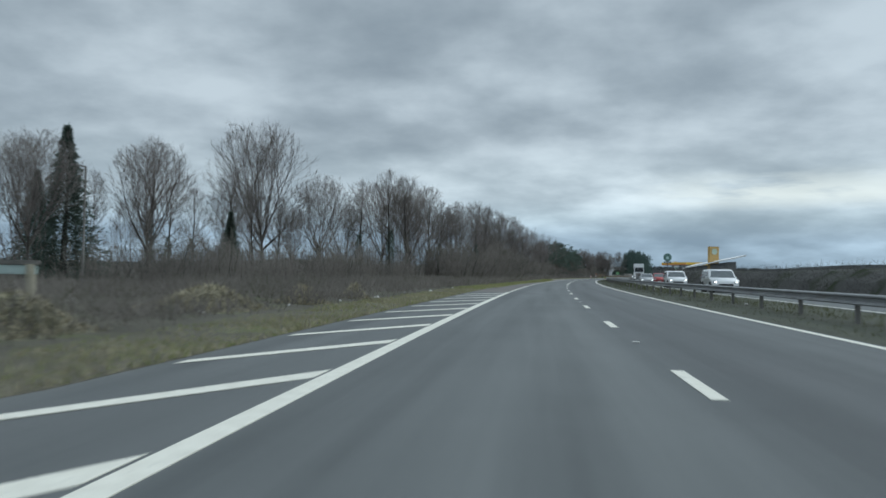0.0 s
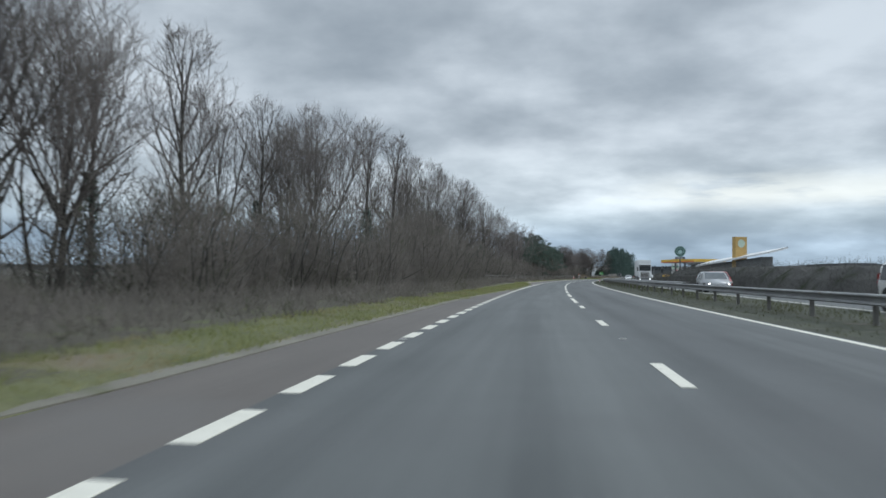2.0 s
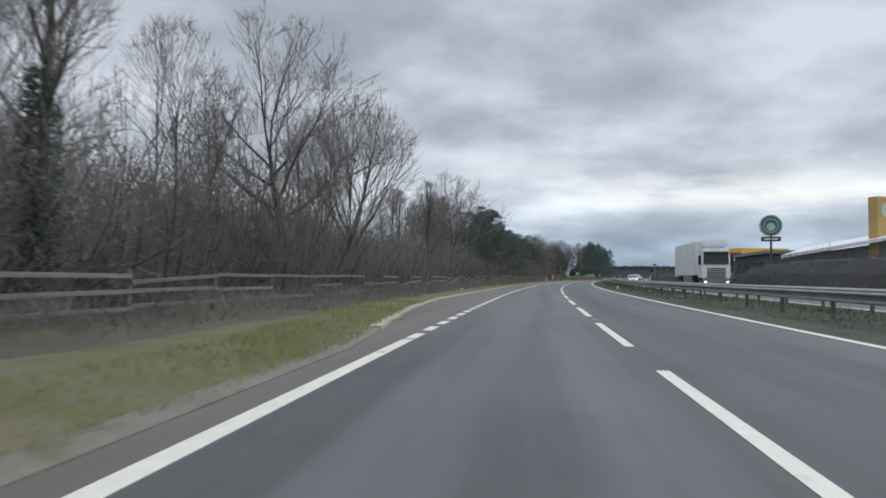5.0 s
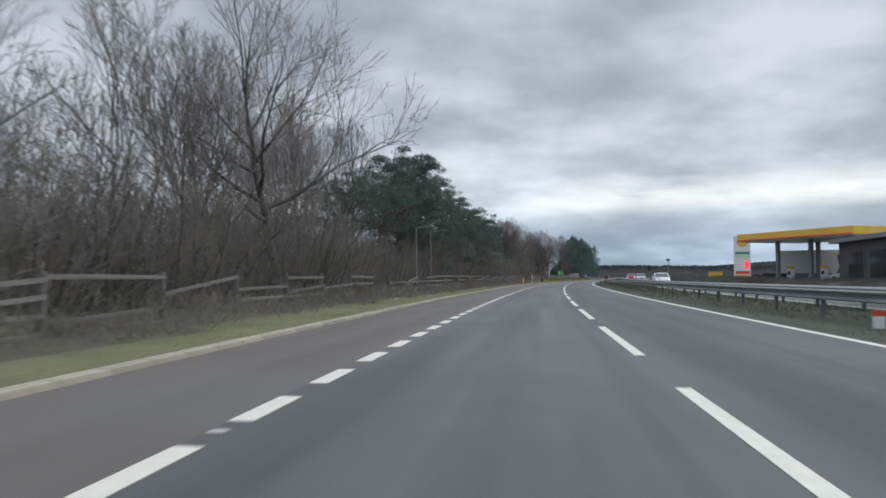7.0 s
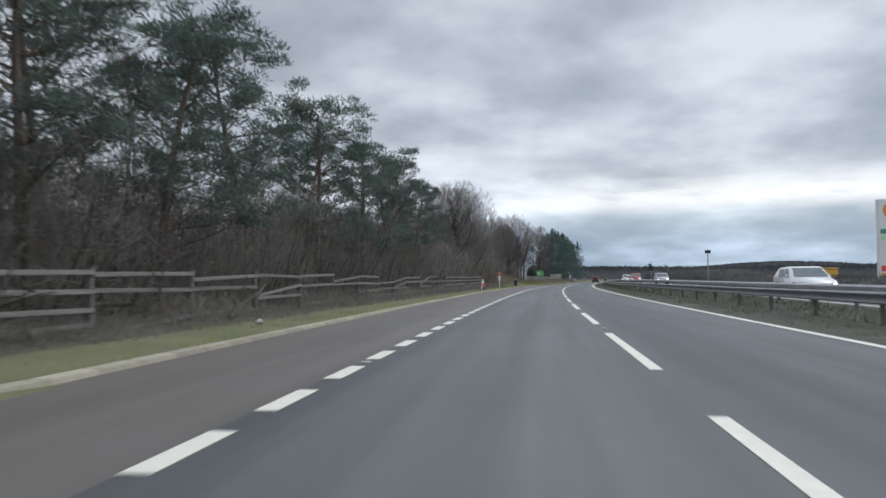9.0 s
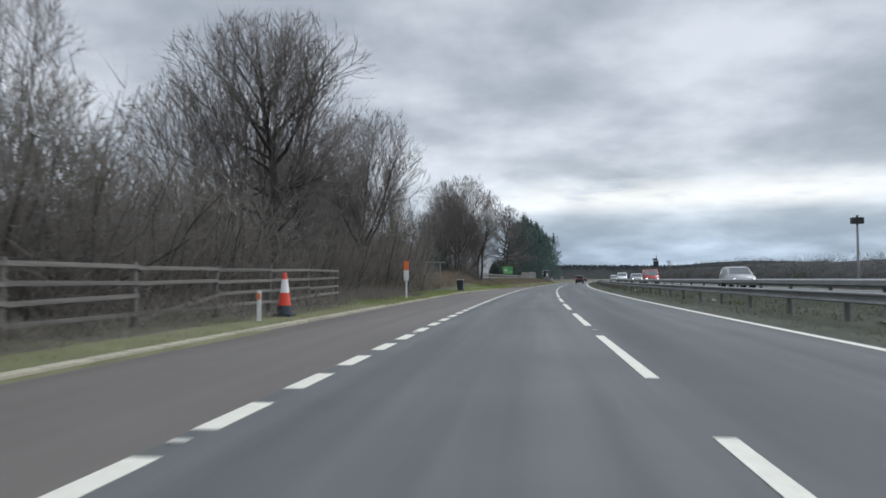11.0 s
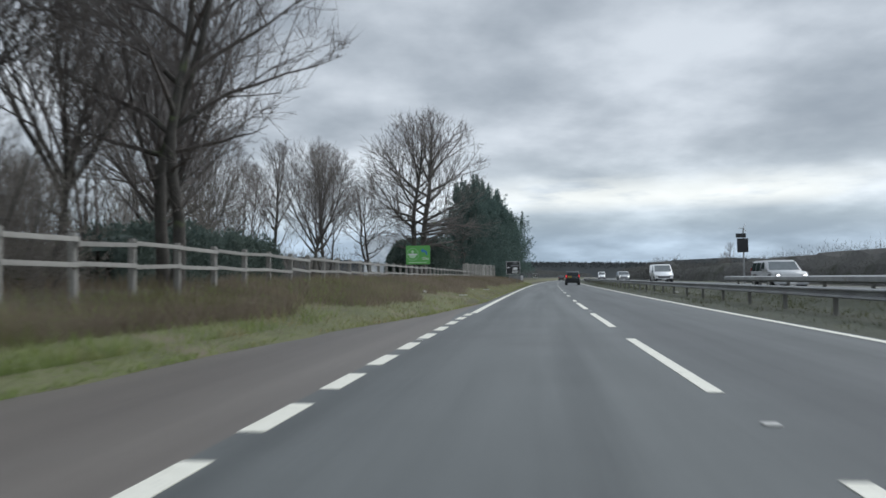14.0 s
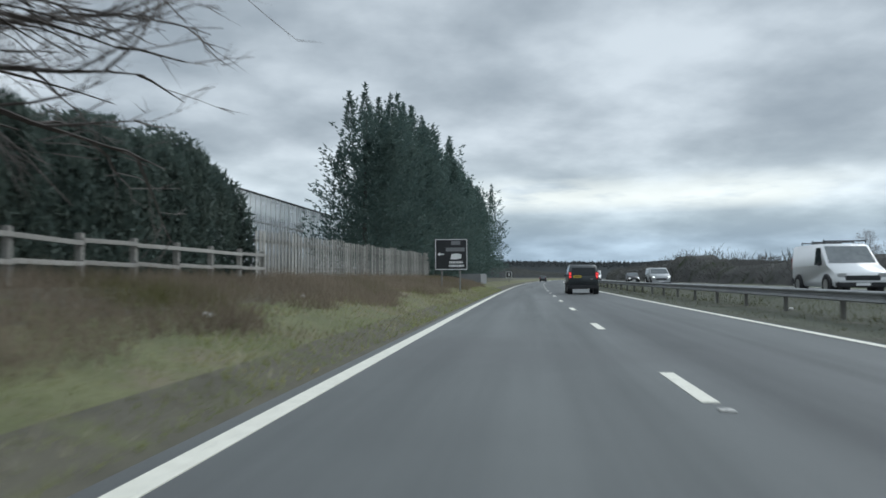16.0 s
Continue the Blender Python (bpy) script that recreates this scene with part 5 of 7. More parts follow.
flat(bm, [(-0.28, 2.42), (0.70, 2.42), (0.70, 2.62), (-0.28, 2.62)], -0.019)
part("text_bar", bm, GREY_PANEL, black_sign)
for z, a, b in ((1.80, -0.1, 0.60), (1.62, -0.12, 0.66)):
    bm = bmesh.new()
    x = a
    k = 0
    while x < b:
        w = 0.05 + 0.035 * ((k * 7) % 3)
        flat(bm, [(x, z), (min(x + w, b), z), (min(x + w, b), z + 0.11), (x, z + 0.11)], -0.019)
        x += w + 0.025
        k += 1
    part("text_bar", bm, WHITE, black_sign)

small_sign = thing("small_sign", at(548, -5.1, 0), "small dark square sign with a white border", "sign")
boxed("panel", WHITE, small_sign, (-0.45, 0.45, -0.01, 0.01, 1.05, 1.95), 0.004)
boxed("face", DARK_SIGN, small_sign, (-0.38, 0.38, -0.016, -0.0105, 1.12, 1.88))
boxed("text_bar", WHITE, small_sign, (-0.1, 0.12, -0.02, -0.0165, 1.3, 1.7))
rod("post", POST_STEEL, small_sign, (0, 0.04, 0.1), (0, 0.04, 1.9), 0.035)

cabinet = thing("concrete_block", at(506, -6.6, float(height(506, -6.6))), "low grey concrete block on the verge", "block")
boxed("body", GREY_PANEL, cabinet, (-0.9, 0.9, -4, 4, -0.2, 0.75), 0.04)

# marker post, bin, cone, timber frame, old sign
mp = thing("marker_post", at(339.5, -7.95, float(height(339.5, -7.95))), "white marker post with an orange-red top panel on the verge", "marker post")
boxed("post", WHITE, mp, (-0.045, 0.045, -0.03, 0.03, -0.3, 1.15), 0.01)
boxed("panel", WHITE, mp, (-0.13, 0.13, -0.06, -0.031, 0.92, 1.46), 0.006)
boxed("red_panel", ORANGE, mp, (-0.125, 0.125, -0.065, -0.032, 1.465, 1.93), 0.006, "orange-red reflective panel")
boxed("back_rail", WHITE, mp, (-0.03, 0.03, -0.03, 0.03, 1.15, 1.9), 0.006)

BIN = surface("dark_blue_plastic", (0.020, 0.028, 0.040), (0.040, 0.052, 0.068), 0.45, 2, 20)
bin_ = thing("litter_bin", at(364.1, -8.05, float(height(364.1, -8.05))), "dark blue-grey wheeled litter bin with a pale lid on the verge", "bin")
bm = bmesh.new()
lo = [bm.verts.new(p) for p in ((-0.21, -0.28, 0.06), (0.21, -0.28, 0.06), (0.21, 0.28, 0.06), (-0.21, 0.28, 0.06))]
hi = [bm.verts.new(p) for p in ((-0.27, -0.34, 0.92), (0.27, -0.34, 0.92), (0.27, 0.34, 0.92), (-0.27, 0.34, 0.92))]
bm.faces.new(lo[::-1])
bm.faces.new(hi)
for i in range(4):
    bm.faces.new((lo[i], lo[(i + 1) % 4], hi[(i + 1) % 4], hi[i]))
bmesh.ops.bevel(bm, geom=bm.edges[:], offset=0.03, segments=2, affect="EDGES")
part("body", bm, BIN, bin_)
bm = bmesh.new()
box(bm, -0.30, 0.30, -0.38, 0.38, 0.925, 1.01, 0.03)
part("lid", bm, surface("pale_grey_plastic", (0.30, 0.31, 0.32), (0.46, 0.47, 0.47), 0.5, 2, 20), bin_, "pale grey plastic lid")
rod("handle", BIN, bin_, (-0.22, 0.41, 0.90), (0.22, 0.41, 0.90), 0.02)
for x in (-0.23, 0.23):
    rod("wheel", RUBBER, bin_, (x - 0.03, 0.30, 0.10), (x + 0.03, 0.30, 0.10), 0.10, sides=14)

cone = thing("traffic_cone", at(320.3, -7.85, float(height(320.3, -7.85))), "orange-red traffic cone with a white band on a dark base", "cone")
boxed("base", BIN, cone, (-0.24, 0.24, -0.24, 0.24, -0.02, 0.06), 0.02)
rod("stump", BIN, cone, (0, 0, 0.05), (0, 0, 0.28), 0.22, 0.19, 16)
rod("body", RED, cone, (0, 0, 0.28), (0, 0, 0.62), 0.17, 0.125, 18)
rod("band", WHITE, cone, (0, 0, 0.62), (0, 0, 0.98), 0.125, 0.075, 18, "white reflective band")
rod("tip", RED, cone, (0, 0, 0.98), (0, 0, 1.16), 0.075, 0.045, 18)

fr = thing("timber_frame", at(374.6, -12.3, float(height(374.6, -12.3)), 12), "open timber frame of two posts and a top bar", "frame")
for x in (-0.85, 0.85):
    boxed("post", PALE_WOOD, fr, (x - 0.05, x + 0.05, -0.05, 0.05, -0.3, 2.28), 0.01)
boxed("top_bar", PALE_WOOD, fr, (-1.35, 1.35, -0.04, 0.04, 2.285, 2.37), 0.01)
boxed("brace", WOOD, fr, (-0.5, 0.9, 0.06, 0.12, 1.6, 1.7), 0.01)
pole = thing("wooden_pole", at(370.5, -12.2, float(height(370.5, -12.2))), "slim pale wooden pole in the scrub", "pole")
rod("shaft", PALE_WOOD, pole, (0, 0, -0.3), (0, 0, 2.5), 0.045, 0.04)

old = thing("road_sign", at(12.2, -10.3, 0.1, 14), "weathered pale green road sign on a grey post", "sign")
rod("post", KERB, old, (0.0, 0, -0.4), (0.0, 0, 0.98), 0.085, sides=12)
boxed("panel", surface("faded_green", (0.30, 0.40, 0.38), (0.42, 0.50, 0.48), 0.6, 1, 12), old, (-1.9, 0.1, -0.03, 0.03, 0.80, 0.96), 0.01)
boxed("border", WOOD, old, (-1.95, 0.14, -0.05, 0.05, 0.965, 1.05), 0.01)

for s, l in ((318, -7.7),):
    d = thing("delineator_post", at(s, l, float(height(s, l))), "short white plastic edge marker post on the verge", "marker post", "white edge markers")
    boxed("post", WHITE, d, (-0.05, 0.05, -0.02, 0.02, -0.2, 0.72), 0.01)
    boxed("reflector", ORANGE, d, (-0.04, 0.04, -0.026, -0.0205, 0.5, 0.66))


stub = thing("delineator_post", at(232.8, -8.5, float(height(232.8, -8.5))), "short white broken stub of a marker post", "marker post")
boxed("post", WHITE, stub, (-0.08, 0.08, -0.03, 0.03, -0.2, 0.36), 0.01)


def lamp_column(s, l, h, arm):
    c = thing("lamp_column", at(s, l, float(height(s, l))), "slim grey lighting column among the trees", "street lamp", "lighting columns")
    rod("column", POST_STEEL, c, (0, 0, -0.3), (0, 0, h), 0.07, 0.045)
    rod("arm", POST_STEEL, c, (0, 0, h), (arm, 0, h + 0.12), 0.035)
    boxed("lantern", POST_STEEL, c, (arm, arm + 0.45, -0.09, 0.09, h + 0.05, h + 0.18), 0.03)


lamp_column(242, -10.2, 4.3, 0.9)
lamp_column(248, -10.2, 4.4, 0.9)
lamp_column(36, -25, 6.0, -0.9)

# spruces behind the old sign
SPR = cypress("spruce", "dark green spruce with a narrow pointed top", 45, 10, 4.6, 14000, PINE_LEAF, "spruces by the junction", 1.0, 0.72, 0, 13, 0.27, 0.08)
for s, l, h in ((38.7, -28, 8.6), (41, -31.5, 6.6), (52, -24.3, 5.2), (54.5, -25.5, 4.8)):
    plant(SPR, used, s, l, h / 10, rnd=rnd)

# ---- right side: services ----
coffee = thing("coffee_kiosk", at(232, 27.0, 0.4, 0), "drive-through cafe with a rising white roof and grey walls", "building")
# its near edge runs back and to the right; x is to the right, y along the road
ex, ey = Vector((10.3, -21.0, 0)).normalized(), Vector((21.0, 10.3, 0)).normalized()


def skew(bm, a0, a1, b0, b1, zs):
    """A block on the kiosk's own axes with a level at each corner of its top."""
    cor = [(a0, b0), (a1, b0), (a1, b1), (a0, b1)]
    lo = [bm.verts.new(ex * a + ey * b + Vector((0, 0, z[0]))) for (a, b), z in zip(cor, zs)]
    hi = [bm.verts.new(ex * a + ey * b + Vector((0, 0, z[1]))) for (a, b), z in zip(cor, zs)]
    bm.faces.new(lo[::-1])
    bm.faces.new(hi)
    for i in range(4):
        bm.faces.new((lo[i], lo[(i + 1) % 4], hi[(i + 1) % 4], hi[i]))


bm = bmesh.new()
skew(bm, 3.0, 20.5, 0.6, 3.2, [(0, 3.6), (0, 4.9), (0, 5.0), (0, 3.7)])
part("wall", bm, GREY_PANEL, coffee)
bm = bmesh.new()
skew(bm, -1.0, 24.5, -0.6, 3.6, [(3.05, 3.45), (5.50, 5.80), (6.45, 6.85), (4.1, 4.6)])
part("roof", bm, WHITE, coffee, "rising white roof slab")
bm = bmesh.new()
skew(bm, 11.0, 12.2, 0.5, 3.2, [(0, 9.3), (0, 9.3), (0, 9.3), (0, 9.3)])
tower = part("tower", bm, TIMBER, coffee, "yellow timber tower with a round emblem")
em = bmesh.new()
disc(em, 0, 0, 0.85, 0)
emo = part("emblem", em, surface("pale_emblem", (0.42, 0.52, 0.42), (0.55, 0.64, 0.54), 0.5, 2, 10), tower)
emo.matrix_local = Matrix.Translation(ex * 12.23 + ey * 1.85 + Vector((0, 0, 7.9))) @ Matrix.Rotation(math.atan2(10.3, 21.0), 4, "Z")
er = bmesh.new()
ring(er, 0, 0, 0.74, 0.16, -0.01)
disc(er, 0, -0.05, 0.35, -0.01)
ero = part("emblem_ring", er, WHITE, tower)
ero.matrix_local = emo.matrix_local.copy()
for k in range(3):
    bm = bmesh.new()
    skew(bm, 5 + 4 * k, 8 + 4 * k, 0.54, 0.62, [(0.6, 2.9)] * 4)
    part("window", bm, GLASS, coffee)

rs = thing("pole_sign", at(218, 21.4, 0.25), "round dark green emblem sign on a tall pole", "sign")
rod("pole", DARK_PANEL, rs, (0, 0, -0.4), (0, 0, 5.4), 0.14, 0.11, 12)
bm = bmesh.new()
tube(bm, (0, -0.09, 6.25), (0, 0.09, 6.25), 1.12, None, 40)
part("disc", bm, surface("dark_green_face", (0.05, 0.12, 0.10), (0.08, 0.17, 0.14), 0.4, 2, 10), rs)
bm = bmesh.new()
ring(bm, 0, 6.25, 1.10, 0.09, -0.094)
ring(bm, 0, 6.25, 0.74, 0.07, -0.094)
disc(bm, 0, 6.12, 0.42, -0.094)
part("emblem", bm, surface("pale_teal", (0.36, 0.50, 0.48), (0.48, 0.62, 0.60), 0.5, 2, 10), rs)
boxed("plate", DARK_SIGN, rs, (-0.95, 0.95, -0.08, 0.08, 4.62, 5.10), 0.02)
boxed("text_bar", WHITE, rs, (-0.7, 0.7, -0.09, -0.082, 4.78, 4.94))

can = thing("fuel_canopy", at(288, 20.8, 0.3), "flat fuel station canopy with a yellow-orange fascia on grey columns", "canopy")
cx, cy = Vector((9.2, -17.0, 0)).normalized(), Vector((17.0, 9.2, 0)).normalized()


def canopy_block(name, a0, a1, b0, b1, z0, z1, material, parent, label=""):
    bm = bmesh.new()
    cor = [(a0, b0), (a1, b0), (a1, b1), (a0, b1)]
    lo = [bm.verts.new(cx * a + cy * b + Vector((0, 0, z0))) for a, b in cor]
    hi = [bm.verts.new(cx * a + cy * b + Vector((0, 0, z1))) for a, b in cor]
    bm.faces.new(lo[::-1])
    bm.faces.new(hi)
    for i in range(4):
        bm.faces.new((lo[i], lo[(i + 1) % 4], hi[(i + 1) % 4], hi[i]))
    bmesh.ops.bevel(bm, geom=bm.edges[:], offset=0.02, segments=1, affect="EDGES")
    return part(name, bm, material, parent, label)


canopy_block("fascia", 0, 17.2, 0, 10, 5.1, 5.95, YELLOW, can, "yellow-orange fascia")
canopy_block("soffit", 0.3, 16.9, 0.3, 9.7, 4.95, 5.095, WHITE, can)
canopy_block("stripe", -0.02, 17.22, -0.03, 0.02, 5.12, 5.3, ORANGE, can)
for a in (4.6, 9.6, 14.6):
    for b in (2.0, 8.0):
        canopy_block("column", a - 0.2, a + 0.2, b - 0.2, b + 0.2, -0.3, 4.95, GREY_PANEL, can)
for k, (a, b) in enumerate(((4.6, 3.6), (9.6, 3.6), (14.6, 3.6))):
    pump = thing("fuel_pump", at(288, 20.8, 0.3), "white and yellow fuel pump under the canopy", "fuel pump", "pumps under the canopy")
    canopy_block("body", a - 0.35, a + 0.35, b, b + 0.5, -0.1, 1.7, WHITE, pump)
    canopy_block("top", a - 0.37, a + 0.37, b - 0.02, b + 0.52, 1.705, 2.0, YELLOW, pump)
    canopy_block("screen", a - 0.2, a + 0.2, b - 0.03, b - 0.002, 1.0, 1.4, GLASS, pump)

shop = thing("station_shop", at(262, 28.4, 0.3), "dark flat-roofed fuel station shop with a glass front", "building")
boxed("wall", DARK_PANEL, shop, (0, 12, -13, 13, -0.2, 4.2))
boxed("roof", GREY_PANEL, shop, (-0.8, 12.5, -13.8, 13.8, 4.2, 4.65), 0.05, "grey flat roof edge")
for k in range(4):
    w = boxed("window", GLASS, shop, (-0.05, -0.002, -10 + 5.4 * k, -6 + 5.4 * k, 0.6, 3.2))
    boxed("frame", GREY_PANEL, w, (-0.07, -0.051, -10.1 + 5.4 * k, -10.0 + 5.4 * k, 0.5, 3.3))
boxed("door", GLASS, shop, (2, 4.2, -13.06, -13.002, 0, 2.4))

py = thing("price_pylon", at(310, 25.7, 0.3), "tall white fuel price sign with yellow emblem and red digits", "sign")
boxed("panel", WHITE, py, (-1.15, 1.15, -0.25, 0.25, -0.3, 6.9), 0.06)
bm = bmesh.new()
disc(bm, 0, 6.0, 0.78, -0.257, 24, 0.92)
part("emblem", bm, ORANGE, py)
bm = bmesh.new()
pts = [(0.66 * math.cos(math.radians(a)) * (1.0 if i % 2 else 0.95), 6.02 + 0.62 * math.sin(math.radians(a)) * (1.0 if i % 2 else 0.95)) for i, a in enumerate(range(-40, 221, 13))]
flat(bm, pts + [(-0.3, 5.38), (0.3, 5.38)], -0.262)
part("shell", bm, YELLOW, py, "plain yellow shell shape")
TEAL = surface("teal_strip", (0.06, 0.22, 0.17), (0.10, 0.30, 0.23), 0.5, 2, 10)
for z, m in ((4.15, TEAL), (3.65, PALE_GREEN), (3.2, WHITE)):
    boxed("price_strip", m, py, (-1.0, 1.0, -0.262, -0.252, z, z + 0.38))
boxed("digits", DIGITS, py, (0.25, 0.92, -0.266, -0.252, 2.05, 3.05), 0, "glowing red digits")
boxed("offer_strip", RED, py, (-1.0, 1.0, -0.262, -0.252, 1.2, 1.65))
boxed("base_strip", YELLOW, py, (-1.0, 1.0, -0.262, -0.252, 0.5, 1.1))
for k, (s, l) in enumerate(((316, 22.3), (318, 23.6))):
    b = thing("grit_bin", at(s, l, float(height(s, l))), "yellow grit bin by the exit road", "bin", "yellow bins by the exit")
    boxed("body", YELLOW, b, (-0.5, 0.5, -0.5, 0.5, -0.05, 1.2), 0.06)
    boxed("lid", TIMBER, b, (-0.54, 0.54, -0.54, 0.54, 1.205, 1.4), 0.05)


def mast(s, l, h, big):
    t = thing("monitor_mast", at(s, l, level(s)), "slim grey mast with dark solar panels and wind turbine" if big else "slim mast with a small dark camera box", "mast")
    rod("pole", STEEL, t, (0, 0, -0.4), (0, 0, h), 0.09, 0.06, 10)
    if big:
        boxed("solar_panel", DARK_SIGN, t, (-0.62, 0.42, -0.13, -0.09, 2.95, 4.3), 0.01)
        boxed("upper_panel", DARK_SIGN, t, (-0.72, 0.22, -0.13, -0.09, 4.38, 4.78), 0.01)
    else:
        boxed("camera_box", DARK_SIGN, t, (-0.35, 0.35, -0.2, 0.2, h - 0.5, h - 0.1), 0.02)
    hub = rod("hub", STEEL, t, (0, -0.12, h), (0, 0.1, h), 0.06)
    if big:
        for a in (25, 145, 265):
            bm = bmesh.new()
            box(bm, -0.03, 0.03, -0.14, -0.12, 0.03, 0.5, 0, Matrix.Translation((0, 0, h)) @ Matrix.Rotation(math.radians(a), 4, "Y"))
            part("blade", bm, WHITE, hub)


mast(459, 17.6, 5.3, True)
mast(351.3, 18.7, 4.6, False)

# ---- vehicles ----
SUV_PAINT = paint_of("dark_grey_paint", (0.036, 0.043, 0.047), (0.054, 0.062, 0.066))
WHITE_PAINT = paint_of("white_car_paint", (0.70, 0.71, 0.72), (0.78, 0.79, 0.79))
SILVER_PAINT = paint_of("silver_paint", (0.36, 0.37, 0.38), (0.46, 0.47, 0.48))
RED_PAINT = paint_of("red_car_paint", (0.30, 0.03, 0.028), (0.38, 0.04, 0.036))
BLACK_PAINT = paint_of("black_car_paint", (0.015, 0.016, 0.018), (0.028, 0.029, 0.031))

# outlines of the side, from the front bumper up and over to the rear: (length share, height share)
SHAPES = {
    "suv": ([(0.0, 0.22), (0.0, 0.42), (0.03, 0.56), (0.25, 0.62), (0.38, 0.95), (0.45, 1.0), (0.93, 0.99), (0.985, 0.90), (1.0, 0.55), (1.0, 0.22)], 0.60, 3, 7),
    "hatch": ([(0.0, 0.18), (0.0, 0.38), (0.05, 0.50), (0.24, 0.62), (0.42, 0.96), (0.52, 1.0), (0.80, 0.97), (0.95, 0.66), (1.0, 0.52), (1.0, 0.20)], 0.62, 3, 6),
    "van": ([(0.0, 0.14), (0.0, 0.34), (0.04, 0.46), (0.17, 0.58), (0.32, 0.96), (0.38, 1.0), (0.97, 1.0), (1.0, 0.96), (1.0, 0.50), (1.0, 0.14)], 0.56, 3, 8),
}


def vehicle(name, label, shape, L, W, H, paint, m, category="car", group="oncoming traffic", lamps=True, rear_glow=False, rack=False, box_back=False, plate=True):
    v = thing(name, m, label, category, group)
    prof, belt, ws, rs_ = SHAPES[shape]
    pts = [(L / 2 - u * L, k * H) for u, k in prof]
    zb = belt * H

    def half(y, z):
        w = W / 2 * (1 - 0.17 * max(0.0, (z - zb) / (H - zb)) ** 1.1) if shape != "van" else W / 2 * (1 - 0.10 * max(0.0, (z - zb) / (H - zb)))
        e = max(0.0, abs(y) / (L / 2) - 0.86) / 0.14
        return w * (1 - 0.09 * e * e)

    bm = bmesh.new()
    # extra points at the belt line on the raked ends keep the flanks even
    dense = []
    for (y0, z0), (y1, z1) in zip(pts, pts[1:]):
        dense.append((y0, z0))
        n = 1 + int(abs(y1 - y0) > 1.2) * 2
        for i in range(1, n):
            dense.append((y0 + (y1 - y0) * i / n, z0 + (z1 - z0) * i / n))
    dense.append(pts[-1])
    lft = [bm.verts.new((-half(y, z), y, z)) for y, z in dense]
    rgt = [bm.verts.new((half(y, z), y, z)) for y, z in dense]
    k = len(dense)
    for i in range(k - 1):
        bm.faces.new((lft[i], rgt[i], rgt[i + 1], lft[i + 1]))
    bm.faces.new((lft[-1], rgt[-1], rgt[0], lft[0]))
    for side, ring_ in ((-1, lft), (1, rgt)):
        low = [(y, z) for y, z in dense]
        # flank: a fan of quads down to the sill
        sill = [bm.verts.new((side * half(y, min(z, zb)) * 1.0, y, min(z, zb))) if z > zb + 0.01 else q for q, (y, z) in zip(ring_, dense)]
        for i in range(k - 1):
            a, b, c, d = ring_[i], ring_[i + 1], sill[i + 1], sill[i]
            f = [a, b] + ([c] if c is not b else []) + ([d] if d is not a else [])
            if len(f) >= 3:
                bm.faces.new(f)
        loop = []
        for q in sill:
            if not loop or loop[-1] is not q:
                loop.append(q)
        bm.faces.new(loop)
    bmesh.ops.recalc_face_normals(bm, faces=bm.faces[:])
    hard = [e for e in bm.edges if len(e.link_faces) == 2 and e.calc_face_angle(0) > 0.45]
    bmesh.ops.bevel(bm, geom=hard, offset=0.05, segments=2, affect="EDGES")
    for f in bm.faces:
        f.smooth = True
    part("body", bm, paint, v)

    def pane(pname, y0, z0, y1, z1, inset=0.10, lift=0.012, material=GLASS):
        b = bmesh.new()
        d = Vector((0, y1 - y0, z1 - z0)).normalized()
        nrm = Vector((0, d.z, -d.y))
        if (nrm.y > 0) != ((y0 + y1) > 0) and abs(nrm.y) > 0.02:
            nrm = -nrm
        q = [b.verts.new(Vector((x, y, z)) + nrm * lift) for x, y, z in ((-half(y0, z0) + inset, y0, z0), (half(y0, z0) - inset, y0, z0), (half(y1, z1) - inset, y1, z1), (-half(y1, z1) + inset, y1, z1))]
        b.faces.new(q)
        return part(pname, b, material, v)

    (ya, za), (yb, zb_) = pts[ws], pts[ws + 1]
    pane("windscreen", ya - 0.06 * (ya - yb), za + 0.06 * (zb_ - za), yb + 0.05 * (ya - yb), zb_ - 0.05 * (zb_ - za), material=SKYLIT_SCREEN)
    (ya, za), (yb, zb_) = pts[rs_], pts[rs_ + 1]
    if shape == "van":
        pass
    else:
        z_low = max(zb_, zb + 0.02)
        t = (za - z_low) / (za - zb_) if za != zb_ else 1
        pane("rear_window", ya + 0.03 * (yb - ya), za - 0.06 * (za - z_low), ya + (yb - ya) * t, z_low)
    # side windows
    tops = [(y, z) for y, z in pts if z > zb + 0.05]
    y_front, y_back = pts[ws][0], pts[rs_][0]
    panes = [(y_front - 0.55, y_front - 1.35), (y_front - 1.42, y_front - 2.25), (y_front - 2.32, y_back + 0.25)]
    if shape == "van":
        panes = [(y_front - 0.45, y_front - 1.25)]
    for y0, y1 in panes:
        if y0 - y1 < 0.25:
            continue
        for side in (-1, 1):
            b = bmesh.new()
            z0, z1 = zb + 0.03, H * 0.92
            rake = 0.28 if y0 == panes[0][0] else 0.05
            q = [b.verts.new((side * (half(y, z) + 0.012), y, z)) for y, z in ((y0, z0), (y1, z0), (y1, z1), (y0 - rake, z1))]
            b.faces.new(q)
            part("side_window", b, GLASS, v)
    wr = 0.36 if shape != "hatch" else 0.31
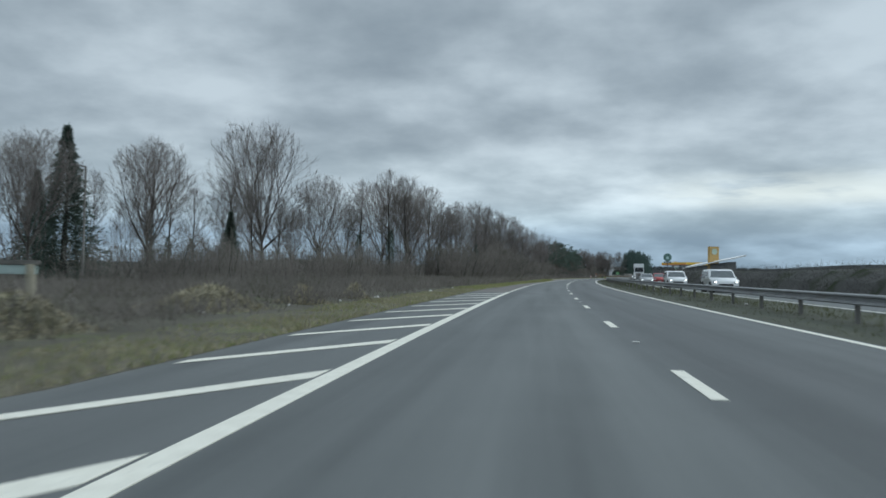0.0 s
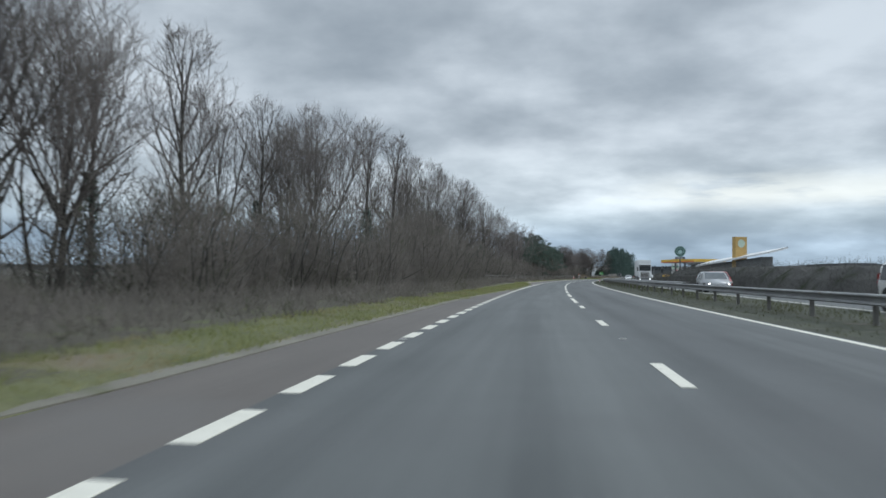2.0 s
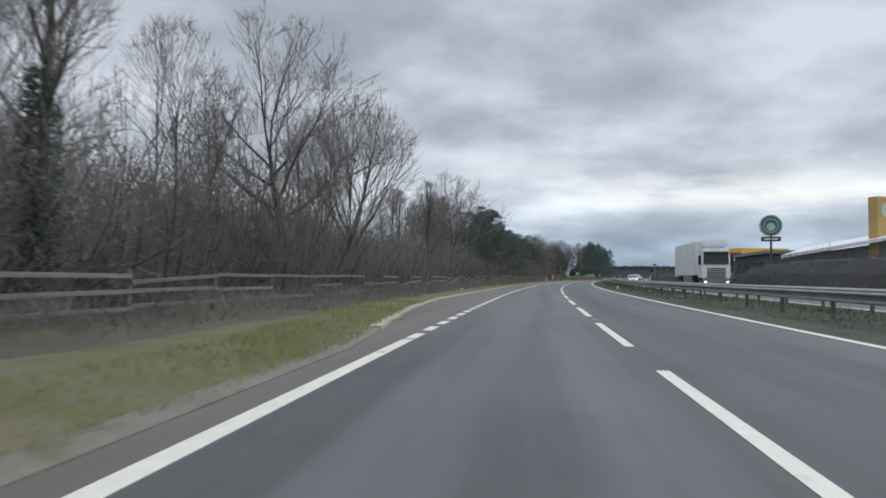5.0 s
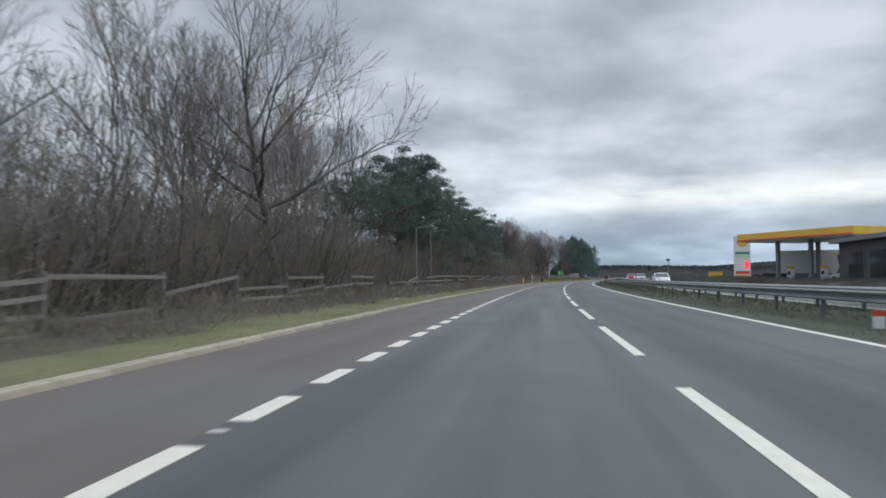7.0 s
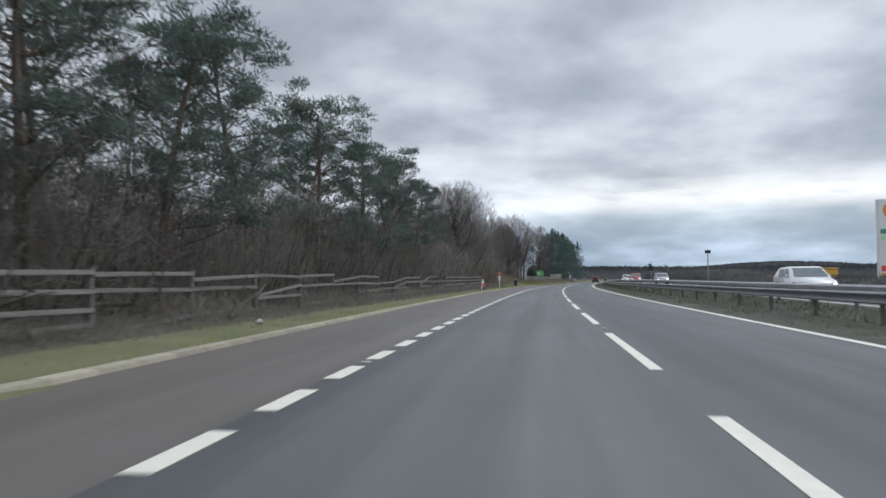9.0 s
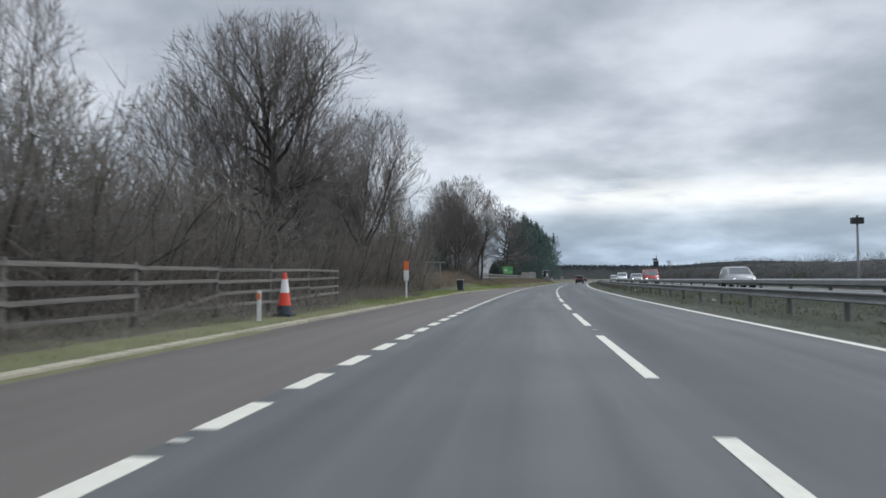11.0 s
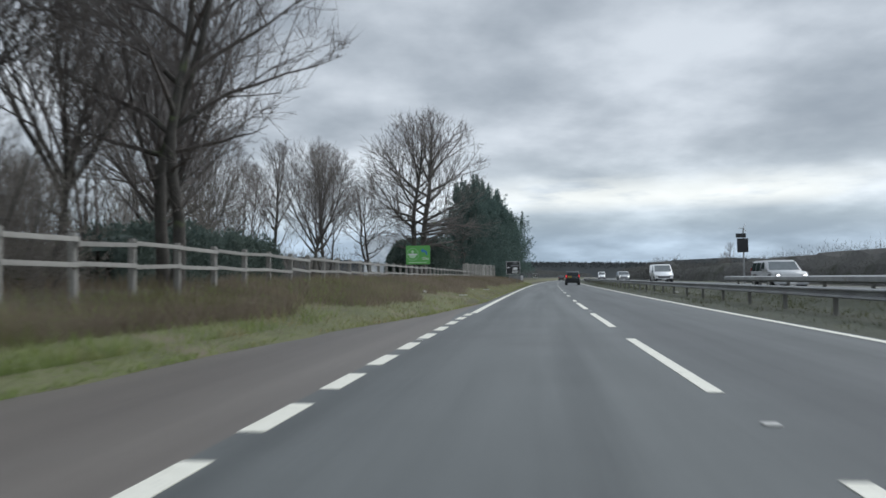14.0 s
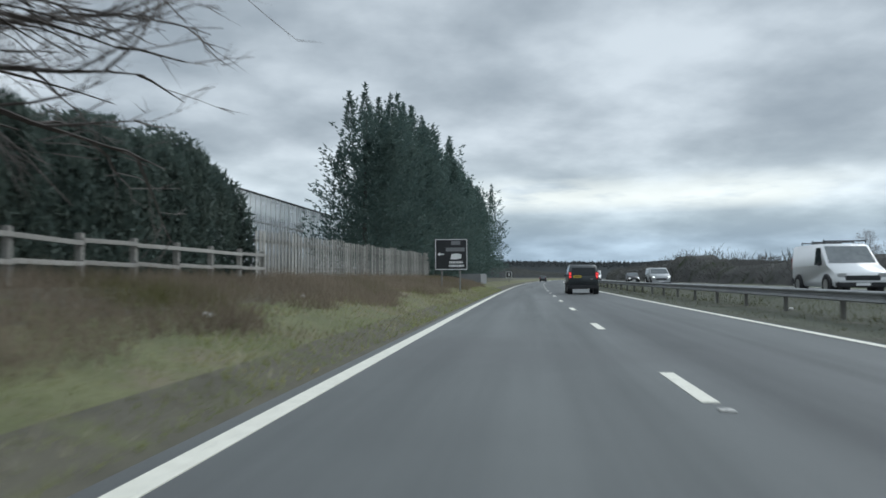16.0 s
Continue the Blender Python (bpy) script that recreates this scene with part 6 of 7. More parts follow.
    for y in (L / 2 - 0.19 * L, -L / 2 + 0.19 * L):
        for side in (-1, 1):
            rod("wheel_arch", BLACK, v, (side * (W / 2 - 0.30), y, wr), (side * (W / 2 + 0.006), y, wr), wr + 0.07, sides=22)
            tyre = rod("wheel", RUBBER, v, (side * (W / 2 - 0.24), y, wr), (side * (W / 2 + 0.02), y, wr), wr, sides=24)
            rod("rim", CHROME, tyre, (side * (W / 2 + 0.0), y, wr), (side * (W / 2 + 0.026), y, wr), wr * 0.62, sides=20)
    zf = prof[1][1] * H
    for side in (-1, 1):
        x = side * W * 0.37
        hl = boxed("headlight", CHROME, v, (x - 0.17, x + 0.17, L / 2 - 0.10, L / 2 + 0.012, zf - 0.02, zf + 0.13), 0.03)
        if lamps:
            boxed("lamp", LAMP_WHITE, hl, (x - 0.07, x + 0.07, L / 2 + 0.0125, L / 2 + 0.02, zf + 0.02, zf + 0.09))
        boxed("mirror", paint if shape != "van" else BLACK, v, (side * (W / 2 + 0.02), side * (W / 2 + 0.13), pts[ws][0] - 0.62, pts[ws][0] - 0.50, zb - 0.02, zb + 0.15), 0.03)
        tl = boxed("tail_light", LENS_RED, v, (side * W * 0.43 - 0.075, side * W * 0.43 + 0.075, -L / 2 - 0.012, -L / 2 + 0.06, 0.50 * H, 0.75 * H), 0.02)
        if rear_glow:
            for z in (0.585 * H, 0.68 * H):
                b = bmesh.new()
                ring(b, side * W * 0.43, z, 0.068, 0.035, -L / 2 - 0.02, 20)
                part("lamp_ring", b, LAMP_RED, tl)
    gw, g0, g1 = (0.33, 0.255 * H, 0.36 * H) if shape == "van" else (0.27, 0.27 * H, zf - 0.03)
    boxed("grille", BLACK, v, (-W * gw, W * gw, L / 2 - 0.05, L / 2 + 0.014, g0, g1), 0.03)
    boxed("front_bumper", BLACK if shape == "van" else paint, v, (-W * 0.46, W * 0.46, L / 2 - 0.25, L / 2 + 0.03, 0.14 * H, 0.25 * H), 0.04)
    boxed("rear_bumper", BLACK, v, (-W * 0.48, W * 0.48, -L / 2 - 0.07, -L / 2 + 0.25, 0.19 * H, 0.31 * H), 0.04)
    if plate:
        boxed("number_plate", WHITE, v, (-0.26, 0.26, L / 2 + 0.031, L / 2 + 0.04, 0.17 * H, 0.17 * H + 0.11))
    if rack:
        for y in (-0.3, 0.9, -1.5):
            rod("roof_bar", BLACK, v, (-W * 0.42, y, H + 0.10), (W * 0.42, y, H + 0.10), 0.025)
            for side in (-1, 1):
                rod("rack_foot", BLACK, v, (side * W * 0.40, y, H - 0.03), (side * W * 0.40, y, H + 0.16), 0.02)
    return v


# the dark off-road car ahead, in the fast lane
suv = vehicle("off_road_car", "boxy dark grey off-road car with lit red tail lamps", "suv", 4.85, 1.92, 1.88, SUV_PAINT, at(486.5, 1.95, 0.0), group="", lamps=False, rear_glow=True)
yp = boxed("rear_plate", PLATE, suv, (-0.62, -0.14, -2.455, -2.43, 1.03, 1.17), 0.004, "yellow rear plate")
boxed("text_bar", BLACK, yp, (-0.58, -0.18, -2.46, -2.456, 1.07, 1.13))
boxed("tailgate_step", BLACK, suv, (-0.75, 0.75, -2.46, -2.435, 0.70, 0.74), 0.004)
boxed("badge", CHROME, suv, (0.42, 0.58, -2.445, -2.43, 0.93, 0.97))
for x in (-0.62, 0.62):
    rod("roof_rail", BLACK, suv, (x, -1.9, 1.93), (x, 0.4, 1.93), 0.025)
    for y in (-1.8, -0.8, 0.3):
        rod("rail_foot", BLACK, suv, (x, y, 1.84), (x, y, 1.93), 0.02)
boxed("roof_pod", BLACK, suv, (0.05, 0.35, -1.3, -0.9, 1.86, 1.98), 0.03)


def oncoming(s, l):
    return at(s, l, level(s), 180)


vehicle("hatchback", "white crossover car with headlamps on, oncoming", "suv", 4.4, 1.86, 1.66, WHITE_PAINT, oncoming(78, 10.6))
vehicle("saloon_car", "white crossover car in the outer oncoming lane", "suv", 4.5, 1.88, 1.66, WHITE_PAINT, oncoming(57, 10.8))
vehicle("hatchback", "silver hatchback with headlamps on, oncoming", "hatch", 4.2, 1.78, 1.50, SILVER_PAINT, oncoming(111, 10.6))
vehicle("hatchback", "red people carrier, oncoming", "hatch", 4.3, 1.8, 1.62, RED_PAINT, oncoming(124, 13.4), lamps=False)
vehicle("saloon_car", "white car with headlamps on, oncoming", "hatch", 4.4, 1.8, 1.45, WHITE_PAINT, oncoming(285, 11.4))
vehicle("people_carrier", "silver people carrier with headlamps on, oncoming", "hatch", 4.5, 1.82, 1.60, SILVER_PAINT, oncoming(361, 13.6))
vehicle("delivery_van", "red van with headlamps on, oncoming", "van", 4.8, 1.95, 1.95, RED_PAINT, oncoming(409, 12.2), "van")
vehicle("estate_car", "silver estate car with headlamps on, oncoming", "suv", 4.7, 1.82, 1.56, SILVER_PAINT, oncoming(427, 11.6))
vehicle("panel_van", "white panel van with a roof rack, oncoming", "van", 5.0, 1.99, 2.02, WHITE_PAINT, oncoming(469.0, 11.2), "van", rack=True, lamps=False)
vehicle("saloon_car", "silver car with bright headlamps, oncoming", "suv", 4.4, 1.85, 1.62, SILVER_PAINT, oncoming(511, 10.7))
vehicle("hatchback", "dark car with headlamps on, far down the oncoming lanes", "hatch", 4.3, 1.8, 1.5, BLACK_PAINT, oncoming(560, 14))
vehicle("delivery_van", "white van with headlamps on, oncoming", "van", 5.3, 2.0, 2.3, WHITE_PAINT, oncoming(610, 11), "van")
vehicle("hatchback", "dark car far ahead in the near lane", "hatch", 4.3, 1.8, 1.5, BLACK_PAINT, at(640, -1.7, 0), group="", lamps=False)
vehicle("pickup", "white van parked by the fuel pumps", "van", 5.0, 1.95, 1.95, WHITE_PAINT, at(278, 30.6, 0.3, 28), "van", group="", lamps=False)


def lorry(m, label, cab=True):
    v = thing("lorry", m, label, "lorry")
    boxed("trailer", surface("grey_white_trailer", (0.60, 0.61, 0.61), (0.74, 0.75, 0.75), 0.5, 0.6, 8), v, (-1.27, 1.27, -15.2, -2.0, 1.15, 4.0), 0.03)
    boxed("chassis", BLACK, v, (-0.9, 0.9, -15.0, -0.4, 0.75, 1.145), 0.02)
    boxed("side_skirt", GREY_PANEL, v, (-1.25, -1.2, -9.5, -4.0, 0.45, 1.14))
    boxed("side_skirt", GREY_PANEL, v, (1.2, 1.25, -9.5, -4.0, 0.45, 1.14))
    for y in (-13.6, -12.3, -11.0, -3.4, 0.4):
        for side in (-1, 1):
            t = rod("wheel", RUBBER, v, (side * 0.92, y, 0.5), (side * 1.24, y, 0.5), 0.5, sides=22)
            rod("rim", CHROME, t, (side * 1.2, y, 0.5), (side * 1.246, y, 0.5), 0.28, sides=16)
    if cab:
        bm = bmesh.new()
        box(bm, -1.24, 1.24, -0.55, 1.35, 0.85, 3.3, 0.12)
        for q in bm.verts:
            if q.co.z > 1.9 and q.co.y > 0.8:
                q.co.y -= (q.co.z - 1.9) * 0.16
        part("cab", bm, WHITE_PAINT, v)
        boxed("wind_deflector", WHITE_PAINT, v, (-1.15, 1.15, -0.6, 0.75, 3.31, 3.95), 0.18)
        bm = bmesh.new()
        flat(bm, [(-1.08, 2.05), (1.08, 2.05), (1.04, 2.85), (-1.04, 2.85)], 0)
        for q in bm.verts:
            q.co.y = 1.37 - max(0, q.co.z - 1.9) * 0.16 + 0.012
        part("windscreen", bm, GLASS, v)
        boxed("grille", surface("bronze_grille", (0.10, 0.085, 0.07), (0.18, 0.155, 0.13), 0.4, 2, 10), v, (-0.8, 0.8, 1.34, 1.375, 0.95, 1.75), 0.01)
        for k in range(4):
            boxed("grille_bar", CHROME, v, (-0.78, 0.78, 1.378, 1.395, 1.05 + 0.18 * k, 1.10 + 0.18 * k))
        boxed("bumper", GREY_PANEL, v, (-1.22, 1.22, 1.0, 1.42, 0.35, 0.84), 0.05)
        boxed("sun_visor", GLASS, v, (-1.1, 1.1, 1.15, 1.42, 2.88, 3.05), 0.03)
        for side in (-1, 1):
            hl = boxed("headlight", CHROME, v, (side * 0.95 - 0.18, side * 0.95 + 0.18, 1.425, 1.44, 0.5, 0.72), 0.0)
            boxed("lamp", LAMP_WHITE, hl, (side * 0.95 - 0.08, side * 0.95 + 0.08, 1.441, 1.45, 0.56, 0.68))
            boxed("mirror", BLACK, v, (side * 1.30, side * 1.48, 0.9, 1.05, 2.0, 2.75), 0.03)
            b = bmesh.new()
            q = [b.verts.new((side * 1.252, y, z)) for y, z in ((1.1, 2.0), (0.2, 2.0), (0.2, 2.75), (0.98, 2.75))]
            b.faces.new(q)
            part("side_window", b, GLASS, v)
    else:
        for y0, y1, m_ in ((-14.6, -14.0, RED), (-13.8, -13.2, BLACK), (-11.5, -9.2, DARK_SIGN)):
            b = bmesh.new()
            q = [b.verts.new((-1.276, y, z)) for y, z in ((y0, 1.6), (y1, 1.6), (y1 + 0.25, 3.4 if y1 > -12 else 3.7), (y0 + 0.25, 3.4 if y1 > -12 else 3.7))]
            b.faces.new(q)
            part("side_mark", b, m_, v)
    return v


lorry(oncoming(207.2, 13.7) @ Matrix.Diagonal((1, 1, 1.12, 1)), "white articulated lorry with a grey-white box trailer, oncoming")
lorry(at(294, 24.8, 0.35, 69), "white trailer with dark and red side marks parked at the services", False)


# ---- what nobody could count: grass, weeds, brambles, far scrub ----
def field(name, label, category, seed, count, s_range, l_of, tall, wide, material, lean=0.35, mound=None, patchy=0.55):
    """Upright slivers scattered over a stretch. l_of(R, s) gives the places beside the road, mound(s, l) a rise over the ground."""
    R = np.random.default_rng(seed)
    s = R.uniform(s_range[0], s_range[1], count)
    l = l_of(R, s)
    keep = R.random(count) < (1 - patchy) + 1.36 * patchy * np.abs(np.sin(s * 0.31 + 1.7 * np.sin(l * 0.8 + s * 0.07)) * np.sin(s * 0.83 - l * 1.1))
    s, l = s[keep], l[keep]
    count = len(s)
    patch = 0.55 + 0.45 * np.sin(s * 0.9 + 2 * np.sin(l * 1.3)) * np.sin(s * 0.23 + l * 0.7)
    z = height(s, l) - 0.04
    if mound is not None:
        z = z + mound(s, l) * R.random(count) ** 0.6
    x, y = place(s, l)
    h = tall * (0.45 + 0.75 * R.random(count)) * (0.65 + 0.5 * patch)
    d = np.stack([R.normal(0, lean, count), R.normal(0, lean, count), np.ones(count)], 1)
    d /= np.linalg.norm(d, axis=1)[:, None]
    a = R.random(count) * math.pi
    side = np.stack([np.cos(a), np.sin(a), np.zeros(count)], 1) * (wide * (0.6 + 0.8 * R.random(count)))[:, None] / 2
    base = np.stack([x, y, z], 1)
    v = np.stack([base - side, base + side, base + d * h[:, None]], 1).reshape(-1, 3)
    ob = raw(name, v, np.arange(len(v)).reshape(-1, 3), material)
    return tagged(ob, label, category, kind="stuff")


beside = lambda near, far, power=1.0: (lambda R, s: edge(s) - near - (far - near) * R.random(len(s)) ** power)
field("verge_grass", "short yellow-green winter grass along the kerb", "grass", 81, 50000, (48, 165), beside(0.12, 1.9, 1.1), 0.16, 0.024, GRASS, 0.45, None, 0.25)
field("verge_grass", "short yellow-green winter grass behind the kerb", "grass", 82, 50000, (160, 345), beside(0.1, 1.8, 1.4), 0.10, 0.022, GRASS)
field("verge_grass", "lush green grass behind the kerb", "grass", 83, 62000, (330, 396), beside(-0.05, 3.0, 1.1), 0.12, 0.026, LUSH, 0.6, None, 0.3)
field("verge_grass", "taller green grass under the rail fence", "grass", 186, 15000, (382, 416), lambda R, s: np.minimum(-9.4 + 3.4 * R.random(len(s)), edge(s) - 0.5), 0.34, 0.02, LUSH, 0.4, None, 0.9)
field("verge_grass", "yellow-green and straw-coloured grass on the bank", "grass", 183, 74000, (394, 500), beside(0.02, 3.0, 1.15), 0.13, 0.024, GRASS, 0.7, None, 0.35)
field("dry_grass", "tufts of pale straw-coloured grass on the bank", "grass", 184, 26000, (392, 480), beside(0.2, 2.8), 0.22, 0.018, STRAW, 0.8, None, 0.85)
field("verge_grass", "straw-coloured grass on the rough verge", "grass", 84, 24000, (-8, 50), beside(0.0, 1.3, 1.2), 0.13, 0.025, STRAW)
field("verge_grass", "dull green grass on the rough verge", "grass", 185, 22000, (-8, 52), beside(0.0, 1.5, 1.1), 0.12, 0.025, GRASS)
for k, (s, l, r) in enumerate(((15.6, -8.6, 1.5), (20.2, -8.0, 0.9), (9.4, -8.5, 1.0), (24.5, -7.6, 0.7), (5.8, -9.6, 1.2))):
    field("dry_grass", "flattened heap of pale straw-coloured grass", "grass", 120 + k, int(4200 * r), (s - r, s + r), lambda R, q, l=l, r=r: l + 0.35 * r * R.normal(0, 1, len(q)), 0.16, 0.03, STRAW, 1.3, lambda q, w, s=s, l=l, r=r: 0.55 * np.clip(1 - ((q - s) / r) ** 2, 0, 1) * np.exp(-((w - l) / (0.5 * r)) ** 2), 0.1)
field("dry_weeds", "brown dead weeds and docks on the bank", "weeds", 85, 110000, (384, 500), lambda R, s: np.minimum(-9.3 + (np.interp(s, [392, 412], [3.0, 3.9]) + 0.6 * np.sin(s * 0.5) + 0.5 * np.sin(s * 1.3)) * R.random(len(s)) ** 0.85, edge(s) - 1.1 - 0.5 * R.random(len(s))), 0.46, 0.018, WEEDS, 0.55, None, 0.35)
field("median_weeds", "dull dead weeds standing under the crash barrier", "weeds", 98, 42000, (0, 560), lambda R, s: 5.9 + 2.7 * R.random(len(s)), 0.26, 0.022, MEDIAN_GRASS, 0.45, None, 0.5)
field("dry_weeds", "brown dead weeds behind the rail fence", "weeds", 86, 20000, (385, 470), lambda R, s: -9.2 - 3.0 * R.random(len(s)), 0.45, 0.02, WEEDS, 0.3)
field("brambles", "low tangled dark brambles under the trees", "brambles", 87, 42000, (4, 70), lambda R, s: edge(s) - 1.3 - 10 * R.random(len(s)), 0.5, 0.03, SCRUB, 0.6, lambda s, l: 0.30 + 0.25 * np.sin(s * 0.6) * np.sin(l * 0.9))
field("brambles", "low tangled dark brambles at the wood's foot", "brambles", 88, 52000, (70, 345), lambda R, s: np.interp(s, [70, 100, 140, 345], [-6.4, -5.7, -7.0, -8.0]) - 2.6 * R.random(len(s)), 0.45, 0.03, SCRUB, 0.9, lambda s, l: 0.30 + 0.25 * np.sin(s * 0.8))
field("brambles", "reddish-brown bramble mounds behind the grass", "brambles", 89, 34000, (345, 390), lambda R, s: -10.0 - 3.8 * R.random(len(s)), 0.5, 0.022, WEEDS, 0.6, lambda s, l: np.clip((-9.4 - l) * 0.55, 0, 1.1))
field("median_grass", "thin grass and dirt under the crash barrier", "grass", 90, 46000, (0, 500), lambda R, s: 4.2 + 4.6 * R.random(len(s)), 0.16, 0.025, MEDIAN_GRASS, 0.5)
scrub_top = lambda s: np.interp(s, [-60, 60, 120, 165, 205, 222, 236, 330, 350, 400, 440, 500, 532, 543, 564, 576, 620, 1000], [2.6, 2.6, 2.9, 3.4, 4.0, 3.6, 0.6, 0.9, 2.4, 3.4, 3.6, 3.0, 2.9, 5.3, 5.6, 4.0, 4.2, 4.8])


def bushes(name, label, seed, s0, s1, step, l_range, top_of, per, length, width, material):
    """A belt of leafless bushes: each a spray of twigs from its foot, all of one stretch in one mesh."""
    R = np.random.default_rng(seed)
    n = int((s1 - s0) / step)
    s = s0 + (s1 - s0) * R.random(n)
    l = l_range[0] + (l_range[1] - l_range[0]) * R.random(n)
    h = top_of(s) * (0.76 + 0.18 * R.random(n)) * np.clip((np.abs(l) - min(abs(l_range[0]), abs(l_range[1])) + 0.9) / 2.0, 0.3, 1)
    w = 0.45 * h + 0.5
    g = height(s, l)
    cs, outs = [], []
    for k in range(n):
        d = R.normal(0, 1, (per, 3))
        d[:, 2] = np.abs(d[:, 2])
        d /= np.linalg.norm(d, axis=1)[:, None]
        r = R.random((per, 1)) ** 0.45
        x, y = place(s[k], l[k])
        cs.append(np.array([float(x), float(y), g[k]]) + d * r * np.array([w[k], w[k], h[k]]))
        outs.append(d * 0.7 + np.array([0, 0, 0.5]))
    ob = raw(name, *slivers(R, np.concatenate(cs), length, width, np.concatenate(outs)), material)
    return tagged(ob, label, "scrub", kind="stuff")


under = lambda s: np.interp(s, [60, 100, 215, 224, 246, 252, 352, 362, 376, 402], [1.2, 2.6, 2.6, 2.8, 2.8, 2.6, 2.6, 3.0, 3.4, 3.0])
bushes("undergrowth", "tangled brown undergrowth between the trunks of the wood", 95, 60, 352, 0.8, (-20.5, -11.6), under, 105, 0.5, 0.03, SCRUB)
bushes("undergrowth", "dark tangled undergrowth between the first trees", 99, 32, 78, 0.32, (-36, -17), lambda s: 2.7 + 0 * s, 120, 0.5, 0.035, SCRUB)
bushes("undergrowth", "tangled dark undergrowth behind the bramble mounds", 96, 360, 402, 0.35, (-19, -13), under, 130, 0.5, 0.03, SCRUB)
bushes("undergrowth", "dark dense growth under the tall pines", 100, 366, 400, 0.16, (-34, -19.5), lambda s: 4.6 + 0 * s, 140, 0.55, 0.04, SCRUB)
bushes("undergrowth", "grey thicket behind the rails and the low building", 97, 404, 472, 0.3, (-42, -23), lambda s: 4.4 + 0 * s, 120, 0.6, 0.045, SCRUB)
bushes("scrub_bank", "dense dark leafless scrub on the far roadside", 91, 0, 500, 0.20, (18.9, 24.5), scrub_top, 88, 0.36, 0.024, FAR_SCRUB)
bushes("scrub_bank", "tall dark leafless scrub along the far road", 92, 500, 1000, 0.5, (19.4, 26), scrub_top, 70, 0.7, 0.085, FAR_SCRUB)
field("scrub_bank", "dark leafless scrub beside the near road far ahead", "scrub", 93, 16000, (640, 1000), lambda R, s: -9 - 8.0 * R.random(len(s)), 0.9, 0.12, FAR_SCRUB, 2.0, lambda s, l: 3.0 + 0 * s)
field("scrub_bank", "dark rough scrub across the low fields", "scrub", 94, 40000, (-20, 700), lambda R, s: 26 + 120 * R.random(len(s)) ** 1.4, 0.5, 0.2, HILL, 1.8, lambda s, l: 0.45 * np.clip((l - 26) / 20, 0, 1) + 0 * s)


lumpy = lambda s: float(scrub_top(s)) * (0.64 + 0.06 * math.sin(s * 0.9) + 0.05 * math.sin(s * 2.3 + 1))
sweep("scrub_mound", FAR_SCRUB, 0, 1000, lambda s: [(18.8, 0.0), (19.6, 0.55 * lumpy(s)), (20.8, 0.92 * lumpy(s)), (23.5, 0.97 * lumpy(s)), (26.0, 0.1)], 2.0, z_of=lambda s, l: float(height(s, l)) - 0.05, uv=False)["kind"] = "structure"


def ridge(name, label, seed, dist, az0, az1, base, rise, material, tuft):
    """A far wooded ridge: a rounded bank with an uneven tree line."""
    R = np.random.default_rng(seed)
    n = 220
    az = np.radians(np.linspace(az0, az1, n))
    wave = base + rise * (0.5 + 0.5 * np.sin(az * 7 + seed)) * (0.6 + 0.4 * np.sin(az * 17 + 1.3 * seed))
    verts, faces = [], []
    for i in range(n):
        for k, (dd, f) in enumerate(((-0.10, 0.0), (-0.04, 0.6), (0.0, 1.0), (0.08, 0.8))):
            d = dist * (1 + dd)
            verts.append((d * math.sin(az[i]), d * math.cos(az[i]) + 200, -1 + (wave[i] + R.normal(0, rise * 0.03)) * f))
    for i in range(n - 1):
        for k in range(3):
            a = i * 4 + k
            faces.append((a, a + 1, a + 5, a + 4))
    ob = raw(name, verts, faces, material, smooth=True)
    tagged(ob, label, "ridge", kind="structure")
    m = 9000
    u = R.random(m) * (n - 1)
    i = u.astype(int)
    w = wave[i] + (wave[np.minimum(i + 1, n - 1)] - wave[i]) * (u - i)
    a = np.interp(u, np.arange(n), az)
    q = R.random(m) ** 0.5
    d = dist * (1 - 0.05 * (1 - q))
    c = np.stack([d * np.sin(a), d * np.cos(a) + 200, -1 + w * (0.65 + 0.35 * q)], 1)
    trees = raw("far_wood", *slivers(R, c, tuft, tuft * 0.8, np.tile([0, 0, 0.3], (m, 1))), HILL)
    tagged(trees, "hazy line of far leafless woodland on the ridge", "wood", kind="stuff")


ridge("backdrop_ridge", "far wooded ridge beyond the fields", 2, 900, -4, 75, 14, 10, HILL, 2.4)
ridge("backdrop_ridge", "farther pale ridge on the horizon", 5, 1900, -30, 95, 20, 20, HILL, 3.0)
ridge("backdrop_ridge", "far wooded rise behind the roadside wood", 9, 700, -110, -20, 8, 5, HILL, 2.2)

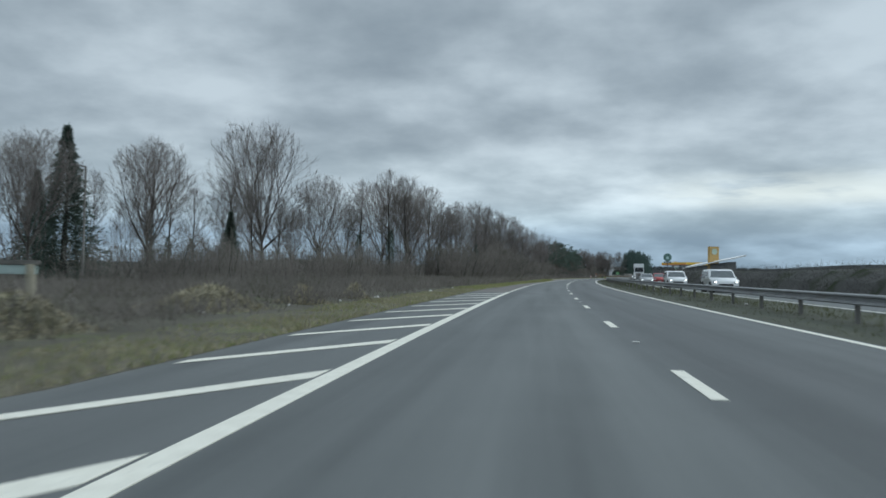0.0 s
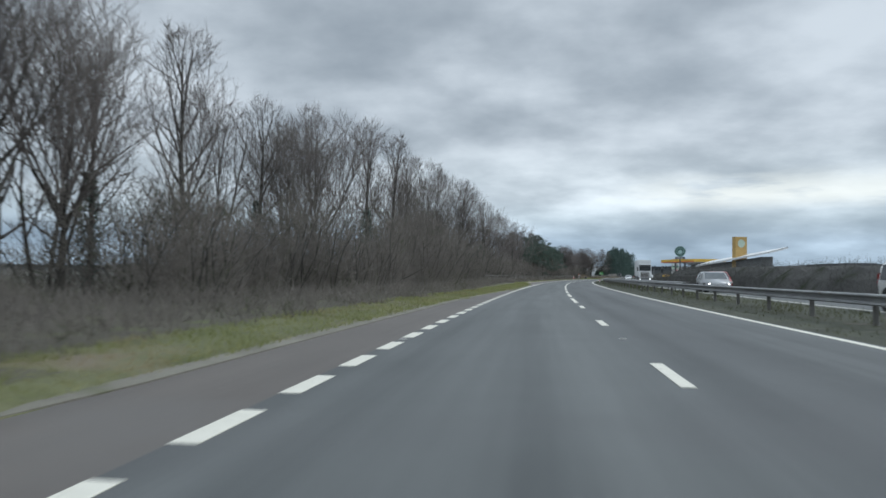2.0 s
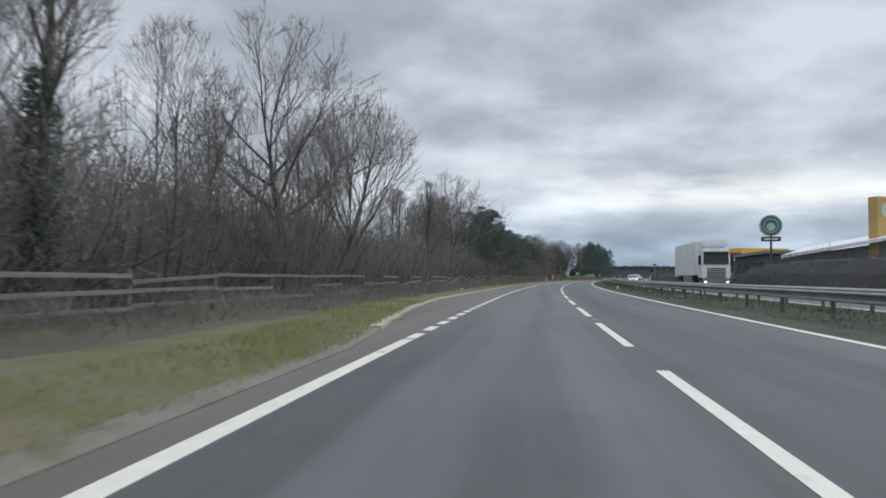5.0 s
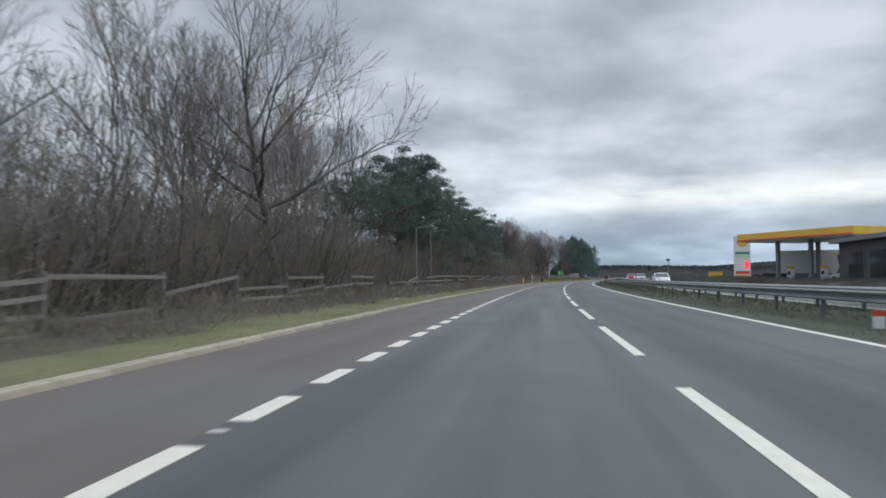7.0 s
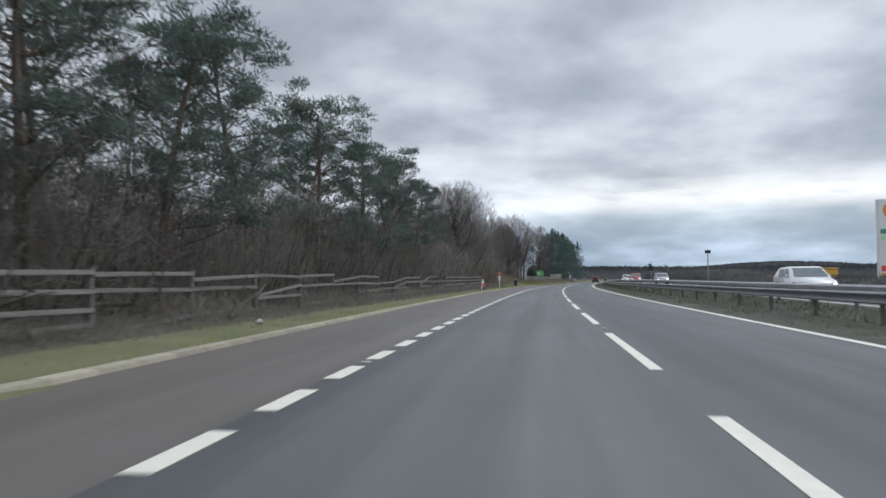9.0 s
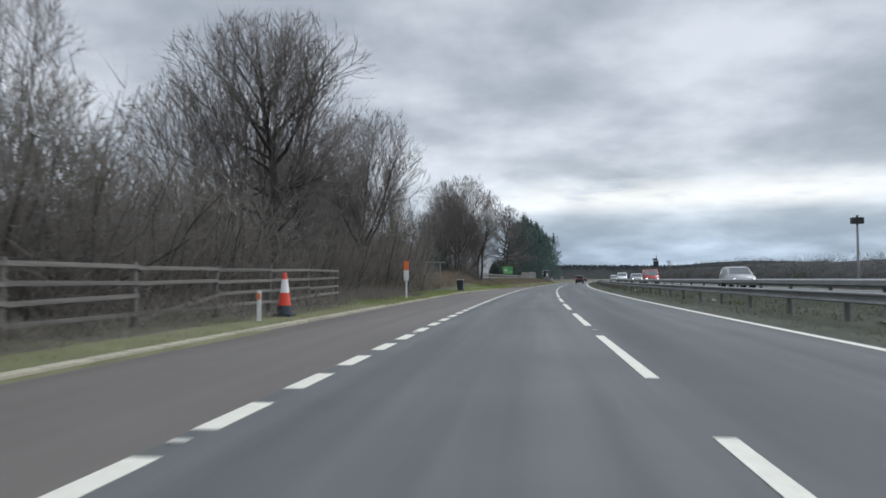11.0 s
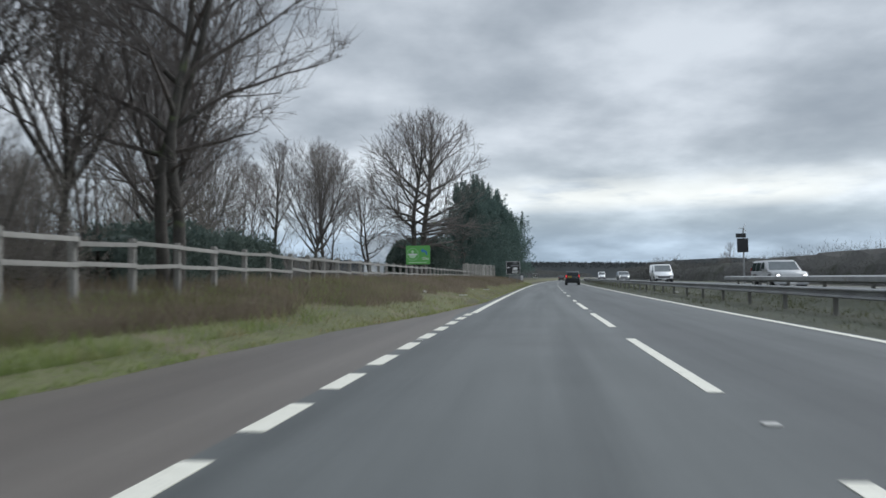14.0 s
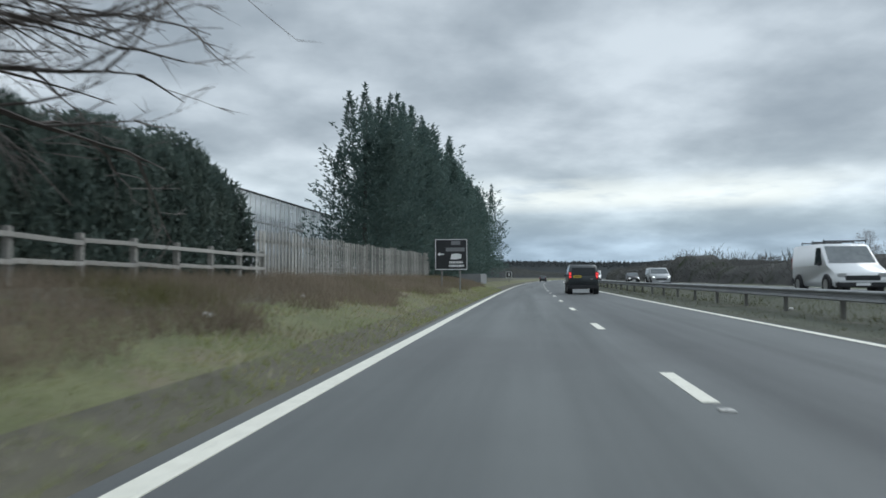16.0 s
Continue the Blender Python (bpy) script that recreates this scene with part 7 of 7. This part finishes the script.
# ---- litter ----
LR = random.Random(12)
LIT = []
for k in range(3):
    bm = bmesh.new()
    bmesh.ops.create_icosphere(bm, subdivisions=1, radius=0.11)
    for q in bm.verts:
        q.co = Vector((q.co.x * LR.uniform(0.7, 1.5), q.co.y * LR.uniform(0.6, 1.2), max(-0.05, q.co.z * LR.uniform(0.3, 0.9))))
    ob = part("litter", bm, LITTER)
    tagged(ob, "crumpled pale scrap of litter on the verge", "litter", "scraps of litter")
    LIT.append(ob)
for k, (s, l) in enumerate([(14, -8.0), (18, -7.6), (22, -7.4), (26, -7.2), (33, -7.5), (37, -7.0), (46, -7.1), (52, -7.6), (191.7, -7.5), (222.2, -7.5), (262, -7.5), (398.2, -7.6), (404, -7.2), (411.4, -5.9), (420, -6.0), (424, -5.2), (431.2, -5.7), (432.7, -5.7), (446, -5.8), (452, -6.3), (457, -5.5),
                           (30, 6.2), (60, 6.6), (92, 6.9), (120, 6.4), (176, 6.0), (190, 6.1), (194, 6.5), (205, 6.6), (240, 6.4), (246, 6.7), (250, 6.2), (256, 6.6), (318, 6.3), (335, 6.5), (352, 6.6), (357, 6.3), (362, 6.7), (366, 6.5), (400, 6.4), (430, 6.6), (444, 6.1), (460, 6.4)]):
    m = at(s, l, float(height(s, l)) + 0.05, LR.uniform(0, 360)) @ Matrix.Rotation(LR.uniform(-0.4, 0.4), 4, "X")
    sc = LR.uniform(0.4, 1.1)
    ob = LIT[k] if k < 3 else copy_thing(LIT[k % 3], m)
    ob.matrix_world = m @ Matrix.Diagonal((sc, sc, sc, 1))
for s, l, turn, n in ((427.7, -4.75, 75, 0.42), (414.3, -4.7, 80, 0.36), (432.0, -5.6, 50, 0.3)):
    lath = thing("broken_lath", at(s, l, float(height(s, l)) + 0.09, turn), "broken pale painted lath lying in the grass", "lath", "broken laths on the verge")
    boxed("lath", WHITE, lath, (-0.03, 0.03, -n / 2, n / 2, -0.02, 0.01), 0.006)
mk = thing("hazard_plate", at(205.6, 5.05, 0.0), "small white and red reflector plate under the barrier", "marker")
boxed("plate", WHITE, mk, (-0.11, 0.11, -0.02, 0.02, 0.05, 0.29), 0.01)
boxed("red_edge", RED, mk, (-0.11, 0.11, -0.02, 0.02, 0.293, 0.40), 0.008)
rod("stake", POST_STEEL, mk, (0, 0.035, -0.2), (0, 0.035, 0.36), 0.012)
